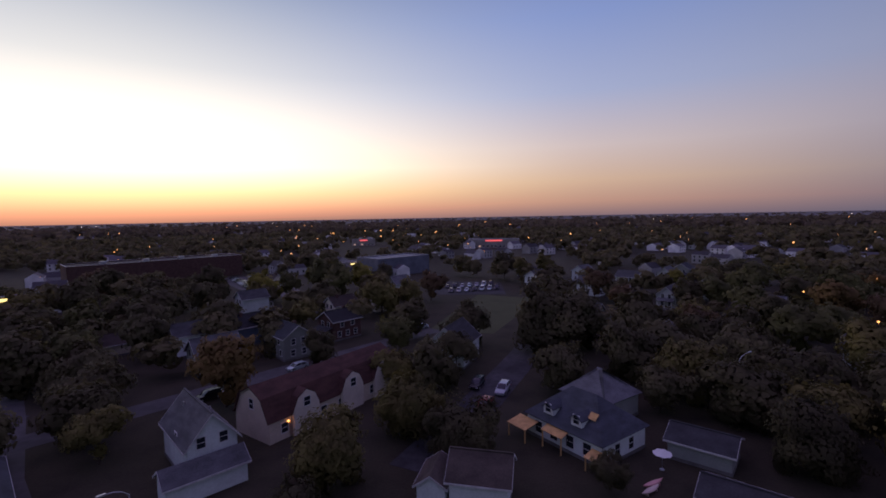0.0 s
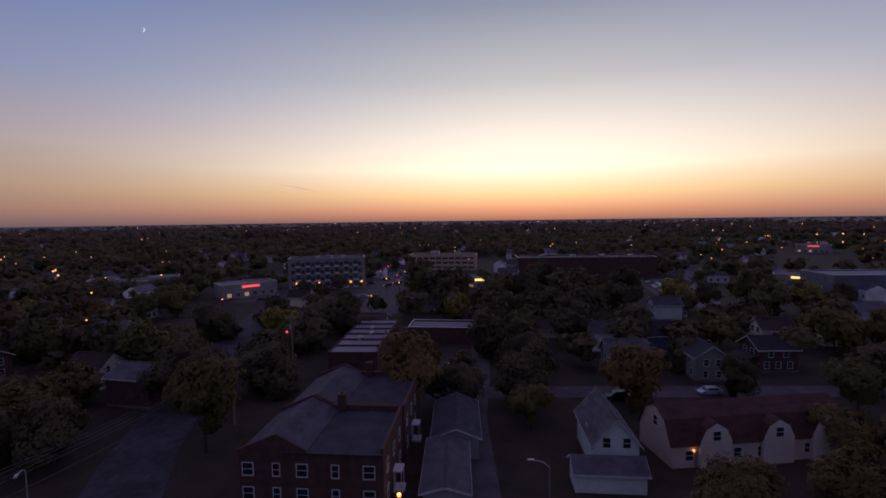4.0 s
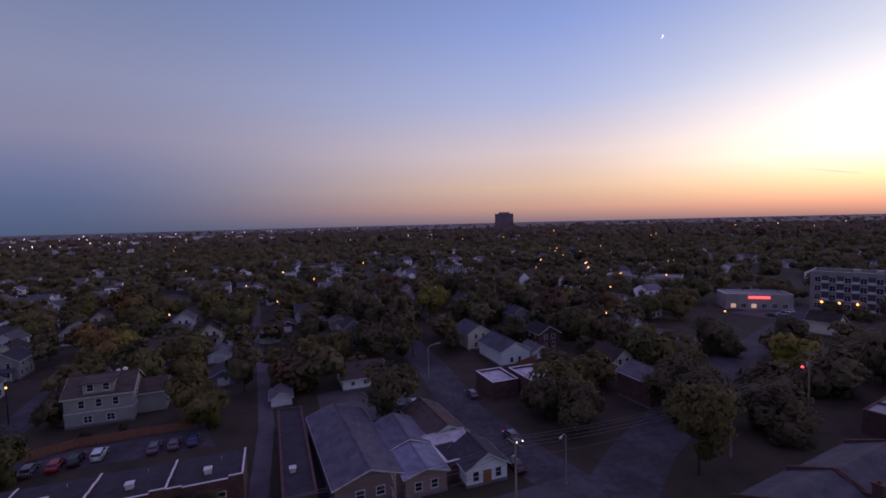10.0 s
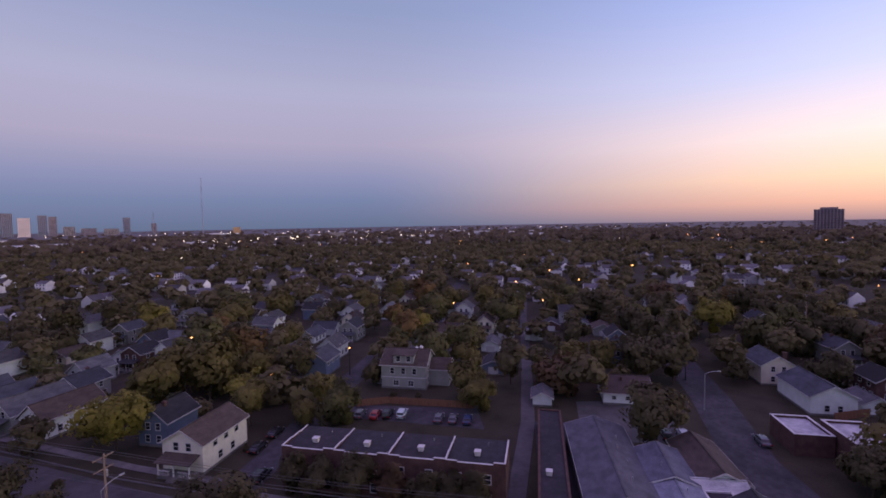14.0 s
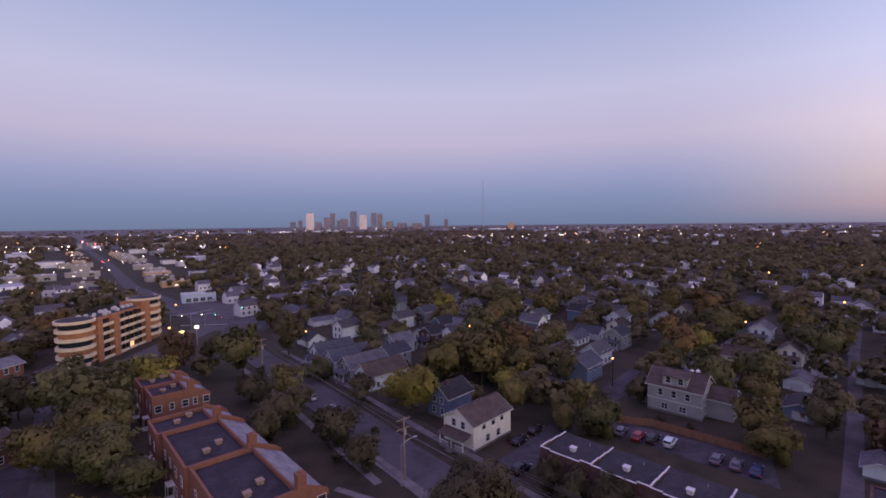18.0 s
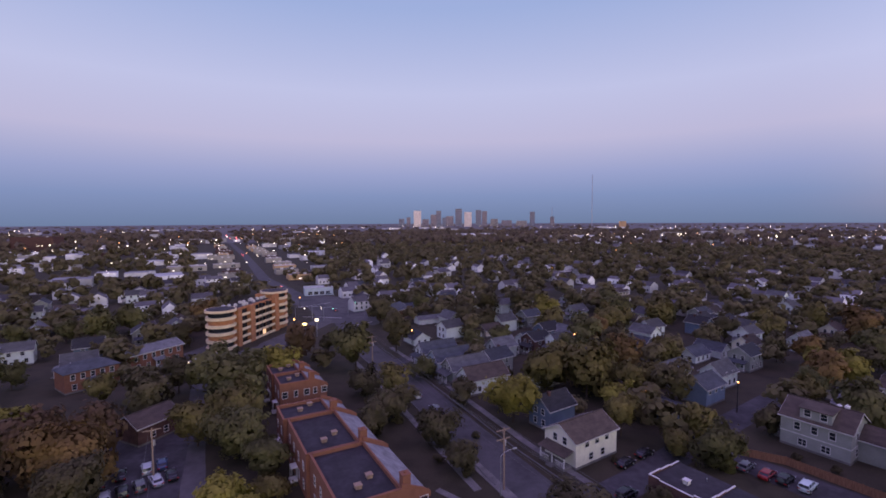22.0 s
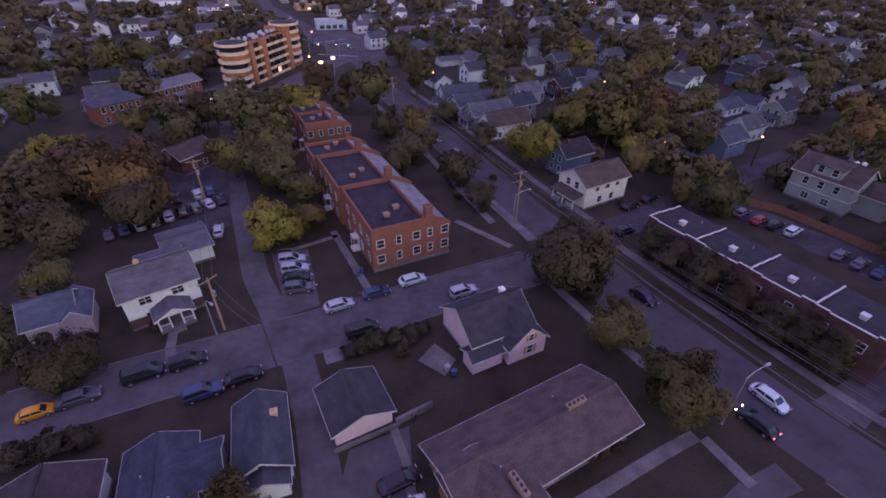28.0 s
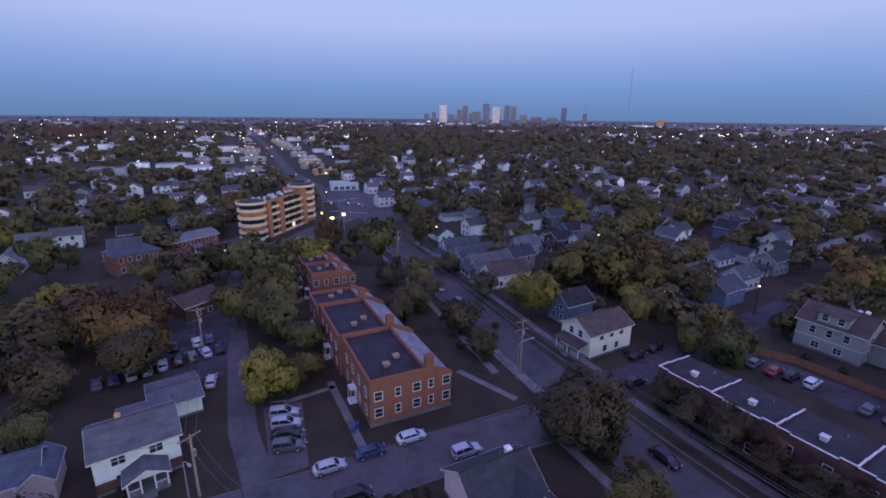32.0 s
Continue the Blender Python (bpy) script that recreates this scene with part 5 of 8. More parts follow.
house("corner_shop", 72.6, 9.2, 30, 7.0, 6.8, 2.9, 2.0, W_WHITE, CHAR, "small shop with a white gable and two front windows", [("w", -1.9, 0.9, 0.9, 1.4), ("w", 1.9, 0.9, 0.9, 1.4)], (("w", 0, 0.1, 1.2, 2.1, (0.2, 0.1, 0.05)),), category="shop")
house("small_garage", 96.8, 56.2, 30, 6, 4.4, 2.2, 1.2, W_WHITE, GREY, "small white garage beside the alley", category="garage")
house("long_garage", 111.6, 42.2, 120, 10.8, 10.0, 2.9, 2.6, W_WHITE, (0.075, 0.055, 0.05), "white house with a long brown roof", row("n", 3, 9, 1.3, 0.9, 0.8), chimneys=((1, 1.5, 0.5, 0.7, RED_BRICK),), category="house")
house("brick_front_house", 107, -25.5, 30, 9.5, 8.0, 5.6, 1.8, (0.3, 0.12, 0.08), GREY, "brick house with a pale painted front", [("w", -1.8, 3.6, 1.0, 1.5), ("w", 1.8, 3.6, 1.0, 1.5), ("w", 0, 0.8, 1.6, 1.6)], wall_mat=RED_BRICK)
house("chimney_house", 149, 17.5, 30, 11, 8, 5.2, 2.4, W_CREAM, SLATE, "cream house with blue-grey roof and brick chimney", row("w", 2, 5, 1.0, 0.9, 1.3) + row("w", 2, 5, 3.6, 0.9, 1.3), chimneys=((-3.5, -2.2, 0.9, 1.8, RED_BRICK),))
house("white_house_c", 135, 7, 30, 14, 9, 4.2, 2.3, W_WHITE, SLATE, "white house with blue-grey roof and brown deck", row("w", 2, 5, 1.0, 0.9, 1.3))
house("white_garage", 137.5, -2.0, 30, 7, 6, 2.6, 1.5, W_WHITE, GREY, "white garage with two doors", category="garage")
flat_building("store_a", 108.5, 7.8, 30, 9, 6.5, 3.5, RED_BRICK, "small flat-roofed shop with white roof", roof_mat=PALE_ROOF, category="shop")
flat_building("store_b", 108.5, -0.5, 30, 10, 7, 4.4, RED_BRICK, "small brick shop with white roof", roof_mat=PALE_ROOF, category="shop")

def bm_profile_prism(bm, prof, x0, x1):
    a = [bm.verts.new((x0, y, z)) for y, z in prof]
    b = [bm.verts.new((x1, y, z)) for y, z in prof]
    n = len(prof)
    bm.faces.new(a[::-1])
    bm.faces.new(b)
    for i in range(n):
        bm.faces.new((a[i], a[(i + 1) % n], b[(i + 1) % n], b[i]))


def gambrel_roof_bm(L, d, z0, z1, z2, k=0.66, over=0.35):
    bm = bmesh.new()
    X = L / 2 + over
    for sg in (1, -1):
        lo = [(-X, -sg * (d / 2 + 0.25), z0 - 0.3), (X, -sg * (d / 2 + 0.25), z0 - 0.3), (X, -sg * d / 2 * k, z1 + 0.15), (-X, -sg * d / 2 * k, z1 + 0.15)]
        hi = [(-X, -sg * d / 2 * k, z1 + 0.15), (X, -sg * d / 2 * k, z1 + 0.15), (X, 0, z2 + 0.17), (-X, 0, z2 + 0.17)]
        for q in (lo, hi):
            bm_slab(bm, q if sg > 0 else [q[1], q[0], q[3], q[2]], 0.14)
    return bm


def gambrel_flats():
    root = thing("tan_flats", pose(15.6, -78.2, 0, 0, 0, 48), "tan apartment block with a dark red gambrel roof and rounded dormers", "apartments")
    L, d = 27.0, 8.4
    bm = bmesh.new()
    bm_profile_prism(bm, ((-d / 2, 0), (d / 2, 0), (d / 2, 3.4), (d / 2 * 0.66, 6.2), (0, 7.6), (-d / 2 * 0.66, 6.2), (-d / 2, 3.4)), -L / 2, L / 2)
    part("wall", bm, SIDING, root, colour=(0.5, 0.43, 0.34))
    part("roof", gambrel_roof_bm(L, d, 3.4, 6.2, 7.6), SHINGLE, root, "dark red shingle roof", colour=(0.085, 0.04, 0.034))
    for cx in (7.4, -2.0, -9.5):
        bm = bmesh.new()
        w = 4.6
        bm_profile_prism(bm, ((-w / 2, 0), (w / 2, 0), (w / 2, 3.8), (w / 2 * 0.66, 5.4), (0, 6.3), (-w / 2 * 0.66, 5.4), (-w / 2, 3.8)), -1.8, 2.2)
        dm = part("dormer", bm, SIDING, root, at=pose(cx, d / 2 - 1.6, 0, 0, 0, 90), colour=(0.56, 0.5, 0.42))
        part("dormer_roof", gambrel_roof_bm(4.0, w, 3.8, 5.4, 6.3, over=0.15), SHINGLE, dm, at=pose(0.0, 0, 0), colour=(0.085, 0.04, 0.034))
        part("dormer_window", frame_mesh(1.1, 1.3), None, dm, at=pose(2.2, 0, 3.9, 0, 0, 90))
        part("dormer_pane", pane_mesh(1.1, 1.3, GLASS), None, dm, at=pose(2.21, 0, 3.9, 0, 0, 90))
    add_windows(root, L, d, [("n", -11 + i * 3.6, 1.0, 1.1, 1.4) for i in range(7)] + [("w", 0, 4.4, 1.0, 1.4), ("e", 0, 4.4, 1.0, 1.4)])
    add_doors(root, L, d, [("n", -9.6, 0.1, 1.0, 2.1, (0.3, 0.2, 0.15)), ("n", 1.6, 0.1, 1.0, 2.1, (0.3, 0.2, 0.15))])
    bm = bmesh.new()
    bmesh.ops.create_icosphere(bm, subdivisions=1, radius=0.2)
    part("porch_light", bm, LAMP_ORANGE, root, "lit orange porch lamp", at=pose(10.5, d / 2 + 0.25, 2.5))


# brick hall and yards seen towards the sunset
flat_building("white_flat_roof", 101, -76.4, 129.5, 35, 11.5, 4.0, RED_BRICK, "long building with pale flat roof and dark party walls", roof_mat=SHOP_ROOF, parapet=0.2, bays=6, coping=RED_BRICK, units=((-6, 0, 2, 0.8, 0.7), (0, 1, 2, 0.8, 0.7), (5, -1, 2, 0.8, 0.7)), category="building")
flat_building("low_flat_roof", 90.4, -98.7, 36, 24, 9.7, 4.0, RED_BRICK, "low building with pale flat roof", roof_mat=SHOP_ROOF, category="building")
house("centre_shed", 41.6, -41.3, 130, 12.5, 5.2, 3.6, 0.7, (0.24, 0.24, 0.26), (0.085, 0.087, 0.095), "narrow shed with a pale metal roof beside the alley", category="shed")
house("shed_behind", 49.5, -52.5, 130, 13, 6.5, 3.6, 1.3, (0.25, 0.25, 0.27), (0.05, 0.055, 0.065), "long shed with a dark gable roof and white gable edge", category="shed")
house("white_gable_house", 29.6, -62.3, -53, 11, 5.8, 4.8, 3.4, W_WHITE, GREY, "white gabled house with grey roof and a wide lower porch roof", [("w", -1.3, 4.3, 0.95, 1.3), ("w", 1.3, 4.3, 0.95, 1.3), ("n", 1, 4.0, 0.9, 1.3)],
      pipes=((2.5, 1.0), (-1.0, -1.2)), wings=((-7.0, 1.6, 90, 8.8, 3.8, 2.6, 1.3),))
gambrel_flats()


def renovated_house():
    """Hipped white house with two small gabled dormers and a bare plywood porch."""
    root = house("white_renovated_house", -22.4, -60.4, 118.4, 12.6, 9.4, 3.3, 3.7, W_WHITE, SLATE, "white house under renovation with bare plywood porch", row("s", 4, 11, 0.9, 1.2, 1.6) + row("e", 2, 6, 0.9, 1.0, 1.5), hip=4.2,
                 dormers=(("s", -2.6, 1.7, 1.0, 4.0, 2.4), ("s", 2.2, 1.7, 1.0, 4.0, 2.4)))
    for x0, x1, y0, y1, z in ((-7.6, -4.0, -7.6, -4.9, 2.5), (-2.4, 1.2, -6.2, -4.9, 2.9), (5.0, 7.4, -6.6, -4.8, 2.3)):
        bm = bmesh.new()
        bm_slab(bm, [(x0, y0, z - 0.5), (x1, y0, z - 0.5), (x1, y1, z), (x0, y1, z)], 0.08)
        dk = part("plywood_canopy", bm, NEW_WOOD, root, "bare new plywood canopy")
        for px in (x0 + 0.2, x1 - 0.2):
            bm = bmesh.new()
            bm_box(bm, px - 0.07, px + 0.07, y0 + 0.1, y0 + 0.24, 0, z - 0.55)
            part("post", bm, NEW_WOOD, dk)
    bm = bmesh.new()
    bm_slab(bm, [(3.0, -3.2, 5.05), (4.2, -3.2, 5.05), (4.2, -2.4, 5.72), (3.0, -2.4, 5.72)], 0.05)
    part("roof_patch", bm, NEW_WOOD, root, "bare plywood roof patch")


renovated_house()

house("pale_roof_house", -28.5, -68.5, 118, 8, 8.5, 3.8, 3.4, W_GREY, PALE, "house with pale grey hipped roof", hip=4.5)
house("low_white_house", -5.6, -49.6, 160, 6.4, 5.6, 3.2, 2.0, W_WHITE, BROWN, "low white house with brown roof and gable", row("n", 2, 5, 1.2, 0.9, 1.3) + [("w", 0, 1.2, 0.9, 1.3)], wings=((-5.2, -0.6, 90, 5.0, 3.2, 2.4, 1.1),))
house("dark_garage", -35.4, -53.4, 133, 7.2, 5.6, 2.6, 1.2, W_GREY, CHAR, "dark garage with shingle roof", category="garage")
house("dark_garage_b", -31.2, -41.6, 133, 7, 5.2, 2.5, 1.2, W_GREY, CHAR, "dark garage with shingle roof", category="garage")
house("white_gambrel_house", -9.5, -99, 60, 10, 8, 5.0, 3.4, W_WHITE, CHAR, "white gambrel house with dark roof", row("s", 2, 6, 3.5, 0.8, 1.2))

# large buildings farther off
def balcony_block():
    """Brick apartment block: brick piers, cream balcony bands, rounded corner stacks, the far one taller."""
    root = thing("orange_condo", pose(-66.4, 195.4, 0, 0, 0, 76), "five-storey orange brick apartment block with cream balcony bands", "apartments")
    W, D, F = 46.5, 10.0, 2.85
    H = 5 * F
    bm = bmesh.new()
    bm_box(bm, -W / 2 + 5, W / 2 - 10, 0, D, 0, H)
    part("wall", bm, LAMPLIT_BRICK, root)
    bm = bmesh.new()
    bm_box(bm, W / 2 - 10, W / 2 - 1, -0.4, D, 0, H + 1.6)
    part("tall_end", bm, LAMPLIT_BRICK, root)
    bm = bmesh.new()
    bm_box(bm, -W / 2 + 5.4, W / 2 - 10.05, 0.4, D - 0.4, H, H + 0.1)
    part("roof", bm, FLAT_ROOF, root)
    bm = bmesh.new()
    bm_box(bm, -W / 2 + 3, W / 2 - 10.05, -0.1, 0.35, H, H + 0.6)
    part("parapet", bm, LAMPLIT_BRICK, root)
    prng = random.Random(4)
    for k in range(16):
        def unit():
            b2 = bmesh.new()
            bm_box(b2, -0.7, 0.7, -0.5, 0.5, 0, 0.9)
            bm_tube(b2, (0, 0, 0.9), (0, 0, 1.05), 0.36, 0.34, 10)
            return to_mesh("air_unit", b2, COPING)
        part("air_unit", cached("condo_unit", unit), None, root, at=pose(-W / 2 + 6 + 2.0 * k, prng.uniform(2, 8.5), H + 0.1, 0, 0, prng.uniform(0, 90)))
    for x0, x1, up in ((-15.5, -13.2, 0.7), (-7.4, -4.4, 0.7), (10.6, 13.6, 2.2)):
        bm = bmesh.new()
        bm_box(bm, x0, x1, -1.5, 0.02, 0, H + up)
        part("brick_pier", bm, LAMPLIT_BRICK, root)
    for fl in range(5):
        z = fl * F
        for x0, x1 in ((-13.2, -7.4), (-4.4, 0.6), (0.6, 5.6), (5.6, 10.6)):
            bm = bmesh.new()
            bm_box(bm, x0 + 0.15, x1 - 0.15, -1.35, -1.2, z + 0.2, z + 1.2)
            bm_box(bm, x0 + 0.15, x1 - 0.15, -1.2, 0.02, z + 0.2, z + 0.35)
            b = part("balcony", bm, BAND, root, "cream balcony parapet")
            bm = bmesh.new()
            bm_box(bm, x0 + 0.5, x1 - 0.5, -0.05, 0.03, z + 0.4, z + 2.5)
            part("balcony_glass", bm, WINDOW_LIT if (fl * 3 + int(x0)) % 23 == 0 else GLASS, b)
        for x0 in (0.6, 5.6):
            bm = bmesh.new()
            bm_box(bm, x0 - 0.12, x0 + 0.12, -1.4, 0.02, z + 0.2, z + F + 0.2)
            part("divider", bm, DARK_METAL, root, "dark balcony divider")
        for cx, cy, r, lift in ((-W / 2 + 4.4, 3.6, 5.4, 0.0), (W / 2 - 5.0, 3.6, 5.8, 1.6)):
            bm = bmesh.new()
            bm_tube(bm, (0, 0, z + 0.3 + lift), (0, 0, z + 1.35 + lift), r, r, 28)
            part("corner_band", bm, BAND, root, "curved cream balcony band", at=pose(cx, cy, 0))
            bm = bmesh.new()
            bm_tube(bm, (0, 0, z + 1.35 + lift), (0, 0, z + F + 0.3 + lift), r - 0.9, r - 0.9, 28)
            part("corner_glass", bm, (GLASS, LAMPLIT_BRICK)[fl % 2], root, at=pose(cx, cy, 0))
    for cx, r, z in ((-W / 2 + 4.4, 5.6, H + 0.3), (W / 2 - 5.0, 6.0, H + 1.9)):
        bm = bmesh.new()
        bm_tube(bm, (0, 0, 0), (0, 0, 0.9), r, r, 28)
        part("cornice", bm, BAND, root, at=pose(cx, 3.6, z))
        bm = bmesh.new()
        bm_tube(bm, (0, 0, 0.9), (0, 0, 0.93), r - 0.45, r - 0.45, 28)
        part("corner_roof", bm, FLAT_ROOF, root, at=pose(cx, 3.6, z))
        bm = bmesh.new()
        bm_tube(bm, (0, 0, -20), (0, 0, 0.3), 4.4, 4.4, 24)
        part("corner_core", bm, LAMPLIT_BRICK, root, at=pose(cx, 3.6, z))


# orange brick brightened and warmed: lamplight is put into its colour
LAMPLIT_BRICK = material("lamplit_orange_brick", (0.36, 0.165, 0.08), 0.9, var=0.2, scale=1.5, fine=9, bump=0.3)
BAND = material("cream_render", (0.66, 0.54, 0.36), 0.8, var=0.12, scale=2, fine=5)
balcony_block()
flat_building("white_condo", 209.6, -137.4, 54, 38, 16, 15.5, SIDING, "four-storey pale apartment block with dark bays and lit entrances", [("n", -16.5 + i * 4.7, z, 1.9, 2.0) for i in range(8) for z in (1, 4.6, 8.2, 11.8)], category="apartments", wall=(0.24, 0.22, 0.22),
              units=((-8, 0, 2, 2, 1), (-2, 1, 2, 2, 1), (5, 0, 2, 2, 1)), frame_mat=COPING)
condo = bpy.data.objects["white_condo"]
DARK_BAY = material("dark_bay_panel", (0.07, 0.07, 0.08), 0.8, var=0.2, scale=2, fine=4)
# flat dark panels just proud of the wall, between the windows
for k in range(7):
    bm = bmesh.new()
    bm_box(bm, -1.15, 1.15, -0.06, 0.1, 0.4, 14.4)
    part("dark_bay", bm, DARK_BAY, condo, "flat dark bay panel", at=pose(-14.15 + k * 4.7, 8.0, 0))
    for fl in range(4):
        bm = bmesh.new()
        bm_box(bm, -1.2, 1.2, 0.08, 0.95, fl * 3.6 + 0.7, fl * 3.6 + 0.85)
        bm_box(bm, -1.2, 1.2, 0.87, 0.95, fl * 3.6 + 0.85, fl * 3.6 + 1.75)
        part("balcony", bm, COPING, condo, at=pose(-14.15 + k * 4.7, 8.0, 0))
for k in (-17, -11.5, -6, 4, 9.5, 15):
    bm = bmesh.new()
    bmesh.ops.create_icosphere(bm, subdivisions=1, radius=0.5)
    part("entrance_lamp", bm, LAMP_ORANGE, condo, "orange entrance lamp", at=pose(k, 8.7, 3.6))
flat_building("brick_store_long", 128, -264, 38.6, 80, 22, 11, RED_BRICK, "long brick commercial building with flat roof", (), units=((-28, 2, 3, 2, 1.2), (-12, -3, 3, 2, 1.2), (6, 1, 3, 2, 1.2), (24, -2, 3, 2, 1.2)), category="building")
flat_building("office_low", 220, -240, 35, 46, 18, 10, TAN_BRICK, "low pale office building with window bands", [("n", -20 + i * 4.4, z, 3.6, 1.5) for i in range(10) for z in (1.2, 4.4, 7.4)], units=((-10, 2, 4, 3, 2), (6, 0, 6, 4, 2.4)), category="building")
flat_building("warehouse", 2, -262, 38, 36, 20, 9.5, METAL_ROOF, "large hall with a grey metal roof", roof_mat=METAL_ROOF, category="building")
house("red_row_a", -98.0, 140.6, 52, 13.5, 8.5, 5.8, 1.9, (0.3, 0.1, 0.06), SLATE, "two-storey brick rowhouse with white windows and grey roof", row("s", 5, 12, 3.7, 1.0, 1.5) + row("s", 4, 12, 0.9, 1.0, 1.5) + row("e", 2, 6, 3.7, 0.9, 1.4), hip=3.5, wall_mat=BRICK, porch=("s", 0, 3.4, 1.8, 2.6), category="rowhouse")
house("red_row_b", -90.4, 159.5, 60, 17.5, 8.5, 5.8, 1.6, (0.3, 0.1, 0.06), PALE, "two-storey brick rowhouse with pale grey roof", row("s", 6, 17, 3.7, 1.0, 1.5) + row("s", 5, 16, 0.9, 1.0, 1.5) + row("w", 2, 6, 3.7, 0.9, 1.4), wall_mat=BRICK, porch=("s", 0, 3.4, 1.8, 2.6), category="rowhouse")

house("small_brick_house", -61.0, 106.0, 62, 9.5, 7.5, 4.2, 2.0, (0.3, 0.1, 0.06), BROWN, "small brick house with a brown roof and pale eaves among trees", row("s", 2, 6, 1.1, 1.0, 1.3) + row("e", 2, 5, 1.1, 0.9, 1.3), wall_mat=RED_BRICK)

# ---------------------------------------------------------------- trees near the camera
TREES_STREET = ((-20.5, 20.6, 8, 4.0, "olive"), (-31.5, 17.5, 8, 4, "dark"), (-57, 76, 12, 6.5, "dark"), (-47.5, 100, 12, 6, "olive"), (-66, 116, 13, 7.5, "dark"), (-84, 72, 12, 7.5, "dark"),
                (20.5, 59.5, 13.0, 7.8, "dark"), (25, 46, 9.5, 4.8, "olive"), (28.5, 35, 9.5, 5.4, "olive"), (-30.5, 71.5, 9.5, 5.8, "yellow"), (-25, 77, 7, 3.8, "olive"), (-36, 94, 13.5, 7.5, "green"), (-28, 86, 9.5, 5, "green"),
                (-47, 118, 15, 9.0, "green"), (-41, 106, 14, 7.5, "olive"), (-58, 132, 14, 8, "green"), (-62.5, 84, 15, 8.5, "orange"), (-72.5, 86, 15, 8.0, "russet"), (-66, 94, 13.5, 6.5, "russet"), (-79, 82, 12, 7, "dark"),
                (-68, 70, 10, 6, "dark"), (-47.6, 40, 7.5, 5.0, "dark"), (-60, 43, 8, 5.5, "green"))
TREES_ROAD = ((23, 107.5, 14, 7.0, "yellow"), (46, 121, 17, 9.0, "olive"), (57, 118, 13, 6.0, "olive"), (45.5, 98.5, 11, 4.6, "olive"), (-6, 111, 11, 7, "dark"), (4.5, 97, 9.5, 5.2, "dark"), (8.5, 86, 7, 4.2, "dark"), (-10, 101, 9, 5, "dark"), (2, 140, 9, 5.5, "green"),
              (-14, 128, 9, 5.5, "dark"), (59, 83.5, 10, 5.6, "green"), (53, 89, 7, 3.6, "olive"), (47.2, 47.6, 6.5, 3.4, "dark"), (38.0, 68.5, 7.0, 3.6, "dark"), (42.4, 58.0, 7.6, 3.6, "dark"), (39.8, 63.2, 7.0, 3.4, "dark"), (51.0, 41.5, 7.4, 3.6, "dark"), (45.0, 52.6, 7.4, 3.2, "russet"), (50.0, 45.0, 6.6, 3.0, "dark"), (-31, 160, 10.5, 3.6, "dark"),
              (12, 118, 8, 4, "dark"))
TREES_EAST = ((62, 97, 9, 5.2, "olive"), (66.5, 144, 12, 7, "orange"), (120, 129, 11, 6, "yellow"), (158, 146, 13, 8, "olive"), (63, 172, 13, 8, "green"), (46.6, 142, 12, 7, "olive"), (206, 60, 15, 9, "dark"), (195, 79, 15, 9, "dark"), (104, 243, 14, 9, "green"), (57, 194, 13, 8, "olive"),
              (194, -2, 13, 8, "dark"), (177, -24, 12, 7.5, "dark"), (92, 212, 15, 9.5, "green"), (115, 123, 13, 7, "orange"), (79, 97, 7, 3.6, "dark"), (28, 198, 12, 7.5, "dark"), (141, 176, 13, 8, "olive"),
              (37, 128, 15, 8.5, "olive"), (52, 134, 13, 8, "olive"), (50, 150, 12, 7.5, "green"), (51, 110, 10, 5.5, "yellow"), (61, 218, 13, 8, "yellow"), (85, 197, 14, 9, "olive"), (81, 144, 10, 6, "olive"),
              (177, 171, 15, 9.5, "orange"), (177, 131, 14, 8, "olive"), (106, 86, 10, 5.5, "olive"), (112, 119, 12, 6.5, "orange"), (100, 112, 9, 5.5, "olive"), (118, 58, 10, 7.5, "olive"), (108, 62, 9, 5, "olive"), (130, 36, 16, 8.5, "dark"),
              (126, 44, 14, 7, "dark"), (158, 44, 16, 9, "dark"), (173, 61, 14, 8, "green"), (83, 64, 9.5, 5.0, "olive"))
TREES_SUNSET = ((181, 12, 12, 7, "dark"), (222, 4, 13, 8, "olive"), (101, -6.5, 10.5, 8.0, "olive"), (94, -2, 9, 5, "dark"), (114, -15, 10, 7, "olive"), (160, -13, 11, 7, "dark"), (163, 46, 13, 8, "dark"), (99, -29, 13, 6, "dark"), (76, -25, 15, 6.6, "olive"),
                (130, -79, 10, 7, "dark"), (118, -82, 10, 6.5, "dark"), (151, -76, 11, 8, "dark"), (92, -44, 10, 7, "dark"), (104, -50, 11, 8, "dark"), (104, 56, 11, 7.5, "russet"), (89, -9, 10, 5.5, "dark"), (93, -118, 12, 8, "dark"), (145, -54, 12, 8, "dark"), (95, -33, 13, 7.5, "dark"), (113, -66, 11, 8, "dark"), (12, -53, 9.5, 5.6, "olive"), (14, -46, 7, 4.2, "dark"), (2, -66, 9.5, 6, "olive"))
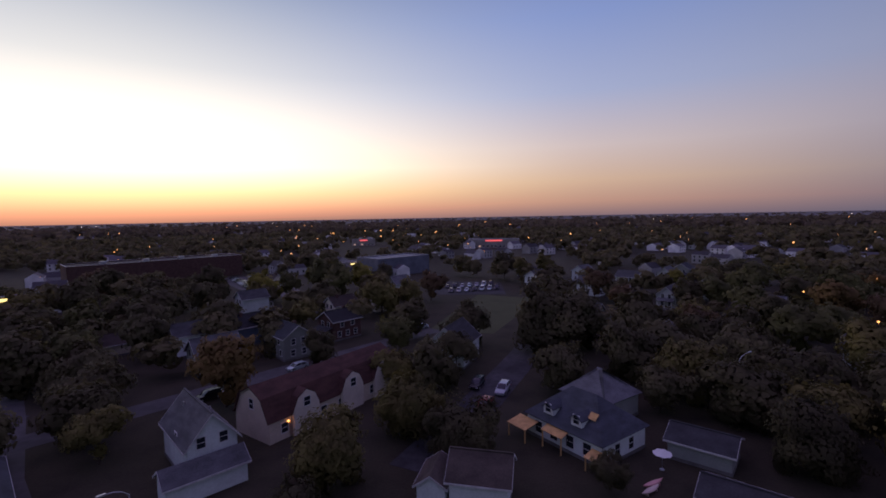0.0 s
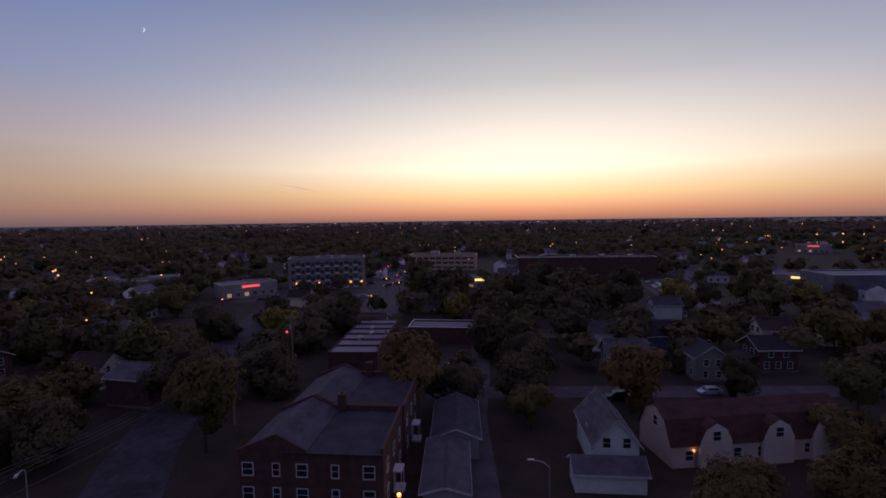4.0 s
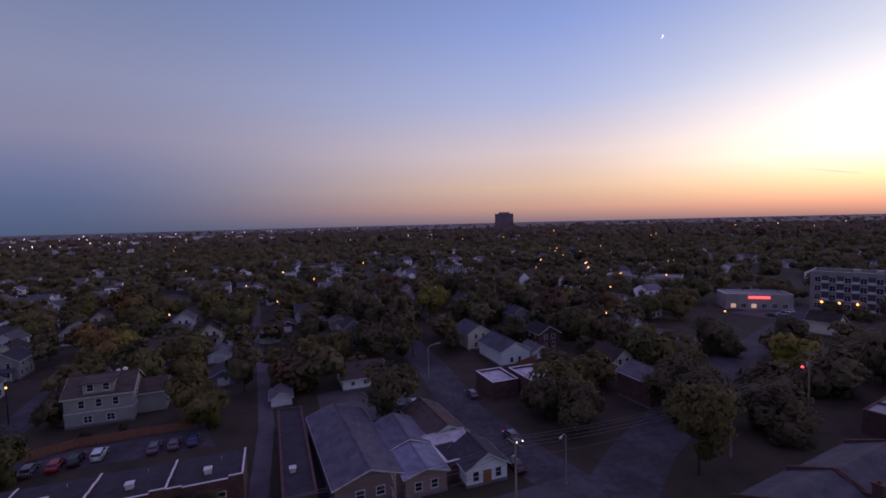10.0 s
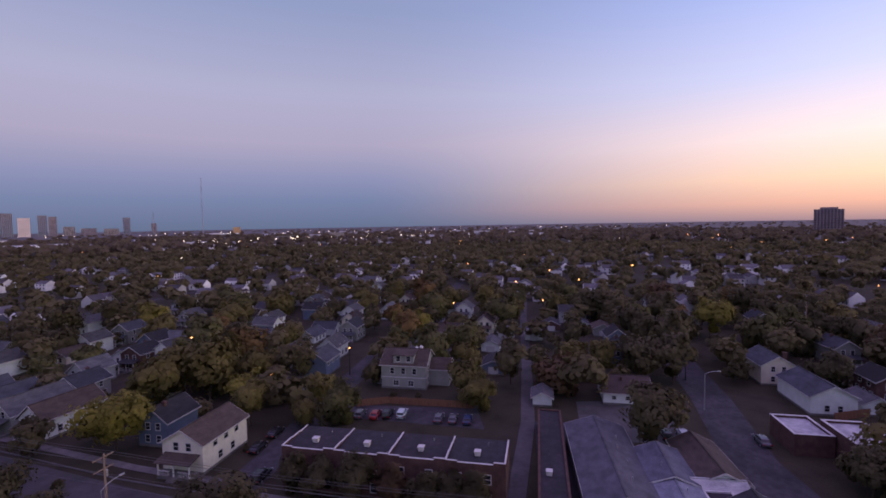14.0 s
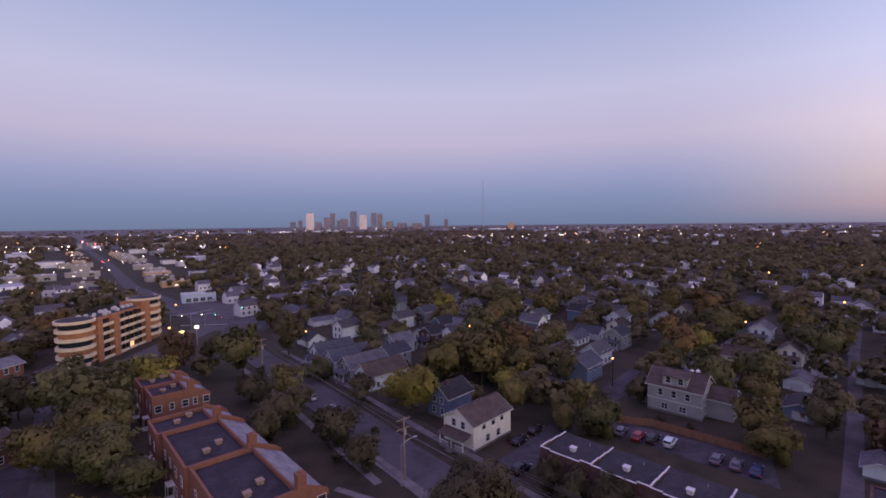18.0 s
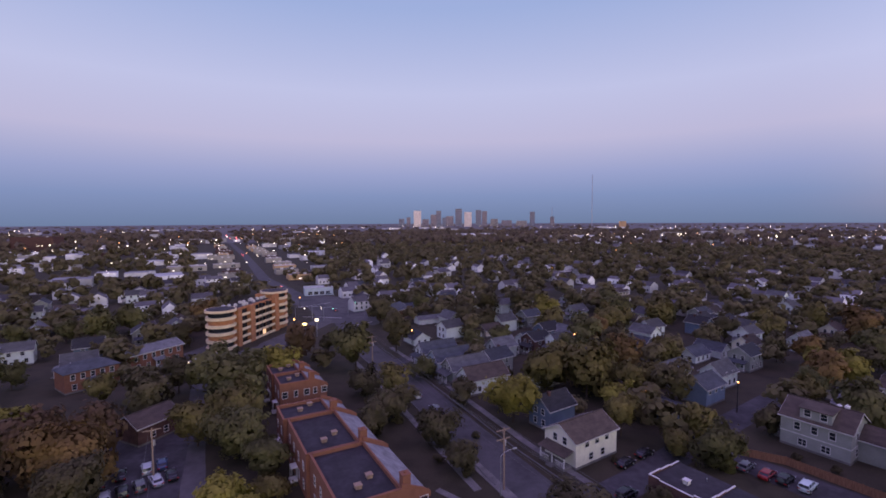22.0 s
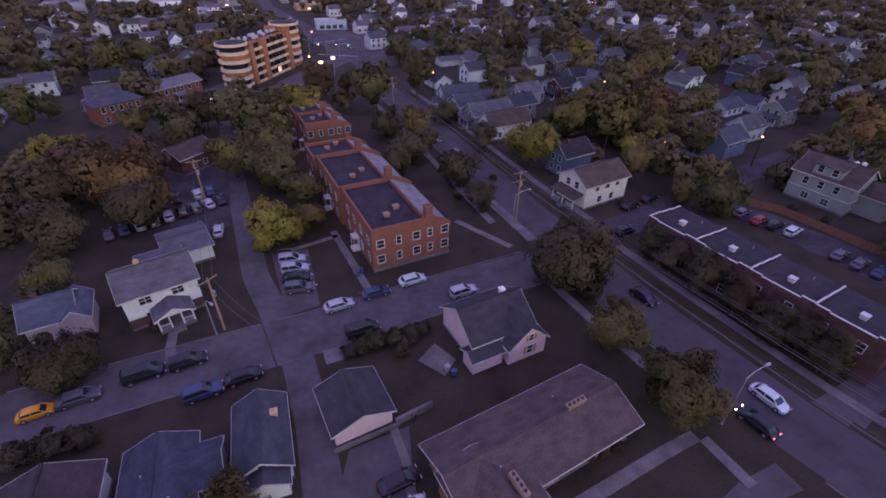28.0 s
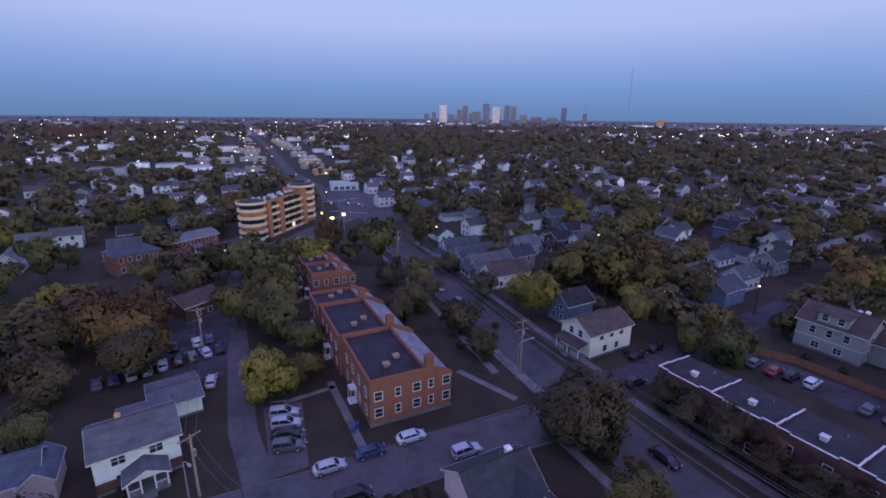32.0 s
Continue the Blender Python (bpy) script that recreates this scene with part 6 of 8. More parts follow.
TREES_SOUTH = ((62, -92, 11, 7, "dark"), (-3, -82, 10, 6.0, "dark"), (-15, -110, 12, 7, "dark"), (26, -164, 12, 8, "dark"), (96, -131, 13, 8, "dark"), (-48, -61, 12, 7.5, "dark"), (-60, -78, 13, 8, "dark"), (-41, -84, 12, 7.5, "dark"), (-46, -48, 9, 5.5, "dark"),
               (-58, -45, 11, 6.5, "olive"), (-38, -67, 9, 4.6, "dark"), (-67, -56, 12, 7.5, "dark"), (59, -64, 11, 6.5, "dark"), (72, -92, 12, 7, "dark"), (80, -106, 12, 7, "dark"), (31, -112, 11, 6.5, "dark"), (68, -128, 13, 8, "dark"), (-26, -78, 10, 5.5, "dark"), (20, -100, 9, 4.5, "dark"),
               (-4, -60, 9, 6, "dark"), (4, -84, 9, 5, "olive"), (54, -80, 10, 6.5, "dark"), (49, -121, 14, 8, "dark"), (60, -112, 12, 7, "dark"), (73, -141, 16, 10, "dark"), (87, -114, 12, 7.5, "dark"), (139, -145, 14, 8, "dark"), (7, -148, 15, 8, "olive"),
               (-2, -156, 13, 7, "olive"), (-1, -120, 11, 6, "dark"), (-32, -106, 16, 9, "dark"), (-38, -101, 15, 9, "dark"), (-52, -86, 13, 9, "dark"), (-62, -66, 12, 8, "dark"), (-46, -72, 11, 7, "olive"), (-44, -128, 14, 9, "dark"), (-58, -108, 14, 9, "dark"),
               (-70, -90, 13, 8.5, "dark"), (-20, -48, 5, 2.5, "dark"), (-54, -54, 10, 6, "olive"), (48, -70, 10, 6, "dark"))
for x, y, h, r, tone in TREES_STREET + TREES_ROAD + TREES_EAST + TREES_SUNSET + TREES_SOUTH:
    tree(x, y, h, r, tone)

# ---------------------------------------------------------------- parked cars
SILVER, WHITEC, BLACKC, GREYC, REDC, BLUEC, YEL = (0.38, 0.4, 0.43), (0.53, 0.62, 0.62), (0.02, 0.02, 0.022), (0.1, 0.1, 0.11), (0.25, 0.03, 0.03), (0.04, 0.06, 0.12), (0.65, 0.3, 0.02)
for x, y, rot, kind, c, words in ((-4.4, 60.3, 26, "sedan", WHITEC, "white saloon car parked at the kerb"), (-10.1, 56.9, 26, "sedan", BLUEC, "dark blue saloon car parked at the kerb"), (-15.4, 53.8, 26, "sedan", SILVER, "silver saloon car parked at the kerb"),
                                  (-25.7, 65.9, 12, "suv", SILVER, "silver car in a parking bay"), (-24.5, 63.2, 12, "suv", SILVER, "silver car in a parking bay"), (-23.6, 60.6, 12, "sedan", BLACKC, "black car in a parking bay"), (-22.5, 58.0, 12, "suv", GREYC, "grey car in a parking bay"),
                                  (-11, 48.4, 26, "van", BLACKC, "black van at the kerb"), (-33.4, 42.4, 28, "suv", BLACKC, "dark car at the kerb"), (-38.1, 40.2, 28, "van", BLACKC, "dark van at the kerb"), (-29.3, 37.4, 28, "suv", BLUEC, "dark blue car at the kerb"),
                                  (-25.2, 39.9, 28, "sedan", BLACKC, "black car at the kerb"), (-47.8, 34.4, 28, "sedan", YEL, "yellow saloon car at the kerb"), (-44.1, 36.5, 28, "sedan", GREYC, "grey car at the kerb"), (41.4, 36.7, -62, "sedan", WHITEC, "white saloon car on the main road"),
                                  (32.8, 56.3, -62, "sedan", BLACKC, "black car on the main road"), (4, 57.3, 26, "suv", SILVER, "silver car beside the pink house"), (-3.2, 23.0, 28, "sedan", WHITEC, "white saloon car in the yard"), (-4.2, 26, 28, "sedan", BLACKC, "black car in the yard")):
    build_car(kind, c, pose(x, y, 0.03, 0, 0, rot) @ Matrix.Scale(0.84 if c == YEL else 1.0, 4), words)


# ---------------------------------------------------------------- the neighbourhood
def seg_dist(px, py, pts):
    best = 1e9
    for (ax, ay), (bx, by) in zip(pts, pts[1:]):
        vx, vy = bx - ax, by - ay
        f = max(0.0, min(1.0, ((px - ax) * vx + (py - ay) * vy) / (vx * vx + vy * vy + 1e-9)))
        best = min(best, math.hypot(px - ax - f * vx, py - ay - f * vy))
    return best


ROADS = [(MAIN, 4.8), (CROSS_W, 4.5), (CROSS_E, 4.0), (SECOND, 4.5), (WEST, 5.0), (ALLEY_E, 2.2), (ALLEY_W, 2.2), (ALLEY_S, 2.4), (SOUTH, 3.2), (SOUTH_W, 3.6)]
U, N = Vector((math.cos(radians(30)), math.sin(radians(30)))), Vector((-math.sin(radians(30)), math.cos(radians(30))))
for b in (140, 228):
    pts = tuple((U.x * a + N.x * b, U.y * a + N.y * b) for a in (72, 200, 420))
    ribbon("road_row", pts, 6.4, 0.0, 0.02, ASPHALT, "asphalt street between rows of houses", "road")
    ROADS.append((pts, 4.0))
for b in (-125,):
    pts = tuple((U.x * a + N.x * b, U.y * a + N.y * b) for a in (110, 220, 400))
    ribbon("road_row_south", pts, 7.5, 0.0, 0.02, WORN_ASPHALT, "asphalt street between rows of houses", "road")
    ROADS.append((pts, 4.0))
TAKEN = []
for ob in list(scene.objects):
    if ob.parent is None and ob.type == "EMPTY" and ob.get("category") not in ("car", "tree"):
        r = max((max(abs(c) for v in k.bound_box for c in v[:2]) for k in ob.children if k.name.startswith("wall")), default=3.0)
        TAKEN.append((ob.location.x, ob.location.y, r * 0.95 + 1.0))
LOTS = [(84, -62, 10), (76, -70, 12), (72, -84, 10), (92, -58, 7), (165, -130, 20), (200, -165, 22), (140, -135, 14), (205, -110, 14), (150, -110, 10), (121, 6, 11), (128, 11, 9), (140, 14, 8), (-14, -68, 11), (-22, -52, 8), (-95, 126, 12), (-80, 140, 8), (-98, 106, 14), (-52, 190, 18), (-70, 200, 22), (-80, 170, 8), (-22, 60, 8), (-60, 98, 22), (72, 76, 15), (-6, 26, 6), (73, 38, 16), (100, 37, 12), (-24, -142, 26), (-30, -200, 26), (10, 30, 18), (-5, 80, 22), (-60, 250, 40), (165, -60, 24), (-70, 158, 13), (-56, 172, 12), (-28, 184, 20), (-14, 196, 14), (-44, 205, 16)]


def free(x, y, r, trees=False):
    for pts, w in ROADS:
        if seg_dist(x, y, pts) < w + r:
            return False
    for tx, ty, tr in TAKEN:
        if (tx - x) ** 2 + (ty - y) ** 2 < (tr + r) ** 2:
            return False
    for tx, ty, tr in LOTS:
        if (tx - x) ** 2 + (ty - y) ** 2 < (tr + r * 0.5) ** 2:
            return False
    return True


def in_view(x, y):
    """Only the sector that is ever looked at; the rest lies behind the camera throughout."""
    yaw = math.degrees(math.atan2(-x, y))
    return not (52 < yaw < 122)


def glazed_mesh(w, h):
    """Frame and pane in one mesh, for houses that stay far off."""
    def make():
        me = frame_mesh(w, h).copy()
        bm = bmesh.new()
        bm.from_mesh(me)
        n = len(bm.faces)
        bm_box(bm, -w / 2, w / 2, -0.02, 0.02, 0.0, h)
        bm.faces.ensure_lookup_table()
        for f in bm.faces[n:]:
            f.material_index = 1
        bm.to_mesh(me)
        bm.free()
        me.materials.append(GLASS)
        return me
    return cached(("glazed", w, h), make)


TEMPLATES = []
specs = ((9, 6.6, 5.2, 2.3, W_WHITE, GREY), (8.6, 6.4, 4.6, 2.4, W_CREAM, BROWN), (9.4, 6.8, 2.9, 2.2, W_WHITE, SLATE), (9, 6.8, 5.3, 2.3, W_GREY, SLATE), (10, 7, 2.9, 1.9, W_TAN, BROWN),
         (8.4, 6.6, 5.2, 2.5, W_BLUE, CHAR), (9, 6.2, 4.4, 2.7, W_WHITE, PALE), (8.6, 7.2, 5.2, 2.1, (0.27, 0.1, 0.06), CHAR))
for i, (w, d, h, rise, wall, roof) in enumerate(specs):
    two = h > 4
    wins = row("s", 3, w - 1, 1.0, 1.0, 1.35) + row("w", 2, d - 1.5, 1.0, 0.95, 1.35) + row("e", 2, d - 1.5, 1.0, 0.95, 1.35)
    if two:
        wins += row("s", 2, w - 2, 3.5, 1.0, 1.3) + row("w", 2, d - 2, 3.5, 0.95, 1.3) + row("e", 2, d - 2, 3.5, 0.95, 1.3)
    t = house("house", 0, 0, 0, w, d, h, rise, wall, roof, "detached house with a shingle gable roof and white-trimmed windows", (), (), ((w * 0.2, 0.5, 0.6, 0.8, RED_BRICK),) if i % 2 else (),
              porch=("w", 0, d * 0.75, 2.0, 2.6) if i % 3 != 2 else None, group="neighbourhood houses", wall_mat=RED_BRICK if i == 7 else None)
    for sd, al, z, ww, wh, *_ in wins:
        part("window", glazed_mesh(ww, wh), None, t, at=side_pose(sd, al, z, w, d))
    TEMPLATES.append(t)
NAMES = {0: "white", 1: "cream", 2: "low white", 3: "grey", 4: "low tan", 5: "blue-grey", 6: "white", 7: "red brick"}
ROOFS = {0: "grey", 1: "brown", 2: "slate", 3: "slate", 4: "brown", 5: "charcoal", 6: "pale grey", 7: "charcoal"}
rnd = random.Random(5)
used = set()
PLACED = []
WOODED = ((-36, 152, 13), (-60, 150, 12), (-74, 136, 14), (-95, 124, 16), (-100, 105, 14), (-70, 205, 26), (-50, 190, 14), (84, -14, 13), (92, -40, 24), (62, -95, 20), (140, -55, 16), (-50, -65, 24), (-20, -108, 14), (-22, -70, 16), (60, -60, 16), (130, 40, 12), (-70, 90, 24), (110, -62, 16))
# houses whose walls and roofs stand out among the trees: kind and turn
SEEN = {(89, 174): (0, 120), (44, 176): (2, 30), (59, 177): (6, 120), (78, 221): (6, 30), (37, 177): (6, 30), (52, 184): (0, 120), (96, 183): (0, 30), (132, 207): (3, 30), (133, 191): (7, 30),
        (127, 169): (0, 30), (107, 143): (3, 30), (105, 157): (2, 120), (186, 219): (0, 30), (70, 295): (0, 120), (86, 254): (6, 30), (15, 248): (0, 30), (115, 113): (4, 120), (95, 152): (2, 30),
        (76, 210): (6, 120), (31, 193): (4, 30), (22, 184): (3, 30), (15, 210): (6, 120), (198, 290): (0, 30), (181, 313): (3, 120), (130, 289): (4, 30), (119, 187): (5, 120), (126, 110): (1, 120),
        (163, 133): (0, 30), (146, 109): (1, 30), (167, 97): (7, 30), (182, 91): (0, 120), (179, 122): (3, 30), (-137, 164): (0, 30), (-189, 235): (0, 30), (-198, 228): (1, 30), (-172, 228): (6, 120),
        (-145, 210): (0, 30), (-170, 286): (0, 30), (-102, 199): (0, 120), (-110, 189): (3, 120), (-143, 157): (6, 30), (-116, 168): (5, 30)}
cands = list(SEEN) + [(-105, 209), (-112, 199), (-201, 257), (-186, 254), (-156, 228), (-157, 198), (-113, 168), (-187, 320), (17, 262), (0, 328), (27, 238), (38, 199), (42, 181), (52, 181), (58, 248), (70, 297), (-15, 201), (-5, 200), (90, 180), (129, 204), (137, 198),
         (134, 181), (124, 176), (105, 163), (109, 153), (172, 215), (206, 252), (180, 215), (144, 179), (-44, 335), (32, 106), (44, 167), (52, 164), (87, 171), (125, 195), (133, 181), (103, 151), (104, 139), (118, 157), (176, 116), (187, 95), (163, 73), (153, 113), (120, 88), (128, 100), (227, 47), (243, 32),
         (189, -9), (178, 4), (91, 181), (113, 190), (41, -122), (52, -116), (36, -99), (18, -125), (68, -110), (-106, 125), (-96, 118), (-112, 168), (-6, 196), (-10, 232), (10, 226), (142, 86), (166, 145), (141, 212), (25, 145)]
PREFERRED = set(cands)
for b in [52 + s for s in (-15, 15)] + [140 + s for s in (-15, 15)] + [228 + s for s in (-15, 15)] + [-38 + s for s in (-15, 15)] + [-125 + s for s in (-15, 15)] + [96, 184, -80, 300, 272, 330, -170, -215]:
    a = -330.0
    while a < 330:
        a += rnd.uniform(12.5, 17)
        x, y = U.x * a + N.x * (b + rnd.uniform(-2.5, 2.5)), U.y * a + N.y * (b + rnd.uniform(-2.5, 2.5))
        cands.append((x, y))
thin = random.Random(8)
for x, y in cands:
    skip = thin.random() < (0.5 if y < 12 else 0.12)
    if skip and (x, y) not in PREFERRED:
        continue
    dist = math.hypot(x, y)
    if any((wx - x) ** 2 + (wy - y) ** 2 < wr ** 2 for wx, wy, wr in WOODED):
        continue
    if not 62 < dist < (350 if (x, y) in PREFERRED else 245) or not in_view(x, y) or not free(x, y, 4.6 if (x, y) in PREFERRED else 6.4):
        continue
    if any((px - x) ** 2 + (py - y) ** 2 < (7.8 if (x, y) in PREFERRED else 14.5) ** 2 for px, py in PLACED):
        continue
    k = rnd.choices(range(8), (5, 3, 4, 3, 3, 2, 4, 2))[0]
    if (x, y) == (32, 106):
        k = 5
    rot = (30 if y > -30 else 40) + rnd.choice((0, 0, 90, 180)) + rnd.uniform(-3, 3)
    if (x, y) in SEEN:
        k, rot = SEEN[(x, y)]
    m = pose(x, y, 0, 0, 0, rot)
    if k in used:
        h = copy_thing(TEMPLATES[k], m)
    else:
        h = TEMPLATES[k]
        h.matrix_basis = m
        used.add(k)
    h["label"] = NAMES[k] + " detached house with a " + ROOFS[k] + " shingle gable roof"
    tint, shade = rnd.uniform(0.75, 1.15), rnd.uniform(0.6, 1.1)
    for c in h.children:
        if c.name.startswith("roof"):
            c.color = (*[v * shade for v in c.color[:3]], 1)
        elif c.name.startswith("wall"):
            c.color = (*[v * tint for v in c.color[:3]], 1)
    PLACED.append((x, y))
TAKEN += [(x, y, 5.2) for x, y in PLACED]
LOTS += [(x * (1 - 9 / math.hypot(x, y)), y * (1 - 9 / math.hypot(x, y)), 4.0) for x, y in PLACED if (x, y) in SEEN]
# open ground in front of the southern shops, lots and halls: x, y, half width, depth
OPENINGS = ((219, -98, 16, 70), (192, -160, 15, 80), (-100, -455, 34, 170), (34, -540, 26, 200), (25, -285, 16, 70), (66, -252, 24, 60), (-2, -282, 24, 60), (-78, -300, 40, 60), (-215, -320, 34, 90), (-104, -215, 24, 40), (190, -290, 40, 100), (230, -250, 30, 80), (-38, -190, 22, 50))


def opened(x, y):
    for ox, oy, half, depth in OPENINGS:
        r = math.hypot(ox, oy)
        u, v = ox / r, oy / r
        a = r - (x * u + y * v)
        if -12 < a < depth and abs(x * v - y * u) < half:
            return True
    return False


# trees between the houses
count = 0
for k in range(9000):
    if count > 195:
        break
    a, r = rnd.uniform(0, 6.2832), math.sqrt(rnd.uniform(62 ** 2, 250 ** 2))
    x, y = r * math.cos(a), r * math.sin(a)
    rad = rnd.uniform(4.2, 8.2)
    if not in_view(x, y) or opened(x, y) or not free(x, y, rad * 0.3) or any((tx - x) ** 2 + (ty - y) ** 2 < (0.56 * (tr + rad)) ** 2 for tx, ty, tr in TREE_SPOTS):
        continue
    tree(x, y, rad * rnd.uniform(1.65, 2.0) + 1.5, rad, rnd.choices(("green", "dark", "olive", "yellow", "orange", "russet"), (8, 8, 4, 1, 1, 2))[0], "mid", k)
    count += 1

# ---------------------------------------------------------------- the far city
rng = np.random.default_rng(11)


def sector(n, r0, r1):
    a = np.radians(rng.uniform(-235, 50, n)) + math.pi / 2
    r = np.sqrt(rng.uniform(r0 ** 2, r1 ** 2, n))
    return r * np.cos(a), r * np.sin(a), r


def far_woods(n, r0, r1, quads, size, rad, name, label, skip=None):
    x, y, r = sector(n, r0, r1)
    base = [leaf_cloud(5 + j, quads, size, 9, 0.88, 0.55, 7, 0.2, 0.16) for j in range(6)]
    keep = [i for i in range(n) if skip is None or not skip(x[i], y[i])]
    out = np.empty((len(keep), quads, 4, 3), np.float32)
    way = np.empty((len(keep), quads, 3), np.float32)
    for j, i in enumerate(keep):
        c, s = math.cos(i * 7.3), math.sin(i * 7.3)
        R = rng.uniform(*rad)
        b, u = base[i % 6]
        q = b.copy()
        way[j] = np.stack((c * u[:, 0] - s * u[:, 1], s * u[:, 0] + c * u[:, 1], u[:, 2]), 1)
        q[..., 0], q[..., 1] = c * b[..., 0] - s * b[..., 1], s * b[..., 0] + c * b[..., 1]
        out[j] = q * np.array((R, R, R * 0.85)) + np.array((x[i], y[i], R * rng.uniform(0.8, 1.05)))
    n = len(keep)
    me = mesh_np(name, out.reshape(-1, 3), np.arange(n * quads * 4).reshape(-1, 4), [GARDEN_LEAF if r1 < 900 else HAZED_LEAF])
    soften(me, way)
    return single(name, me, None, label, "woods", kind="stuff")


def strip(x, y):
    """Open commercial land along the main road and beside the highway."""
    yaw = math.degrees(math.atan2(-x, y))
    r = math.hypot(x, y)
    return (seg_dist(x, y, MAIN) < 16) or (11 < yaw < 42 and 430 < r < 1050) or (-46 < yaw < -18 and 980 < r < 1350) or (168 < yaw or yaw < -168) and 500 < r < 760


def far_houses(n, r0, r1, name, label, size=(8, 12), flat=0.0, rule=None, high=(4.5, 8.5), roof=None):
    x, y, r = sector(n, r0, r1)
    verts, faces, idx = [], [], []
    for i in range(n):
        if rule and not rule(x[i], y[i]):
            continue
        w, d, h = rng.uniform(*size) / 2, rng.uniform(*size) / 2 * 0.8, rng.uniform(*high)
        a = radians(30) + rng.integers(0, 2) * math.pi / 2 + rng.uniform(-0.06, 0.06)
        c, s = math.cos(a), math.sin(a)
        rise = 0.0 if rng.random() < flat else rng.uniform(1.8, 3.0)
        eave = h if rise == 0 else h * 0.7
        o = len(verts)
        for px, py, pz in ((-w, -d, 0), (w, -d, 0), (w, d, 0), (-w, d, 0), (-w, -d, eave), (w, -d, eave), (w, d, eave), (-w, d, eave), (-w, 0, eave + rise), (w, 0, eave + rise)):
            verts.append((x[i] + c * px - s * py, y[i] + s * px + c * py, pz))
        for f, m in (((0, 1, 5, 4), 0), ((2, 3, 7, 6), 0), ((1, 2, 6, 5), 0), ((3, 0, 4, 7), 0), ((5, 6, 9, 9), 0), ((7, 4, 8, 8), 0), ((4, 5, 9, 8), 1), ((6, 7, 8, 9), 1)):
            faces.append(tuple(o + v for v in f))
            idx.append(m)
        if r[i] < 620:
            for sd in (-1, 1):
                for wx in (-0.5, 0.0, 0.5):
                    for wz in ((1.2, 2.5),) if eave < 4 else ((1.2, 2.5), (3.6, 4.8)):
                        if wz[1] > eave:
                            continue
                        o = len(verts)
                        for px, pz in ((-0.5, wz[0]), (0.5, wz[0]), (0.5, wz[1]), (-0.5, wz[1])):
                            qx, qy = wx * w * 1.3 + px, sd * (d + 0.05)
                            verts.append((x[i] + c * qx - s * qy, y[i] + s * qx + c * qy, pz))
                        faces.append((o, o + 1, o + 2, o + 3))
                        idx.append(2)
    bm_faces = [tuple(dict.fromkeys(f)) for f in faces]
    me = bpy.data.meshes.new(name)
    me.from_pydata(verts, [], bm_faces)
    for m in (FAR_WALL, roof or FAR_ROOF, GLASS):
        me.materials.append(m)
    me.polygons.foreach_set("material_index", np.array(idx, np.int32))
    return single(name, me, None, label, "houses", kind="stuff")


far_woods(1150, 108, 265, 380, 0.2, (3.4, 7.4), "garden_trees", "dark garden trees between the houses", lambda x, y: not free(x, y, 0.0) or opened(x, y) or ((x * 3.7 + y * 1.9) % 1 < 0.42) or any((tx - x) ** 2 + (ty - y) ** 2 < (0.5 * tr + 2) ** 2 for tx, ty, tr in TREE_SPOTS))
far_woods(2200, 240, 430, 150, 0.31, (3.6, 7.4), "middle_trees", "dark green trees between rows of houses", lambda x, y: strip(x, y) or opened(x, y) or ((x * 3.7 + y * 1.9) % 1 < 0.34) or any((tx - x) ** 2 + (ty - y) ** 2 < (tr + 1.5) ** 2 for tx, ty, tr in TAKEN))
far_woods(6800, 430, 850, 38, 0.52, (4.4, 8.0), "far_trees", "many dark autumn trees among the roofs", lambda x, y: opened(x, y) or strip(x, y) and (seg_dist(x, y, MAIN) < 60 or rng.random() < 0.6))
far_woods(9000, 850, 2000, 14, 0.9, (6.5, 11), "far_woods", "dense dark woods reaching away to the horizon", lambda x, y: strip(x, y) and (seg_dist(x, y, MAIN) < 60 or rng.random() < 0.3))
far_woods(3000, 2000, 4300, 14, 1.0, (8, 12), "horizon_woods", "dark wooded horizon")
# added pale sheet among the far woods, painted to read as haze
canopy = bmesh.new()
rings = [[canopy.verts.new((r * math.cos(2 * math.pi * i / 96), r * math.sin(2 * math.pi * i / 96), z)) for i in range(96)] for r, z in ((1150, 0.4), (1700, 7), (4880, 18))]
for r0, r1 in zip(rings, rings[1:]):
    for i in range(96):
        canopy.faces.new((r0[i], r1[i], r1[(i + 1) % 96], r0[(i + 1) % 96]))
single("far_canopy", canopy, HAZE_SHEET, "pale haze-coloured sheet over the far woodland reaching to the horizon", "woods", kind="structure")
far_houses(1000, 245, 650, "far_houses", "rows of small pale houses among the trees", high=(5.2, 7.8), rule=lambda x, y: not strip(x, y) and (y > 20 or (x * 7.3 + y * 3.1) % 1 < 0.5))
far_houses(520, 650, 1900, "distant_houses", "small pale roofs scattered in the woods", (9, 14), high=(7, 10), rule=lambda x, y: not strip(x, y) and (y > 60 or (x * 7.3 + y * 3.1) % 1 < 0.4))
far_houses(1300, 330, 1400, "distant_shops", "low pale commercial buildings with flat roofs", (10, 34), 1.0, lambda x, y: y > 0 and strip(x, y) and seg_dist(x, y, MAIN) > 52, (3.6, 7), SHOP_ROOF)
far_houses(260, 480, 800, "southern_shops", "low dark-roofed commercial buildings", (12, 30), 1.0, lambda x, y: y < 0 and strip(x, y), (4, 6))
far_houses(170, 1200, 2600, "distant_halls", "long pale halls far off towards the skyline", (24, 80), 1.0, lambda x, y: y > 600 and x < 1500, (9, 16), SHOP_ROOF)


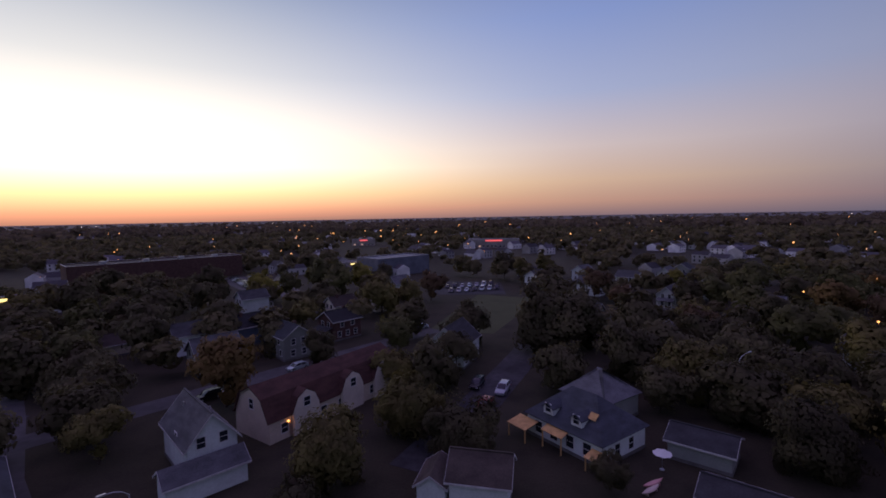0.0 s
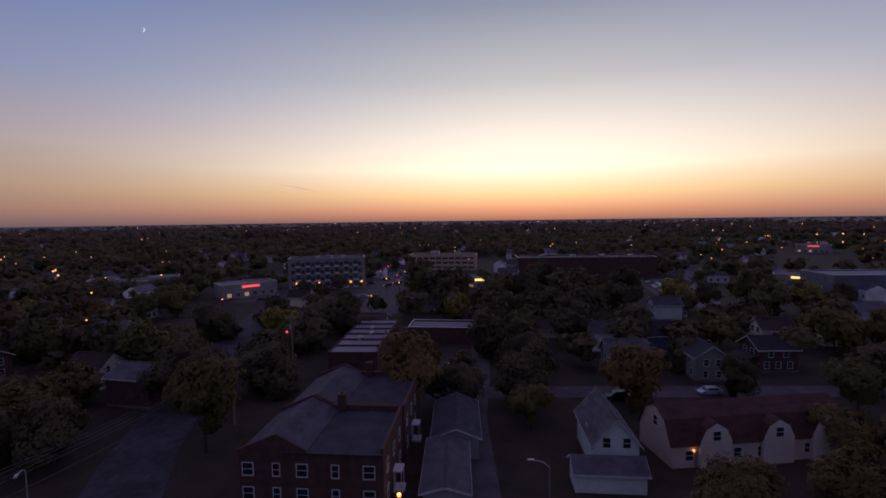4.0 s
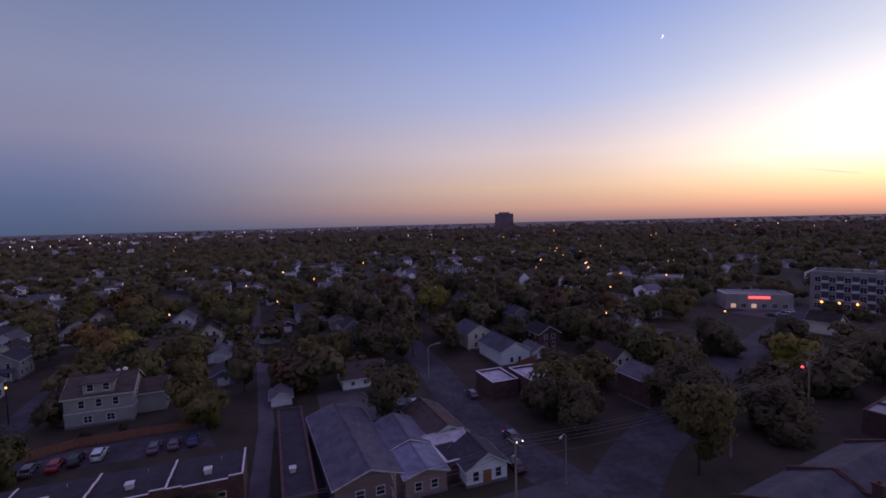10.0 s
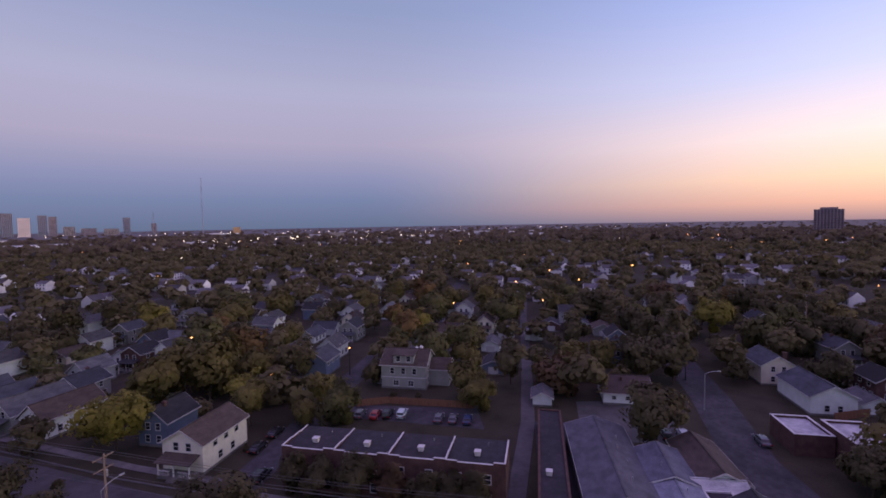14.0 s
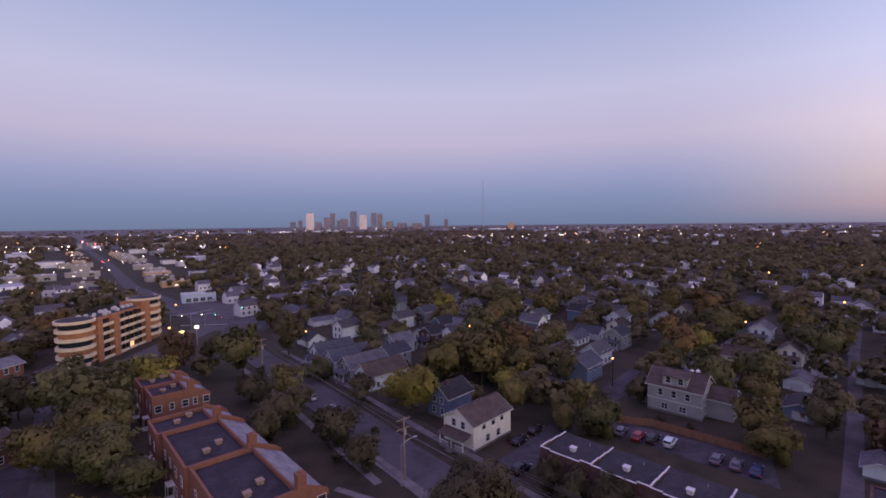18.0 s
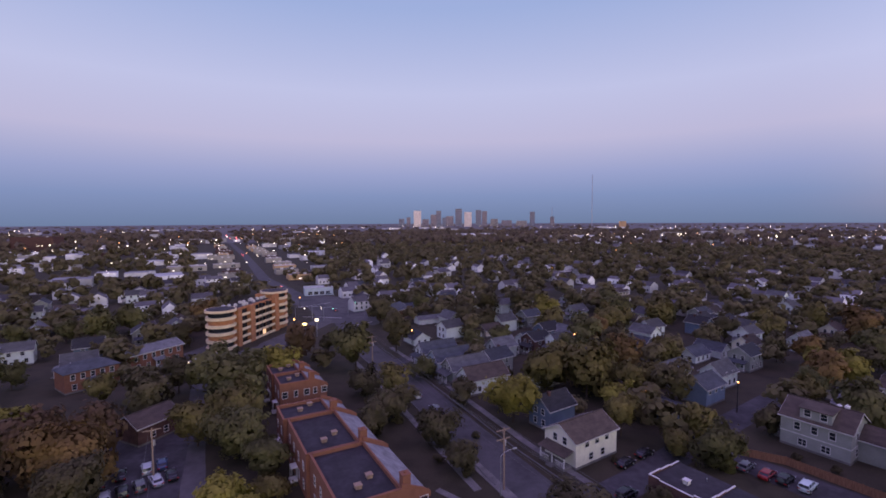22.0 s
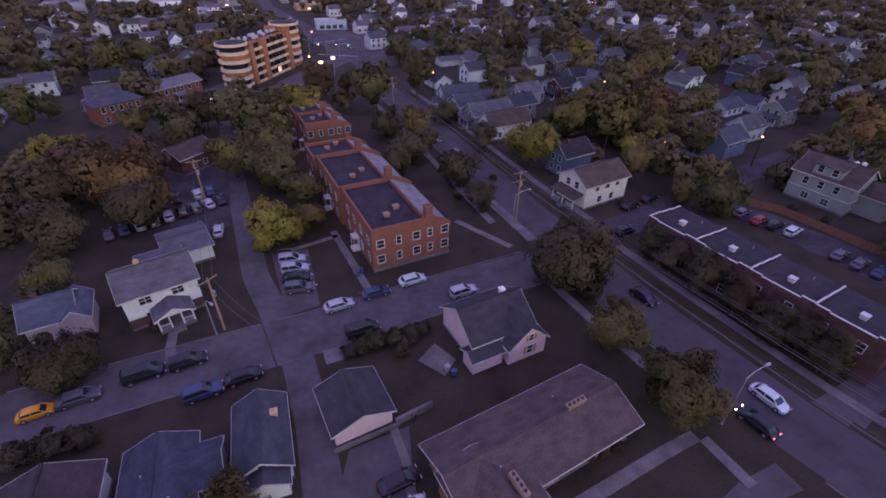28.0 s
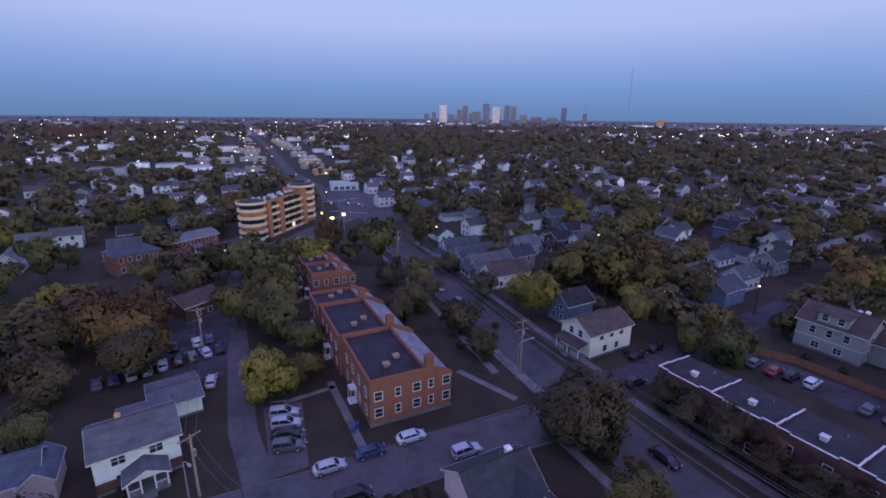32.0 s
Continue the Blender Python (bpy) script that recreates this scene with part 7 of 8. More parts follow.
def tall_block(name, yaw, dist, width, depth, top, mat, label, rot=None, cap=0.0, lit=None):
    """A far high building: floors and window strips as real relief on a block."""
    x, y = -math.sin(radians(yaw)) * dist, math.cos(radians(yaw)) * dist
    root = thing(name, pose(x, y, 0, 0, 0, yaw if rot is None else rot), label, "tower block")
    bm = bmesh.new()
    bm_box(bm, -width / 2, width / 2, -depth / 2, depth / 2, 0, top)
    if cap:
        bm_box(bm, -width * 0.3, width * 0.3, -depth * 0.3, depth * 0.3, top, top + cap)
    part("tower", bm, mat, root)
    bm = bmesh.new()
    nf, nc = max(4, int(top / 4.2)), max(3, int(width / 6))
    for i in range(nf):
        for j in range(nc):
            cx, cz = -width / 2 + (j + 0.5) * width / nc, 2 + i * top / nf
            bm_box(bm, cx - width / nc * 0.3, cx + width / nc * 0.3, -depth / 2 - 0.12, -depth / 2 + 0.02, cz, cz + top / nf * 0.5)
    tagged(part("window_band", bm, lit or GLASS, root), kind="stuff")
    return root


TOWER_BROWN = material("brown_concrete", (0.24, 0.19, 0.2), 0.85, var=0.2, scale=20, fine=0.4, bump=0.0)
# blue skyline towers lightened, with haze mixed into the wall colour
HAZED_BLUE = material("hazed_blue_tower", (0.25, 0.27, 0.34), 0.6, var=0.2, scale=20, fine=0.4, bump=0.0)
TOWER_PALE = material("pale_tower", (0.34, 0.31, 0.31), 0.7, var=0.2, scale=20, fine=0.4, bump=0.0)
# TOWER_BROWN made paler and bluer, so the skyline carries painted haze
HAZED_BROWN = material("hazy_brown_concrete", (0.31, 0.275, 0.31), 0.85, var=0.2, scale=20, fine=0.4, bump=0.0)
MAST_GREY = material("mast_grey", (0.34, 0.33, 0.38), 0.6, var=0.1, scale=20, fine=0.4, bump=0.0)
DIM_LIT = glow("dim_lit_windows", (1.0, 0.6, 0.5), 0.3)
# shops and halls along the far main road
def shop(x, y, rot, w, d, h, wall, roof, lit, label):
    root = thing("shop_block", pose(x, y, 0, 0, 0, rot), label, "shop", "shops on the far road")
    bm = bmesh.new()
    bm_box(bm, -w / 2, w / 2, -d / 2, d / 2, 0, h)
    for b in ((-w / 2, w / 2, -d / 2, -d / 2 + 0.3), (-w / 2, w / 2, d / 2 - 0.3, d / 2), (-w / 2, -w / 2 + 0.3, -d / 2 + 0.3, d / 2 - 0.3), (w / 2 - 0.3, w / 2, -d / 2 + 0.3, d / 2 - 0.3)):
        bm_box(bm, *b, h + 0.002, h + 0.6)
    part("wall", bm, wall, root)
    bm = bmesh.new()
    bm_box(bm, -w / 2 + 0.32, w / 2 - 0.32, -d / 2 + 0.32, d / 2 - 0.32, h + 0.003, h + 0.08)
    part("roof", bm, roof, root)
    for ux, uy in ((-w * 0.2, 1.0), (w * 0.25, -2.0)):
        part("air_unit", cached("shop_unit", lambda: to_mesh("air_unit", vent_bm(2.4, 1.2), COPING)), None, root, at=pose(ux, uy, h + 0.07))
    n = max(1, min(5, int((w - 4) / 8)))
    for i in range(n):
        win = pane_mesh(2.2, 1.0, SHOP_LIT) if lit and i % 3 == 0 else glazed_mesh(4.0, 2.2)
        part("shop_window", win, None, root, at=side_pose("s", -w / 2 + (i + 0.5) * w / n, 0.8, w, d))
    return root


SHOP_WALL = material("shop_wall", (0.3, 0.275, 0.25), 0.8, var=0.2, scale=6, fine=2)
for x, y, w, d, h in ((-434, 690, 46, 25, 7), (-361, 640, 40, 24, 7), (-348, 715, 36, 25, 7), (-228, 470, 48, 26, 7), (-254, 612, 44, 24, 7), (-202, 500, 36, 18, 6), (-160, 408, 32, 16, 6), (-136, 358, 20, 12, 5), (-507, 620, 34, 26, 8), (-275, 800, 28, 20, 7), (-208, 660, 26, 18, 7),
                      (-149, 520, 24, 18, 6), (-447, 1215, 64, 30, 10), (-495, 1070, 108, 24, 9), (-310, 1125, 112, 24, 9), (700, 1225, 58, 30, 14), (852, 1195, 42, 24, 20), (750, 1160, 52, 24, 13)):
    near = y < 900 and x < 0
    shop(x, y, 23 if x < 0 else -30, w * (0.72 if near else 1), d * (0.66 if near else 1), h - (2.4 if near else 0), (SHOP_WALL, TAN_BRICK, SHOP_WALL, RED_BRICK)[int(w + d) % 4], (PALE_ROOF, SHOP_ROOF, FLAT_ROOF)[int(w) % 3], True, "flat-roofed shop with lit windows on the far road")
shop(-632, 806, 8, 62, 30, 24, RED_BRICK, FLAT_ROOF, False, "large red brick block among far trees")
srng = random.Random(21)
for k in range(13):
    y = 395 + k * 42
    x = float(np.interp(y, [p[1] for p in MAIN], [p[0] for p in MAIN]))
    for sd in (-1, 1):
        off = sd * srng.uniform(24, 30)
        if any((x + off - a) ** 2 + (y - b) ** 2 < 24 ** 2 for a, b in ((-160, 408), (-202, 500), (-228, 470), (-254, 612), (-208, 660), (-149, 520))):
            continue
        shop(x + off, y, 23, srng.uniform(12, 22), srng.uniform(12, 20), srng.uniform(3.6, 5.6), srng.choice((SHOP_WALL, TAN_BRICK, RED_BRICK)), srng.choice((SHOP_ROOF, FLAT_ROOF, PALE_ROOF)), True, "low shop beside the far main road")

tall_block("apartment_tower", -88.2, 1495, 58, 22, 62, TOWER_BROWN, "tall brown apartment tower on the horizon", cap=5)
PX = 3000 / 817.7
for xa, xb, yt, mat, lit in ((657, 670, 378, TOWER_PALE, DIM_LIT), (687, 699, 386, HAZED_BROWN, None), (697, 706, 378, HAZED_BLUE, None), (714, 728, 389, HAZED_BROWN, None), (731, 743, 374, HAZED_BLUE, None), (747, 760, 381, TOWER_PALE, DIM_LIT),
                             (767, 777, 377, HAZED_BLUE, None), (778, 787, 379, HAZED_BROWN, None), (793, 806, 395, TOWER_PALE, None), (861, 870, 381, HAZED_BLUE, None), (896, 903, 391, HAZED_BROWN, None), (630, 640, 394, HAZED_BLUE, None),
                             (644, 651, 391, HAZED_BROWN, None), (708, 714, 392, HAZED_BLUE, None), (672, 684, 395, HAZED_BROWN, None), (812, 830, 398, HAZED_BROWN, None), (838, 856, 399, TOWER_PALE, None)):
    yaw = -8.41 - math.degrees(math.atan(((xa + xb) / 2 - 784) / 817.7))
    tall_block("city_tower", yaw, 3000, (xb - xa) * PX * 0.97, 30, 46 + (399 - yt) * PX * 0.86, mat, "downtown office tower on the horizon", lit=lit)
# broadcast mast
def mast(yaw, dist, top, width):
    root = thing("radio_mast", pose(-math.sin(radians(yaw)) * dist, math.cos(radians(yaw)) * dist, 0), "slender grey radio mast on the horizon", "radio mast")
    bm = bmesh.new()
    for sx, sy in ((-1, -1), (1, -1), (0, 1)):
        bm_tube(bm, (sx * width / 2, sy * width / 2, 0), (sx * width / 2, sy * width / 2, top), 0.45, 0.4, 6)
    for k in range(int(top / 6)):
        s = 1 if k % 2 else -1
        bm_tube(bm, (s * width / 2, -width / 2, k * 6), (-s * width / 2, -width / 2, k * 6 + 6), 0.3, 0.3, 4)
    part("lattice", bm, MAST_GREY, root)


mast(-21.0, 2455, 276, 3.4)
# a far store without lamps; tan walls stand in for its orange light
flat_building("lit_store", -math.sin(radians(-24.4)) * 2400, math.cos(radians(-24.4)) * 2400, -24, 32, 20, 42, TAN_BRICK, "far tan building, its wall colour standing in for orange light", category="building")


# ---------------------------------------------------------------- lamps of the town
def lamp_post(x, y, z, r, mat, label):
    root = thing("lit_street_lamp", pose(x, y, 0), label, "street lamp", "lit street lamps")
    bm = bmesh.new()
    bm_tube(bm, (0, 0, 0), (0, 0, z), 0.14, 0.09, 8)
    part("pole", bm, DARK_METAL, root)
    bm = bmesh.new()
    bmesh.ops.create_icosphere(bm, subdivisions=1, radius=r)
    part("globe", bm, mat, root, at=pose(0, 0, z + r))


LAMP_SPOTS = ((480, -80), (316, -43), (281, -56), (226, -40), (164, -27), (271, -78), (251, -84), (168, -66), (233, -111), (164, -138), (150, -133), (132, -103), (313, 251), (300, 165), (365, 129), (261, 124),
              (232, 150), (377, -15), (352, -47), (260, -87), (155, 133), (134, 34), (228, 44), (240, 7), (345, -45), (181, -28), (184, 105), (80, 109), (54, 105), (-75, -179), (-98, -85), (-116, -121), (5, -490), (71, -324),
              (-12, -194), (131, -222), (-288, -304), (-208, -523), (-47, 179), (56, 160), (-2, 170))
for x, y in LAMP_SPOTS:
    d = math.hypot(x, y)
    if d < 1500:
        lamp_post(x, y, 7.6, max(0.24, 0.0015 * d), LAMP_ORANGE, "street lamp glowing orange in the dusk")


def sparks(n, r0, r1, mat, name, label, k=0.0007, rule=None, z=(5, 9)):
    x, y, r = sector(n, r0, r1)
    verts, faces = [], []
    for i in range(n):
        if rule and not rule(x[i], y[i]):
            continue
        s, zz = k * r[i] * rng.uniform(0.6, 1.5), rng.uniform(*z) + (6 if r[i] > 700 else 0)
        o = len(verts)
        for dx, dy, dz in ((s, 0, 0), (-s, 0, 0), (0, s, 0), (0, -s, 0), (0, 0, s), (0, 0, -s)):
            verts.append((x[i] + dx, y[i] + dy, zz + dz))
        for f in ((0, 2, 4), (2, 1, 4), (1, 3, 4), (3, 0, 4), (2, 0, 5), (1, 2, 5), (3, 1, 5), (0, 3, 5)):
            faces.append(tuple(o + v for v in f))
    me = mesh_np(name, np.array(verts), np.array(faces), [mat])
    return single(name, me, None, label, "lights", kind="stuff")


sparks(130, 260, 1500, LAMP_ORANGE, "town_lights", "orange street lights scattered over the town")
sparks(420, 500, 3000, LAMP_WHITE, "white_lights", "small white lights towards the horizon", 0.0004, lambda x, y: -70 < math.degrees(math.atan2(-x, y)) < 60 or (x * 5.7 + y * 2.3) % 1 < 0.12, (6, 12))
sparks(1000, 400, 1400, LAMP_WHITE, "shop_lights", "white lights of shops and car parks", 0.0006, lambda x, y: y > 0 and strip(x, y))
sparks(520, 480, 900, LAMP_ORANGE, "southern_lights", "orange lights of shops and car parks", 0.0009, lambda x, y: y < 0 and strip(x, y), (9, 15))
sparks(190, 190, 560, LAMP_ORANGE, "yard_lights", "orange lamps among the dark trees", 0.0008, lambda x, y: y < 0 and (x * 5.7 + y * 2.3) % 1 < 0.6, (8, 13))
sparks(1500, 400, 1400, LAMP_RED, "tail_lights", "red tail lights on the far road", 0.0008, lambda x, y: seg_dist(x, y, MAIN) < 9)


# ---------------------------------------------------------------- moon
def moon(yaw, el, dist, r):
    bm = bmesh.new()
    n = 24
    outer = [(math.cos(t) * r, math.sin(t) * r) for t in [math.pi * i / n - math.pi / 2 for i in range(n + 1)]]
    inner = [(math.cos(t) * r * 0.55, math.sin(t) * r) for t in [math.pi * i / n - math.pi / 2 for i in range(n + 1)]]
    a = [bm.verts.new((x, 0, z)) for x, z in outer]
    b = [bm.verts.new((x, 3, z)) for x, z in inner]
    for i in range(n):
        bm.faces.new([v for v in (a[i], a[i + 1], b[i + 1], b[i])])
    ce = math.cos(radians(el)) * dist
    m = pose(-math.sin(radians(yaw)) * ce, math.cos(radians(yaw)) * ce, math.sin(radians(el)) * dist + 38, 0, 18, yaw)
    return single("moon", bm, glow("moonlight", (1.0, 0.97, 0.9), 1.6), "thin bright crescent moon in the dusk sky", "moon", m, kind="structure")


moon(-105.9, 19.0, 4700, 20)


def contrail(yaw0, el0, yaw1, el1, dist, r):
    """A thin pink vapour trail low in the sunset sky, tapered at both ends."""
    def at_sky(yaw, el):
        c = math.cos(radians(el)) * dist
        return Vector((-math.sin(radians(yaw)) * c, math.cos(radians(yaw)) * c, math.sin(radians(el)) * dist + 38))
    a, b = at_sky(yaw0, el0), at_sky(yaw1, el1)
    bm = bmesh.new()
    bm_tube(bm, a, a.lerp(b, 0.6), r * 0.2, r, 8, False)
    bm_tube(bm, a.lerp(b, 0.6), b, r, r * 0.3, 8, False)
    # emission takes the place of sunset light on the trail
    return single("contrail", bm, glow("glowing_vapour_trail", (1.0, 0.5, 0.36), 1.5), "thin pink vapour trail low in the sunset sky", "contrail", kind="structure")


contrail(-118.4, 4.35, -122.9, 3.5, 4700, 4.0)
mast(-16.42, 2900, 130, 2.0)

# ---------------------------------------------------------------- pavements, kerbs, paths
def offset(pts, d):
    out = []
    for i, (x, y) in enumerate(pts):
        ax, ay = pts[max(0, i - 1)]
        bx, by = pts[min(len(pts) - 1, i + 1)]
        L = math.hypot(bx - ax, by - ay)
        out.append((x + (by - ay) / L * d, y - (bx - ax) / L * d))
    return tuple(out)


M1, M2, M3 = MAIN[1:4], ((21.5, 79), (16, 90), (-2, 135), (-20, 176)), ((27.5, 62), (24.6, 68.5))
EAST_N = ((24, 76.5), (16, 93), (-2, 137), (-18, 172))
EAST_S = ((57, 12), (43, 34.5), (31, 57.5), (26, 68))
WEST_N = ((18.8, 83), (16, 90), (-2, 135), (-20, 176))
WEST_S = ((56, 14), (45.5, 29))
WEST_M = ((37.5, 43), (31, 55), (26.5, 64.5))
for pts, side in ((EAST_N, 1), (EAST_S, 1), (WEST_N, -1), (WEST_S, -1), (WEST_M, -1)):
    ribbon("kerb", offset(pts, side * 4.95), 0.28, 0.0, 0.15, KERB, "pale concrete kerb along the road", "kerb")
    ribbon("pavement", offset(pts, side * 8.6), 1.6, 0.0, 0.09, CONCRETE, "pale concrete pavement beside a grass verge", "pavement")
for pts, side in ((CROSS_W[1:4], -1), (((-14, 50.5), (0, 57.5), (17, 65.2)), -1), (((-9, 53), (0, 57.5), (20, 66.3)), 1), (((-50, 34.5), (-30, 43.5), (-20.5, 47.6)), 1)):
    ribbon("kerb", offset(pts, side * 4.6), 0.24, 0.0, 0.12, KERB, "worn kerb along the side street", "kerb")
for pts, w, words in ((((-20.6, 76.2), (-14.2, 63.8), (-11.6, 58.6)), 1.3, "concrete path beside the rowhouse"), (((-27, 69.5), (-19.4, 74.6)), 1.0, "narrow concrete path across the lawn"), (((-38.4, 48.6), (-37.4, 45.5), (-36.3, 43.4)), 1.3, "concrete path to the porch"),
                      (((13.0, 23.2), (25.4, 29.6), (30.0, 31.8)), 1.5, "concrete path beside the low brick building"), (((-5.5, 33.2), (-3.6, 28.6), (-1.0, 17)), 1.0, "concrete walk behind the low building"), (((-15.6, 43.6), (-13.2, 44.6)), 2.6, "concrete apron at the garage"),
                      (((3.5, 80.5), (13.5, 71.2)), 1.3, "concrete path across the verge"), (((30.8, 31.4), (33.4, 25.8)), 1.4, "short concrete path to the kerb")):
    ribbon("path", pts, w, 0.0, 0.06, CONCRETE, words, "path")
patch("driveway_school", ((13, 13.5), (22.1, 19.8), (32.1, 26.2), (37.4, 28.4), (38.6, 25.4), (33.6, 23.6), (27.7, 21.4), (19, 13.5)), 0.0, 0.03, WORN_ASPHALT, "asphalt driveway crossing the pavement", "driveway")
patch("driveway_east", ((47, 36.5), (49, 33), (58, 38), (56, 41)), 0.0, 0.034, WORN_ASPHALT, "pale driveway between lawns", "driveway")
patch("patio", ((-2.8, 43.2), (0.8, 40.6), (2.4, 43.4), (-0.6, 46.4)), 0.0, 0.05, CONCRETE, "concrete patio beside the house", "patio")
for k in range(5):
    ribbon("bay_line", ((-29.4 + k * 1.15, 69.6 - k * 2.8), (-24.6 + k * 1.15, 70.8 - k * 2.8)), 0.1, 0.02, 0.027, PAINT_LINE, "faded white bay line", "road marking")

# ---------------------------------------------------------------- poles, wires, lamps
utility_pole(15.5, 79.8, 11.5, 27)
utility_pole(-14.6, 148.5, 11.5, 27)
utility_pole(50.6, 16.6, 11.5, 27)
utility_pole(-49.0, 86, 10.5, 30, 1, "weathered wooden utility pole with one crossarm")
utility_pole(-31.2, 49.0, 9.5, 60, 1, "weathered wooden utility pole with one crossarm")
utility_pole(150, -19.5, 12, 20, 2)
utility_pole(207, 13, 12, 20, 2)
utility_pole(105, -56.3, 12, 45, 2)
utility_pole(61, 3, 11.5, 45, 1)
utility_pole(82, -32, 11, 45, 1)


def run(points, offs, h, sag=0.9):
    for o, dz in offs:
        wire([(x + math.cos(radians(27)) * o, y + math.sin(radians(27)) * o, h + dz) for x, y in points], sag)


run(((-14.6, 148.5), (15.5, 79.8), (50.6, 16.6)), ((-1.35, 0), (-0.75, 0), (0.75, 0), (1.35, 0), (-1.1, -1.7), (1.1, -1.7), (0, -4.2)), 11.2)
run(((50.6, 16.6), (61, 3), (82, -32), (105, -56.3), (190, -150)), ((-1.3, 0), (-0.6, 0.1), (0.7, 0), (1.3, 0.1), (0, -2.2)), 11.0)
run(((-49, 86), (-31.2, 49.0), (-21, 40)), ((-0.6, 0), (0.6, 0)), 9.2)
wire([(-31.2, 49.0, 9), (-40, 51, 5.6)], 0.3)
street_lamp(33.9, 33.4, 9.0, 24, 2.6)
street_lamp(14.6, 78.0, 8.0, 20, 2.6)
street_lamp(70.8, -4.4, 8.5, 160, 2.6)
street_lamp(115.5, 25.5, 9.0, -60, 2.6)
street_lamp(-31.9, 47.9, 7.0, -40, 1.8)
street_lamp(28.5, -44, 7.5, 40, 1.8)
street_lamp(-50.5, -66, 9, 200, 2.4)


# a thin dark leaning rod at the alley mouth
def leaning_pole():
    bm = bmesh.new()
    bm_tube(bm, (0, 0, 0), (-3.2, 5.0, 7.6), 0.11, 0.08, 8)
    return single("leaning_pole", bm, DARK_METAL, "thin dark rod leaning over the alley", "utility pole", pose(-20.8, 40.6, 0))


leaning_pole()


# ---------------------------------------------------------------- fences, hedges, yard things
def fence(pts, h=1.7, mat=None, label="brown board fence", step=0.16):
    root = thing("fence", pose(pts[0][0], pts[0][1], 0), label, "fence")
    for (ax, ay), (bx, by) in zip(pts, pts[1:]):
        L = math.hypot(bx - ax, by - ay)
        a = math.degrees(math.atan2(by - ay, bx - ax))
        base = pose(ax - pts[0][0], ay - pts[0][1], 0, 0, 0, a)
        bays = max(1, round(L / 2.4))
        for k in range(bays):
            w = L / bays

            def panel():
                bm = bmesh.new()
                xs, n = [], int(w / step)
                for i in range(n):
                    xs += [i * w / n, (i + 0.92) * w / n]
                xs.append(w)
                bm_grid(bm, xs, (0.05, 0.35, 0.47, h - 0.4, h - 0.28, h), lambda i, j: i % 2 == 0 or j in (1, 3), -0.02, 0.02)
                return to_mesh("panel", bm, mat or FENCE_WOOD)
            part("panel", cached(("panel", round(w, 2), h, mat.name if mat else ""), panel), None, root, at=base @ pose(k * w, 0, 0))

            def post():
                bm = bmesh.new()
                bm_box(bm, -0.06, 0.06, -0.06, 0.06, 0, h + 0.1)
                return to_mesh("post", bm, mat or FENCE_WOOD)
            part("post", cached(("post", h, mat.name if mat else ""), post), None, root, at=base @ pose(k * w, 0.08, 0))
    return root


fence(((66.5, 88.5), (72.5, 84.5), (83, 66.5)), 1.7, None, "long brown board fence behind the parking lot")
fence(((126, 3.2), (134.5, -3.0)), 1.8, None, "reddish board fence beside the white house")
fence(((-16.6, 22), (-18.6, 34.5)), 1.2, WOOD, "low weathered fence beside the alley")
for pts, h in ((((-5.0, 33.2), (-0.8, 35.7)), 1.1), (((-11.6, 29.6), (-4.6, 33.2)), 0.5)):
    ribbon("retaining_wall", pts, 0.35, 0.0, h, CONCRETE, "low concrete retaining wall", "wall")
for x, y, r in ((-12.2, 43.9, 1.6), (-10.4, 44.9, 1.9), (-8.4, 45.4, 2.1), (-6.2, 46.4, 2.1), (-4.2, 47.4, 1.9), (-2.2, 48.2, 1.7), (-9.2, 47.0, 1.5), (-5.2, 44.6, 1.5)):
    shrub(x, y, r, "dark", "overgrown dark green hedge shrub by the street")
for x, y, r in ((16.8, 28.8, 1.0), (18.4, 29.6, 1.1), (20.2, 30.0, 1.0), (-41.2, 49.0, 0.9), (-42.4, 29.4, 2.6), (-40.0, 30.8, 2.2), (-45.0, 28.2, 2.4), (-24.5, 20.5, 2.4), (-18.2, 20.6, 2.2), (-29.5, 17.6, 2.4), (-14, 84, 1.4), (-16, 90, 1.4), (4, 90, 1.5), (1, 104, 1.6), (13, 100, 1.3),
                (30.5, 87.6, 0.8), (33, 89, 0.8), (39.5, 88, 1.0), (76, 86, 1.3), (80, 81, 1.2)):
    shrub(x, y, r, "dark")


def trash_bin(x, y, c):
    root = thing("wheeled_bin", pose(x, y, 0, 0, 0, x * 40), "plastic wheeled bin standing at the wall", "bin", "wheeled bins")
    bm = bmesh.new()
    v0 = [bm.verts.new((sx * 0.24, sy * 0.26, 0.06)) for sx, sy in ((-1, -1), (1, -1), (1, 1), (-1, 1))]
    v1 = [bm.verts.new((sx * 0.3, sy * 0.34, 1.0)) for sx, sy in ((-1, -1), (1, -1), (1, 1), (-1, 1))]
    bm.faces.new(v0[::-1])
    bm.faces.new(v1)
    for i in range(4):
        bm.faces.new((v0[i], v0[(i + 1) % 4], v1[(i + 1) % 4], v1[i]))
    part("bin_body", bm, CAR_PAINT, root, colour=c)
    bm = bmesh.new()
    bm_box(bm, -0.32, 0.32, -0.38, 0.36, 1.0, 1.07)
    part("lid", bm, CAR_PAINT, root, colour=tuple(k * 0.7 for k in c))
    for s in (-1, 1):
        bm = bmesh.new()
        bm_tube(bm, (s * 0.26, 0.3, 0.12), (s * 0.32, 0.3, 0.12), 0.12, 0.12, 10)
        part("wheel", bm, RUBBER, root)


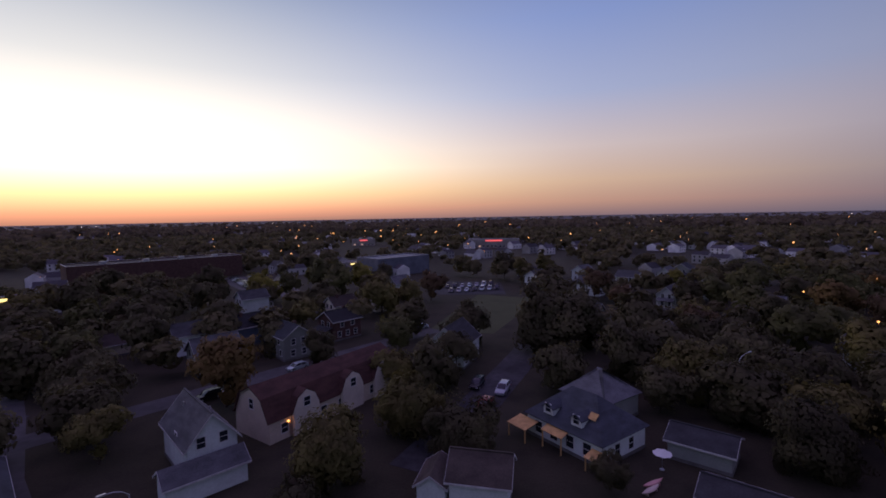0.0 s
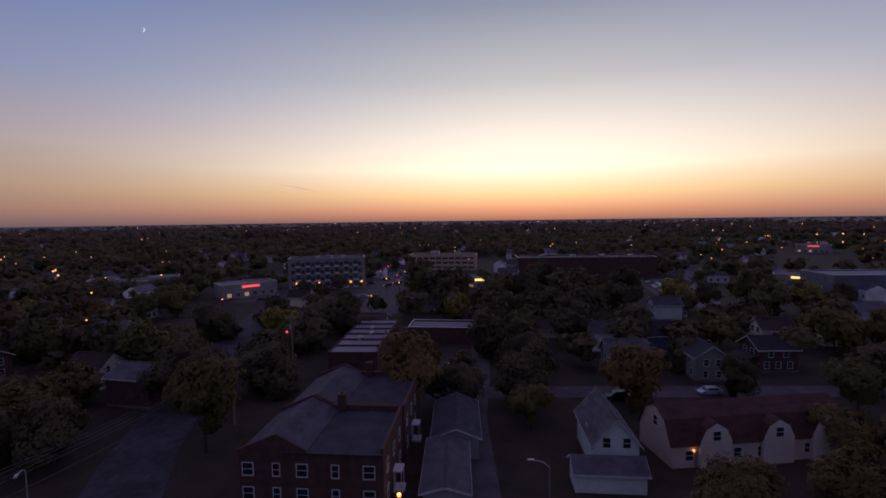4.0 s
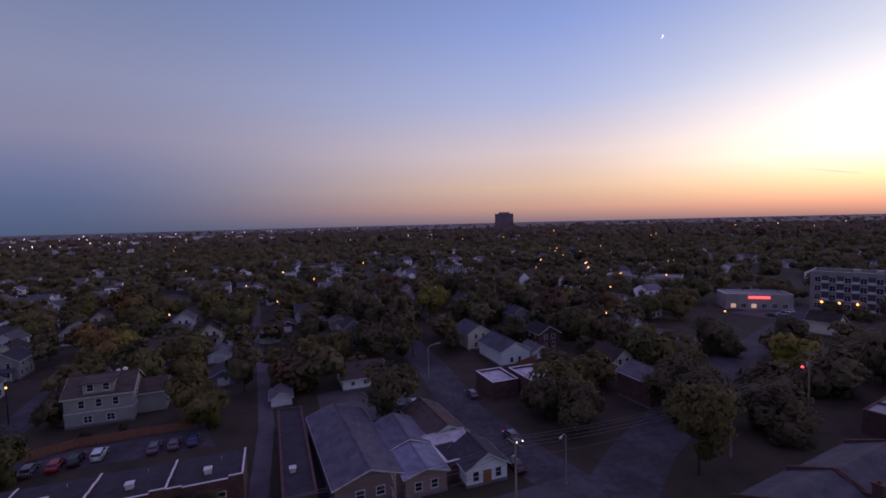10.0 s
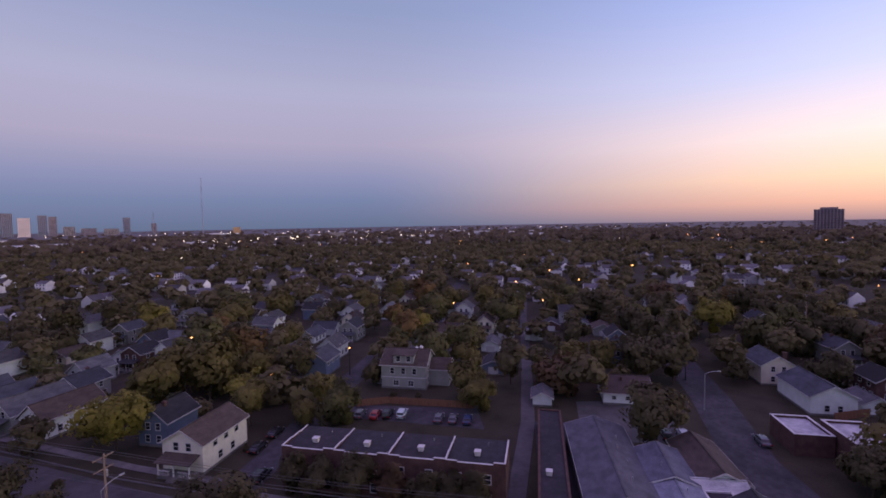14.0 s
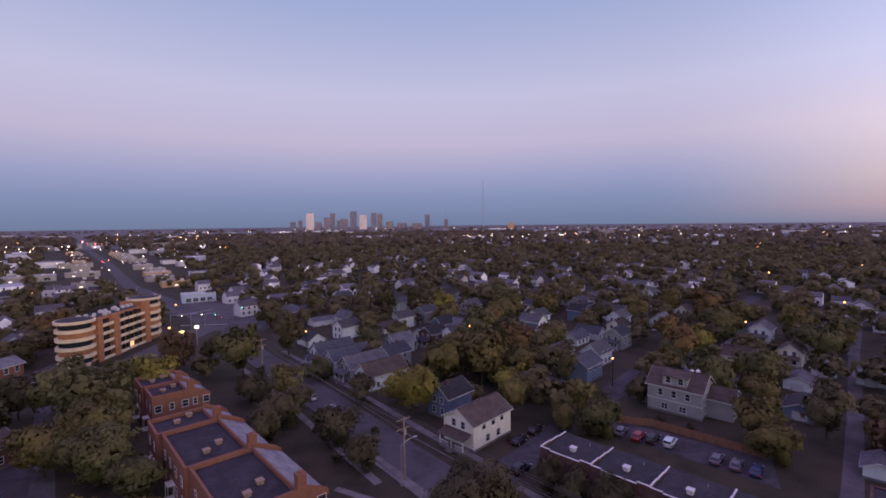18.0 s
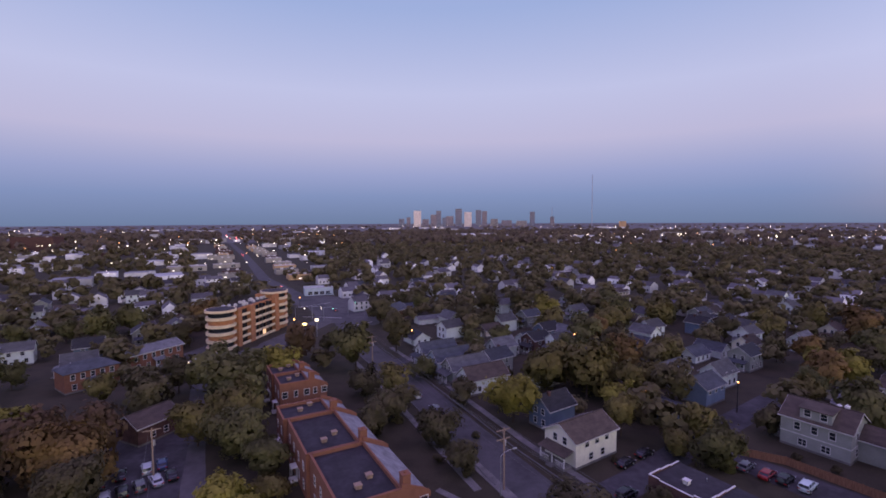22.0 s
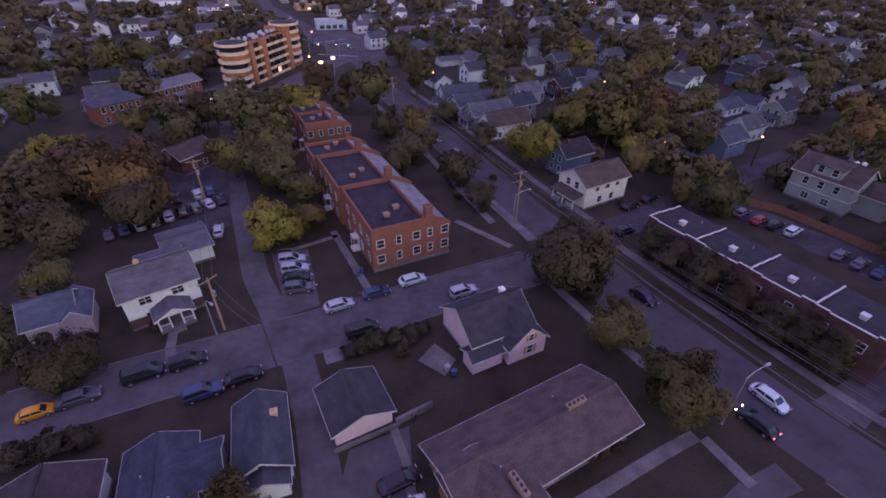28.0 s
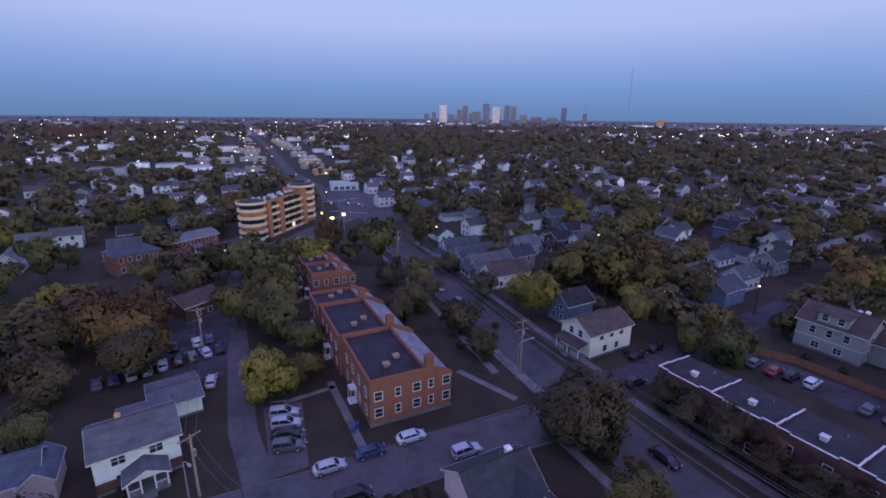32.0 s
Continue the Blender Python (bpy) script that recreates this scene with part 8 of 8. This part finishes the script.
for x, y, c in ((-13.6, 62.0, (0.05, 0.1, 0.25)), (-13.2, 62.9, (0.05, 0.1, 0.25)), (1.2, 41.4, (0.4, 0.4, 0.4)), (2.0, 40.6, (0.05, 0.1, 0.2)), (-3.0, 34.2, (0.1, 0.1, 0.11))):
    trash_bin(x, y, c)

# roof boxes on the low brick building
def roof_box(x, y, z, rot, n=4):
    root = thing("roof_vent_row", pose(x, y, z, 0, 0, rot), "pale metal ventilation box on the brown roof", "roof vent")
    bm = bmesh.new()
    bm_box(bm, -1.3, 1.3, -0.35, 0.35, -0.3, 0.45)
    part("housing", bm, SKYLIGHT, root)
    for k in range(n):
        bm = bmesh.new()
        bm_tube(bm, (-0.95 + k * 0.62, 0, 0.45), (-0.95 + k * 0.62, 0, 0.6), 0.18, 0.16, 10)
        part("cowl", bm, DARK_METAL, root)


roof_box(15.2, 32.3, 5.1, 29)
roof_box(7.6, 23.2, 5.0, -61)

# ---------------------------------------------------------------- more cars
for x, y, rot, kind, c, words in ((63.6, 83.6, 32, "sedan", GREYC, "grey car in the lot behind the flats"), (65.6, 80.6, 32, "sedan", REDC, "dark red car in the lot behind the flats"), (67.6, 78.7, 32, "suv", BLACKC, "black car in the lot behind the flats"),
                                  (69.9, 76.4, 32, "suv", WHITEC, "white car in the lot behind the flats"), (73.2, 68.3, 32, "sedan", GREYC, "grey car in the lot behind the flats"), (74.9, 65.6, 32, "sedan", GREYC, "grey car in the lot behind the flats"), (76.6, 63.0, 32, "sedan", BLUEC, "blue car in the lot behind the flats"),
                                  (-60.7, 83, 120, "sedan", BLACKC, "dark car under the trees"), (-58.4, 85.5, 120, "suv", GREYC, "grey car under the trees"), (-56.2, 88, 120, "sedan", BLACKC, "dark car under the trees"), (-52.6, 90.2, 120, "suv", SILVER, "silver car in the alley lot"),
                                  (-50.6, 91.8, 120, "sedan", BLUEC, "blue car in the alley lot"), (-42.2, 75.2, 110, "sedan", SILVER, "silver car beside the alley"), (96, 28.2, 30, "suv", BLACKC, "black car behind the workshops"), (98.2, 25.6, 30, "sedan", SILVER, "silver car behind the workshops"),
                                  (104.8, 13.4, 30, "sedan", GREYC, "grey car at the kerb"), (41, 86.4, 32, "sedan", BLACKC, "dark car on the side street"), (46.5, 89.8, 32, "sedan", BLACKC, "dark car on the side street"), (36.5, 76.2, 32, "suv", BLACKC, "dark car on the side street")):
    build_car(kind, c, pose(x, y, 0.03, 0, 0, rot) @ Matrix.Scale(0.84 if c == YEL else 1.0, 4), words)
for x, y, rot, kind, c, words in ((84.4, 3.8, 212, "sedan", GREYC, "car with lit headlights on the side street"), (74.4, 3.2, 30, "sedan", BLACKC, "black car turning at the corner"), (34, -87.2, 42, "sedan", WHITEC, "white car parked on the narrow street"), (36.8, -84.6, 42, "suv", BLACKC, "dark car parked on the narrow street"),
                                  (24, -98.8, 42, "sedan", WHITEC, "white car parked on the narrow street"), (73.1, -61.5, 30, "sedan", GREYC, "grey car with lights on in the yard"), (70.6, -63.6, 30, "suv", SILVER, "silver car in the yard"),
                                  (-11.4, -82.6, 60, "suv", BLACKC, "dark car parked on the street"), (-15.4, -79.2, 60, "suv", SILVER, "silver car parked on the street"), (-4.1, -129.4, 20, "sedan", WHITEC, "white car by the field"),
                                  (-11.1, -73.6, 60, "sedan", REDC, "dark red car parked on the street"), (-0.6, 124.7, 117, "suv", SILVER, "silver car in a driveway"), (37.9, 33.2, 118, "sedan", BLACKC, "black car with lights on the main road")):
    build_car(kind, c, pose(x, y, 0.03, 0, 0, rot), words, "lights" in words or "lit" in words)
crng = random.Random(9)
for k in range(14):
    build_car(crng.choice(("sedan", "suv", "van")), crng.choice((WHITEC, SILVER, GREYC, BLACKC)), pose(-21 - (k % 7) * 3.4, -190 - (k // 7) * 12 - (k % 7) * 0.6, 0.03, 0, 0, 75), "car in a row of the far car park")
for k in range(5):
    build_car(("suv", "van", "sedan")[k % 3], (WHITEC, SILVER)[k % 2], pose(67.2 + k * 1.3, -69.7 - k * 2.6, 0.03, 0, 0, 27), "pale car parked side by side in the yard")


build_car("van", WHITEC, pose(-93, 105.5, 0.03, 0, 0, 20), "white van in the open lot", False)
for k in range(9):
    build_car(crng.choice(("sedan", "suv")), crng.choice((BLACKC, GREYC, BLACKC, SILVER, BLUEC)), pose(-46.6 - k * 1.95, 87.6 - k * 1.75, 0.03, 0, 0, 128 + crng.uniform(-4, 4)), "car parked in a row under the trees")


# ---------------------------------------------------------------- lit signs and shops
def lit_shop(x, y, rot, w, d, h, sign, label, pale=SHOP_ROOF):
    root = flat_building("lit_shop", x, y, rot, w, d, h, SHOP_WALL, label, row("n", max(3, int(w / 4)), w - 2, 0.8, 1.8, 1.6, (0, 2)), roof_mat=pale, category="shop")
    bm = bmesh.new()
    bm_box(bm, -w * 0.16, w * 0.16, d / 2 + 0.02, d / 2 + 0.3, h - 1.35, h - 0.35)
    part("sign_board", bm, sign, root, "glowing sign board")


lit_shop(219, -98, 84, 25, 13, 6, SIGN_RED, "low pale shop with a glowing red sign")
lit_shop(34, -540, 5, 26, 14, 7, SIGN_RED, "far shop with a glowing red sign")
lit_shop(-100, -455, -12, 50, 18, 8, SIGN_RED, "far shop with a long glowing red sign")
lit_shop(25, -285, 10, 20, 10, 5, SIGN_YELLOW, "low shop with an orange lit canopy")
lit_shop(148, -186, 45, 14, 9, 5, SIGN_YELLOW, "low shop with an orange lit canopy")
lit_shop(285, -70, 70, 40, 12, 6, COPING, "long low shop with a pale fascia")
flat_building("filling_station", -66, 310, -162, 18, 11, 4.5, SIDING, "pale blue filling station shop at the junction", row("n", 4, 15, 0.6, 2.6, 2.0), roof_mat=PALE_ROOF, category="shop", wall=(0.4, 0.46, 0.52))


def junction_sign(x, y, rot, h, w, mat, label):
    root = thing("lit_sign", pose(x, y, 0, 0, 0, rot), label, "sign")
    bm = bmesh.new()
    bm_tube(bm, (0, 0, 0), (0, 0, h), 0.14, 0.12, 8)
    part("post", bm, METAL, root)
    bm = bmesh.new()
    bm_box(bm, -w / 2, w / 2, -0.2, 0.2, h, h + w * 0.75)
    part("panel", bm, mat, root, "glowing sign panel")


junction_sign(-45.6, 187.8, 10, 6, 1.7, SIGN_YELLOW, "square yellow glowing sign on a post")
junction_sign(-42.1, 194.2, 10, 6.6, 1.5, glow("pale_sign", (1.0, 0.85, 0.5), 1.4), "pale glowing sign on a post")
# the junction's paler asphalt has the sky's sheen put into its colour
patch("junction", ((-20, 214), (-10, 235), (-38, 292), (-92, 318), (-105, 300), (-62, 262), (-46, 222)), 0.0, 0.015, WORN_ASPHALT, "wide asphalt junction", "road")


def wall_lamp(x, y, z):
    root = thing("wall_lamp", pose(x, y, 0), "orange lamp glowing at the building corner", "lamp")
    bm = bmesh.new()
    bm_tube(bm, (0, 0, 0), (0, 0, z), 0.06, 0.05, 6)
    part("post", bm, DARK_METAL, root)
    bm = bmesh.new()
    bmesh.ops.create_icosphere(bm, subdivisions=1, radius=0.3)
    part("globe", bm, LAMP_ORANGE, root, at=pose(0, 0, z))
    lamp = bpy.data.lights.new("lamp_glow", "POINT")
    lamp.energy, lamp.color, lamp.shadow_soft_size = 60.0, (1.0, 0.5, 0.15), 0.35
    lob = new("lamp_glow", lamp)
    lob.parent = root
    lob.location = (0, 0, z + 0.5)


wall_lamp(42.0, -33.4, 3.0)


# ---------------------------------------------------------------- yard things by the renovated house
def umbrella(x, y):
    root = thing("patio_umbrella", pose(x, y, 0), "open white patio umbrella in a back yard", "umbrella")
    bm = bmesh.new()
    bm_tube(bm, (0, 0, 0), (0, 0, 2.5), 0.03, 0.025, 8)
    bm_tube(bm, (0, 0, 0), (0, 0, 0.12), 0.3, 0.26, 12)
    part("pole", bm, METAL, root)
    for k in range(8):
        bm = bmesh.new()
        a, b = math.pi * k / 4, math.pi * (k + 1) / 4
        top = bm.verts.new((0, 0, 2.65))
        p, q = bm.verts.new((1.15 * math.cos(a), 1.15 * math.sin(a), 2.15)), bm.verts.new((1.15 * math.cos(b), 1.15 * math.sin(b), 2.15))
        m = bm.verts.new((1.08 * math.cos((a + b) / 2), 1.08 * math.sin((a + b) / 2), 2.04))
        bm.faces.new((top, p, m))
        bm.faces.new((top, m, q))
        part("canopy_panel", bm, WHITE, root)


umbrella(-28.6, -51.6)


def kayak(x, y, rot, c):
    bm = bmesh.new()
    rings = []
    for k in range(9):
        f = k / 8 * 2 - 1
        w = 0.36 * (1 - abs(f) ** 2.2) + 0.02
        rings.append([bm.verts.new((f * 1.6, w * math.cos(q), 0.36 + 0.22 * math.sin(q) * (0.35 + w) + 0.1 * f * f)) for q in [math.pi * i / 4 for i in range(8)]])
    for r0, r1 in zip(rings, rings[1:]):
        for i in range(8):
            bm.faces.new((r0[i], r0[(i + 1) % 8], r1[(i + 1) % 8], r1[i]))
    bm.faces.new(rings[0][::-1])
    bm.faces.new(rings[-1])
    bm_box(bm, -0.9, -0.75, -0.3, 0.3, 0.0, 0.2)
    bm_box(bm, 0.75, 0.9, -0.3, 0.3, 0.0, 0.2)
    return single("kayak", bm, CAR_PAINT, "bright kayak lying in a back yard", "kayak", pose(x, y, 0, 0, 0, rot), colour=c)


kayak(-25.6, -48.6, 20, (0.6, 0.3, 0.28))
kayak(-24.6, -47.4, 26, (0.55, 0.42, 0.36))


# ---------------------------------------------------------------- the western junction
patch("junction_west", ((128, -108), (150, -104), (228, -160), (236, -214), (205, -206), (148, -152)), 0.0, 0.016, WORN_ASPHALT, "wide worn asphalt junction with waiting cars", "road")
patch("parking_lot_south", ((46, -222), (70, -214), (98, -262), (66, -280)), 0.0, 0.018, WORN_ASPHALT, "worn asphalt lot behind the long brick hall", "parking lot")
patch("lane_south", ((28, -158), (36, -154), (56, -218), (48, -222)), 0.0, 0.014, CONCRETE, "pale concrete lane to the southern lot", "lane")
crng = random.Random(8)
for k in range(22):
    i, j = k % 11, k // 11
    if crng.random() < 0.15:
        continue
    c, words = crng.choice(((WHITEC, "white"), (SILVER, "silver"), (GREYC, "grey"), (BLACKC, "black"), (WHITEC, "white")))
    build_car(crng.choice(("sedan", "suv")), c, pose(59 + i * 2.0 + j * 9, -224 - i * 3.7 + j * 3, 0.03, 0, 0, 30), words + " car in the southern lot")


def city_bus(x, y, rot):
    """A low-floor bus: rounded body, window bands, doors, roof pods, wheels and lamps."""
    root = thing("city_bus", pose(x, y, 0.02, 0, 0, rot), "white and dark low-floor city bus with a pale roof", "bus")
    bm = bmesh.new()
    bm_profile(bm, ((-5.9, 0.35), (-6.0, 1.2), (-5.95, 2.7), (-5.7, 2.98), (5.5, 3.0), (5.85, 2.75), (6.0, 1.2), (5.95, 0.4)), 1.27, 1.2, 0.05)
    part("body", bm, CAR_PAINT, root).color = (0.5, 0.52, 0.55, 1)
    for sd in (-1, 1):
        for k in range(7):
            bm = bmesh.new()
            bm_box(bm, -5.2 + k * 1.42, -3.92 + k * 1.42, sd * 1.245 - 0.025, sd * 1.245 + 0.025, 1.35, 2.4)
            part("window", bm, GLASS, root)
        for wx in (-3.6, 3.7):
            bm = bmesh.new()
            bm_tube(bm, (wx, sd * 1.05, 0.48), (wx, sd * 1.31, 0.48), 0.48, 0.48, 16)
            part("wheel", bm, RUBBER, root)
        bm = bmesh.new()
        bm_box(bm, 5.94, 6.04, sd * 0.9 - 0.16, sd * 0.9 + 0.16, 0.75, 0.95)
        part("headlight", bm, LAMP_WHITE, root)
        bm = bmesh.new()
        bm_box(bm, -6.03, -5.96, sd * 1.0 - 0.1, sd * 1.0 + 0.1, 1.0, 1.4)
        part("tail_light", bm, RED_LENS, root)
    bm = bmesh.new()
    bm_box(bm, 5.86, 6.03, -1.05, 1.05, 1.2, 2.45)
    part("windscreen", bm, GLASS, root)
    bm = bmesh.new()
    bm_box(bm, 5.78, 5.95, -0.8, 0.8, 2.55, 2.78)
    part("route_display", bm, SIGN_YELLOW, root)
    for k in (-3.5, 0.8):
        bm = bmesh.new()
        bm_box(bm, k, k + 2.2, -0.7, 0.7, 2.9, 3.2)
        part("roof_unit", bm, COPING, root)


city_bus(-72, 157.5, -112)
patch("parking_lot_west_shop", ((190, -96), (206, -84), (226, -108), (208, -124)), 0.0, 0.016, WORN_ASPHALT, "asphalt lot in front of the lit shop", "parking lot")
patch("parking_lot_yard", ((62, -62), (78, -60), (80, -86), (64, -82)), 0.0, 0.013, DARK_ASPHALT, "dark asphalt yard with parked cars", "parking lot")
for x, y, rot, c, on in ((207, -175, 50, BLACKC, True), (187, -159, 50, GREYC, True), (189, -168, 50, BLACKC, True), (168, -128, 232, SILVER, True), (200, -158, 50, GREYC, True), (196, -176, 50, WHITEC, False), (203, -186, 50, SILVER, False), (212, -196, 50, GREYC, False),
                         (146, -133, 20, SILVER, False), (150, -139, 20, WHITEC, False), (148, -146, 20, GREYC, False), (201, -101, 40, WHITEC, False), (206, -105, 40, SILVER, False), (198, -95, 40, GREYC, False)):
    build_car("suv" if int(x) % 2 else "sedan", c, pose(x, y, 0.03, 0, 0, rot), "car with lit lamps waiting at the junction" if on else "car parked beside the junction", on)
for x, y, mat, words in ((206, -170, LAMP_RED, "signal lamp glowing red at the junction"), (184, -163, LAMP_RED, "signal lamp glowing red at the junction"), (222, -190, LAMP_RED, "signal lamp glowing red at the junction"), (192, -176, LAMP_ORANGE, "street lamp glowing orange at the junction"),
                         (216, -205, LAMP_ORANGE, "street lamp glowing orange at the junction"), (114, -60, LAMP_RED, "small red lamp on a pole")):
    lamp_post(x, y, 5.5, 0.34, mat, words)


# ---------------------------------------------------------------- the junction
def traffic_signal(x, y, rot, mat, words):
    root = thing("traffic_signal", pose(x, y, 0, 0, 0, rot), words, "traffic light", "signals at the junction")
    bm = bmesh.new()
    bm_tube(bm, (0, 0, 0), (0, 0, 6.4), 0.11, 0.08, 8)
    bm_tube(bm, (0, 0, 6.2), (4.5, 0, 6.5), 0.07, 0.05, 8)
    part("mast_arm", bm, METAL, root)
    bm = bmesh.new()
    bm_box(bm, 4.2, 4.6, -0.2, 0.2, 5.3, 6.4)
    box = part("signal_head", bm, DARK_METAL, root)
    bm = bmesh.new()
    bm_tube(bm, (4.4, -0.2, 5.6), (4.4, -0.34, 5.6), 0.16, 0.16, 10)
    part("lens", bm, mat, box, "lit signal lens")


GREEN_LENS = glow("green_signal", (0.2, 1.0, 0.7), 4.0)
traffic_signal(-60, 229, 5, LAMP_WHITE, "traffic signal showing a pale light")
traffic_signal(-52, 229.5, 5, LAMP_WHITE, "traffic signal showing a pale light")
traffic_signal(-46, 227.5, 5, GREEN_LENS, "traffic signal showing green")
traffic_signal(-36, 240, 40, GREEN_LENS, "traffic signal showing green")
lamp_post(-64.2, 254.6, 6.5, 0.34, LAMP_ORANGE, "street lamp glowing orange at the junction")
lamp_post(-52.2, 197.1, 6.5, 0.42, LAMP_ORANGE, "street lamp glowing orange at the junction")
for x, y, rot, c, words, on in ((-51.8, 190.7, 75, BLACKC, "dark car with red tail lights on", True), (-56.9, 303.8, 20, WHITEC, "white car at the filling station", False), (-47.2, 302.9, 25, SILVER, "silver car at the filling station", False), (-44, 250, 110, GREYC, "car with lights on crossing the junction", True),
                                (-97.7, 209.5, 75, BLACKC, "dark car with red tail lights on", True), (-100, 345, 113, SILVER, "car with lights on along the far road", True), (-120, 380, -67, GREYC, "car with lights on along the far road", True), (4.5, 115, 115, GREYC, "grey car on the main road", False)):
    build_car("sedan", c, pose(x, y, 0.04, 0, 0, rot), words, on)
for pts in (((-58, 236), (-38, 232)), ((-30, 214), (-22, 222)), ((-66, 262), (-52, 276))):
    ribbon("stop_line", pts, 0.5, 0.03, 0.036, PAINT_LINE, "worn white stop line at the junction", "road marking")
ribbon("island_kerb", ((-34.4, 215.5), (-27, 236), (-29.8, 256.2)), 0.4, 0.0, 0.16, KERB, "pale kerb round the verge at the junction", "kerb")
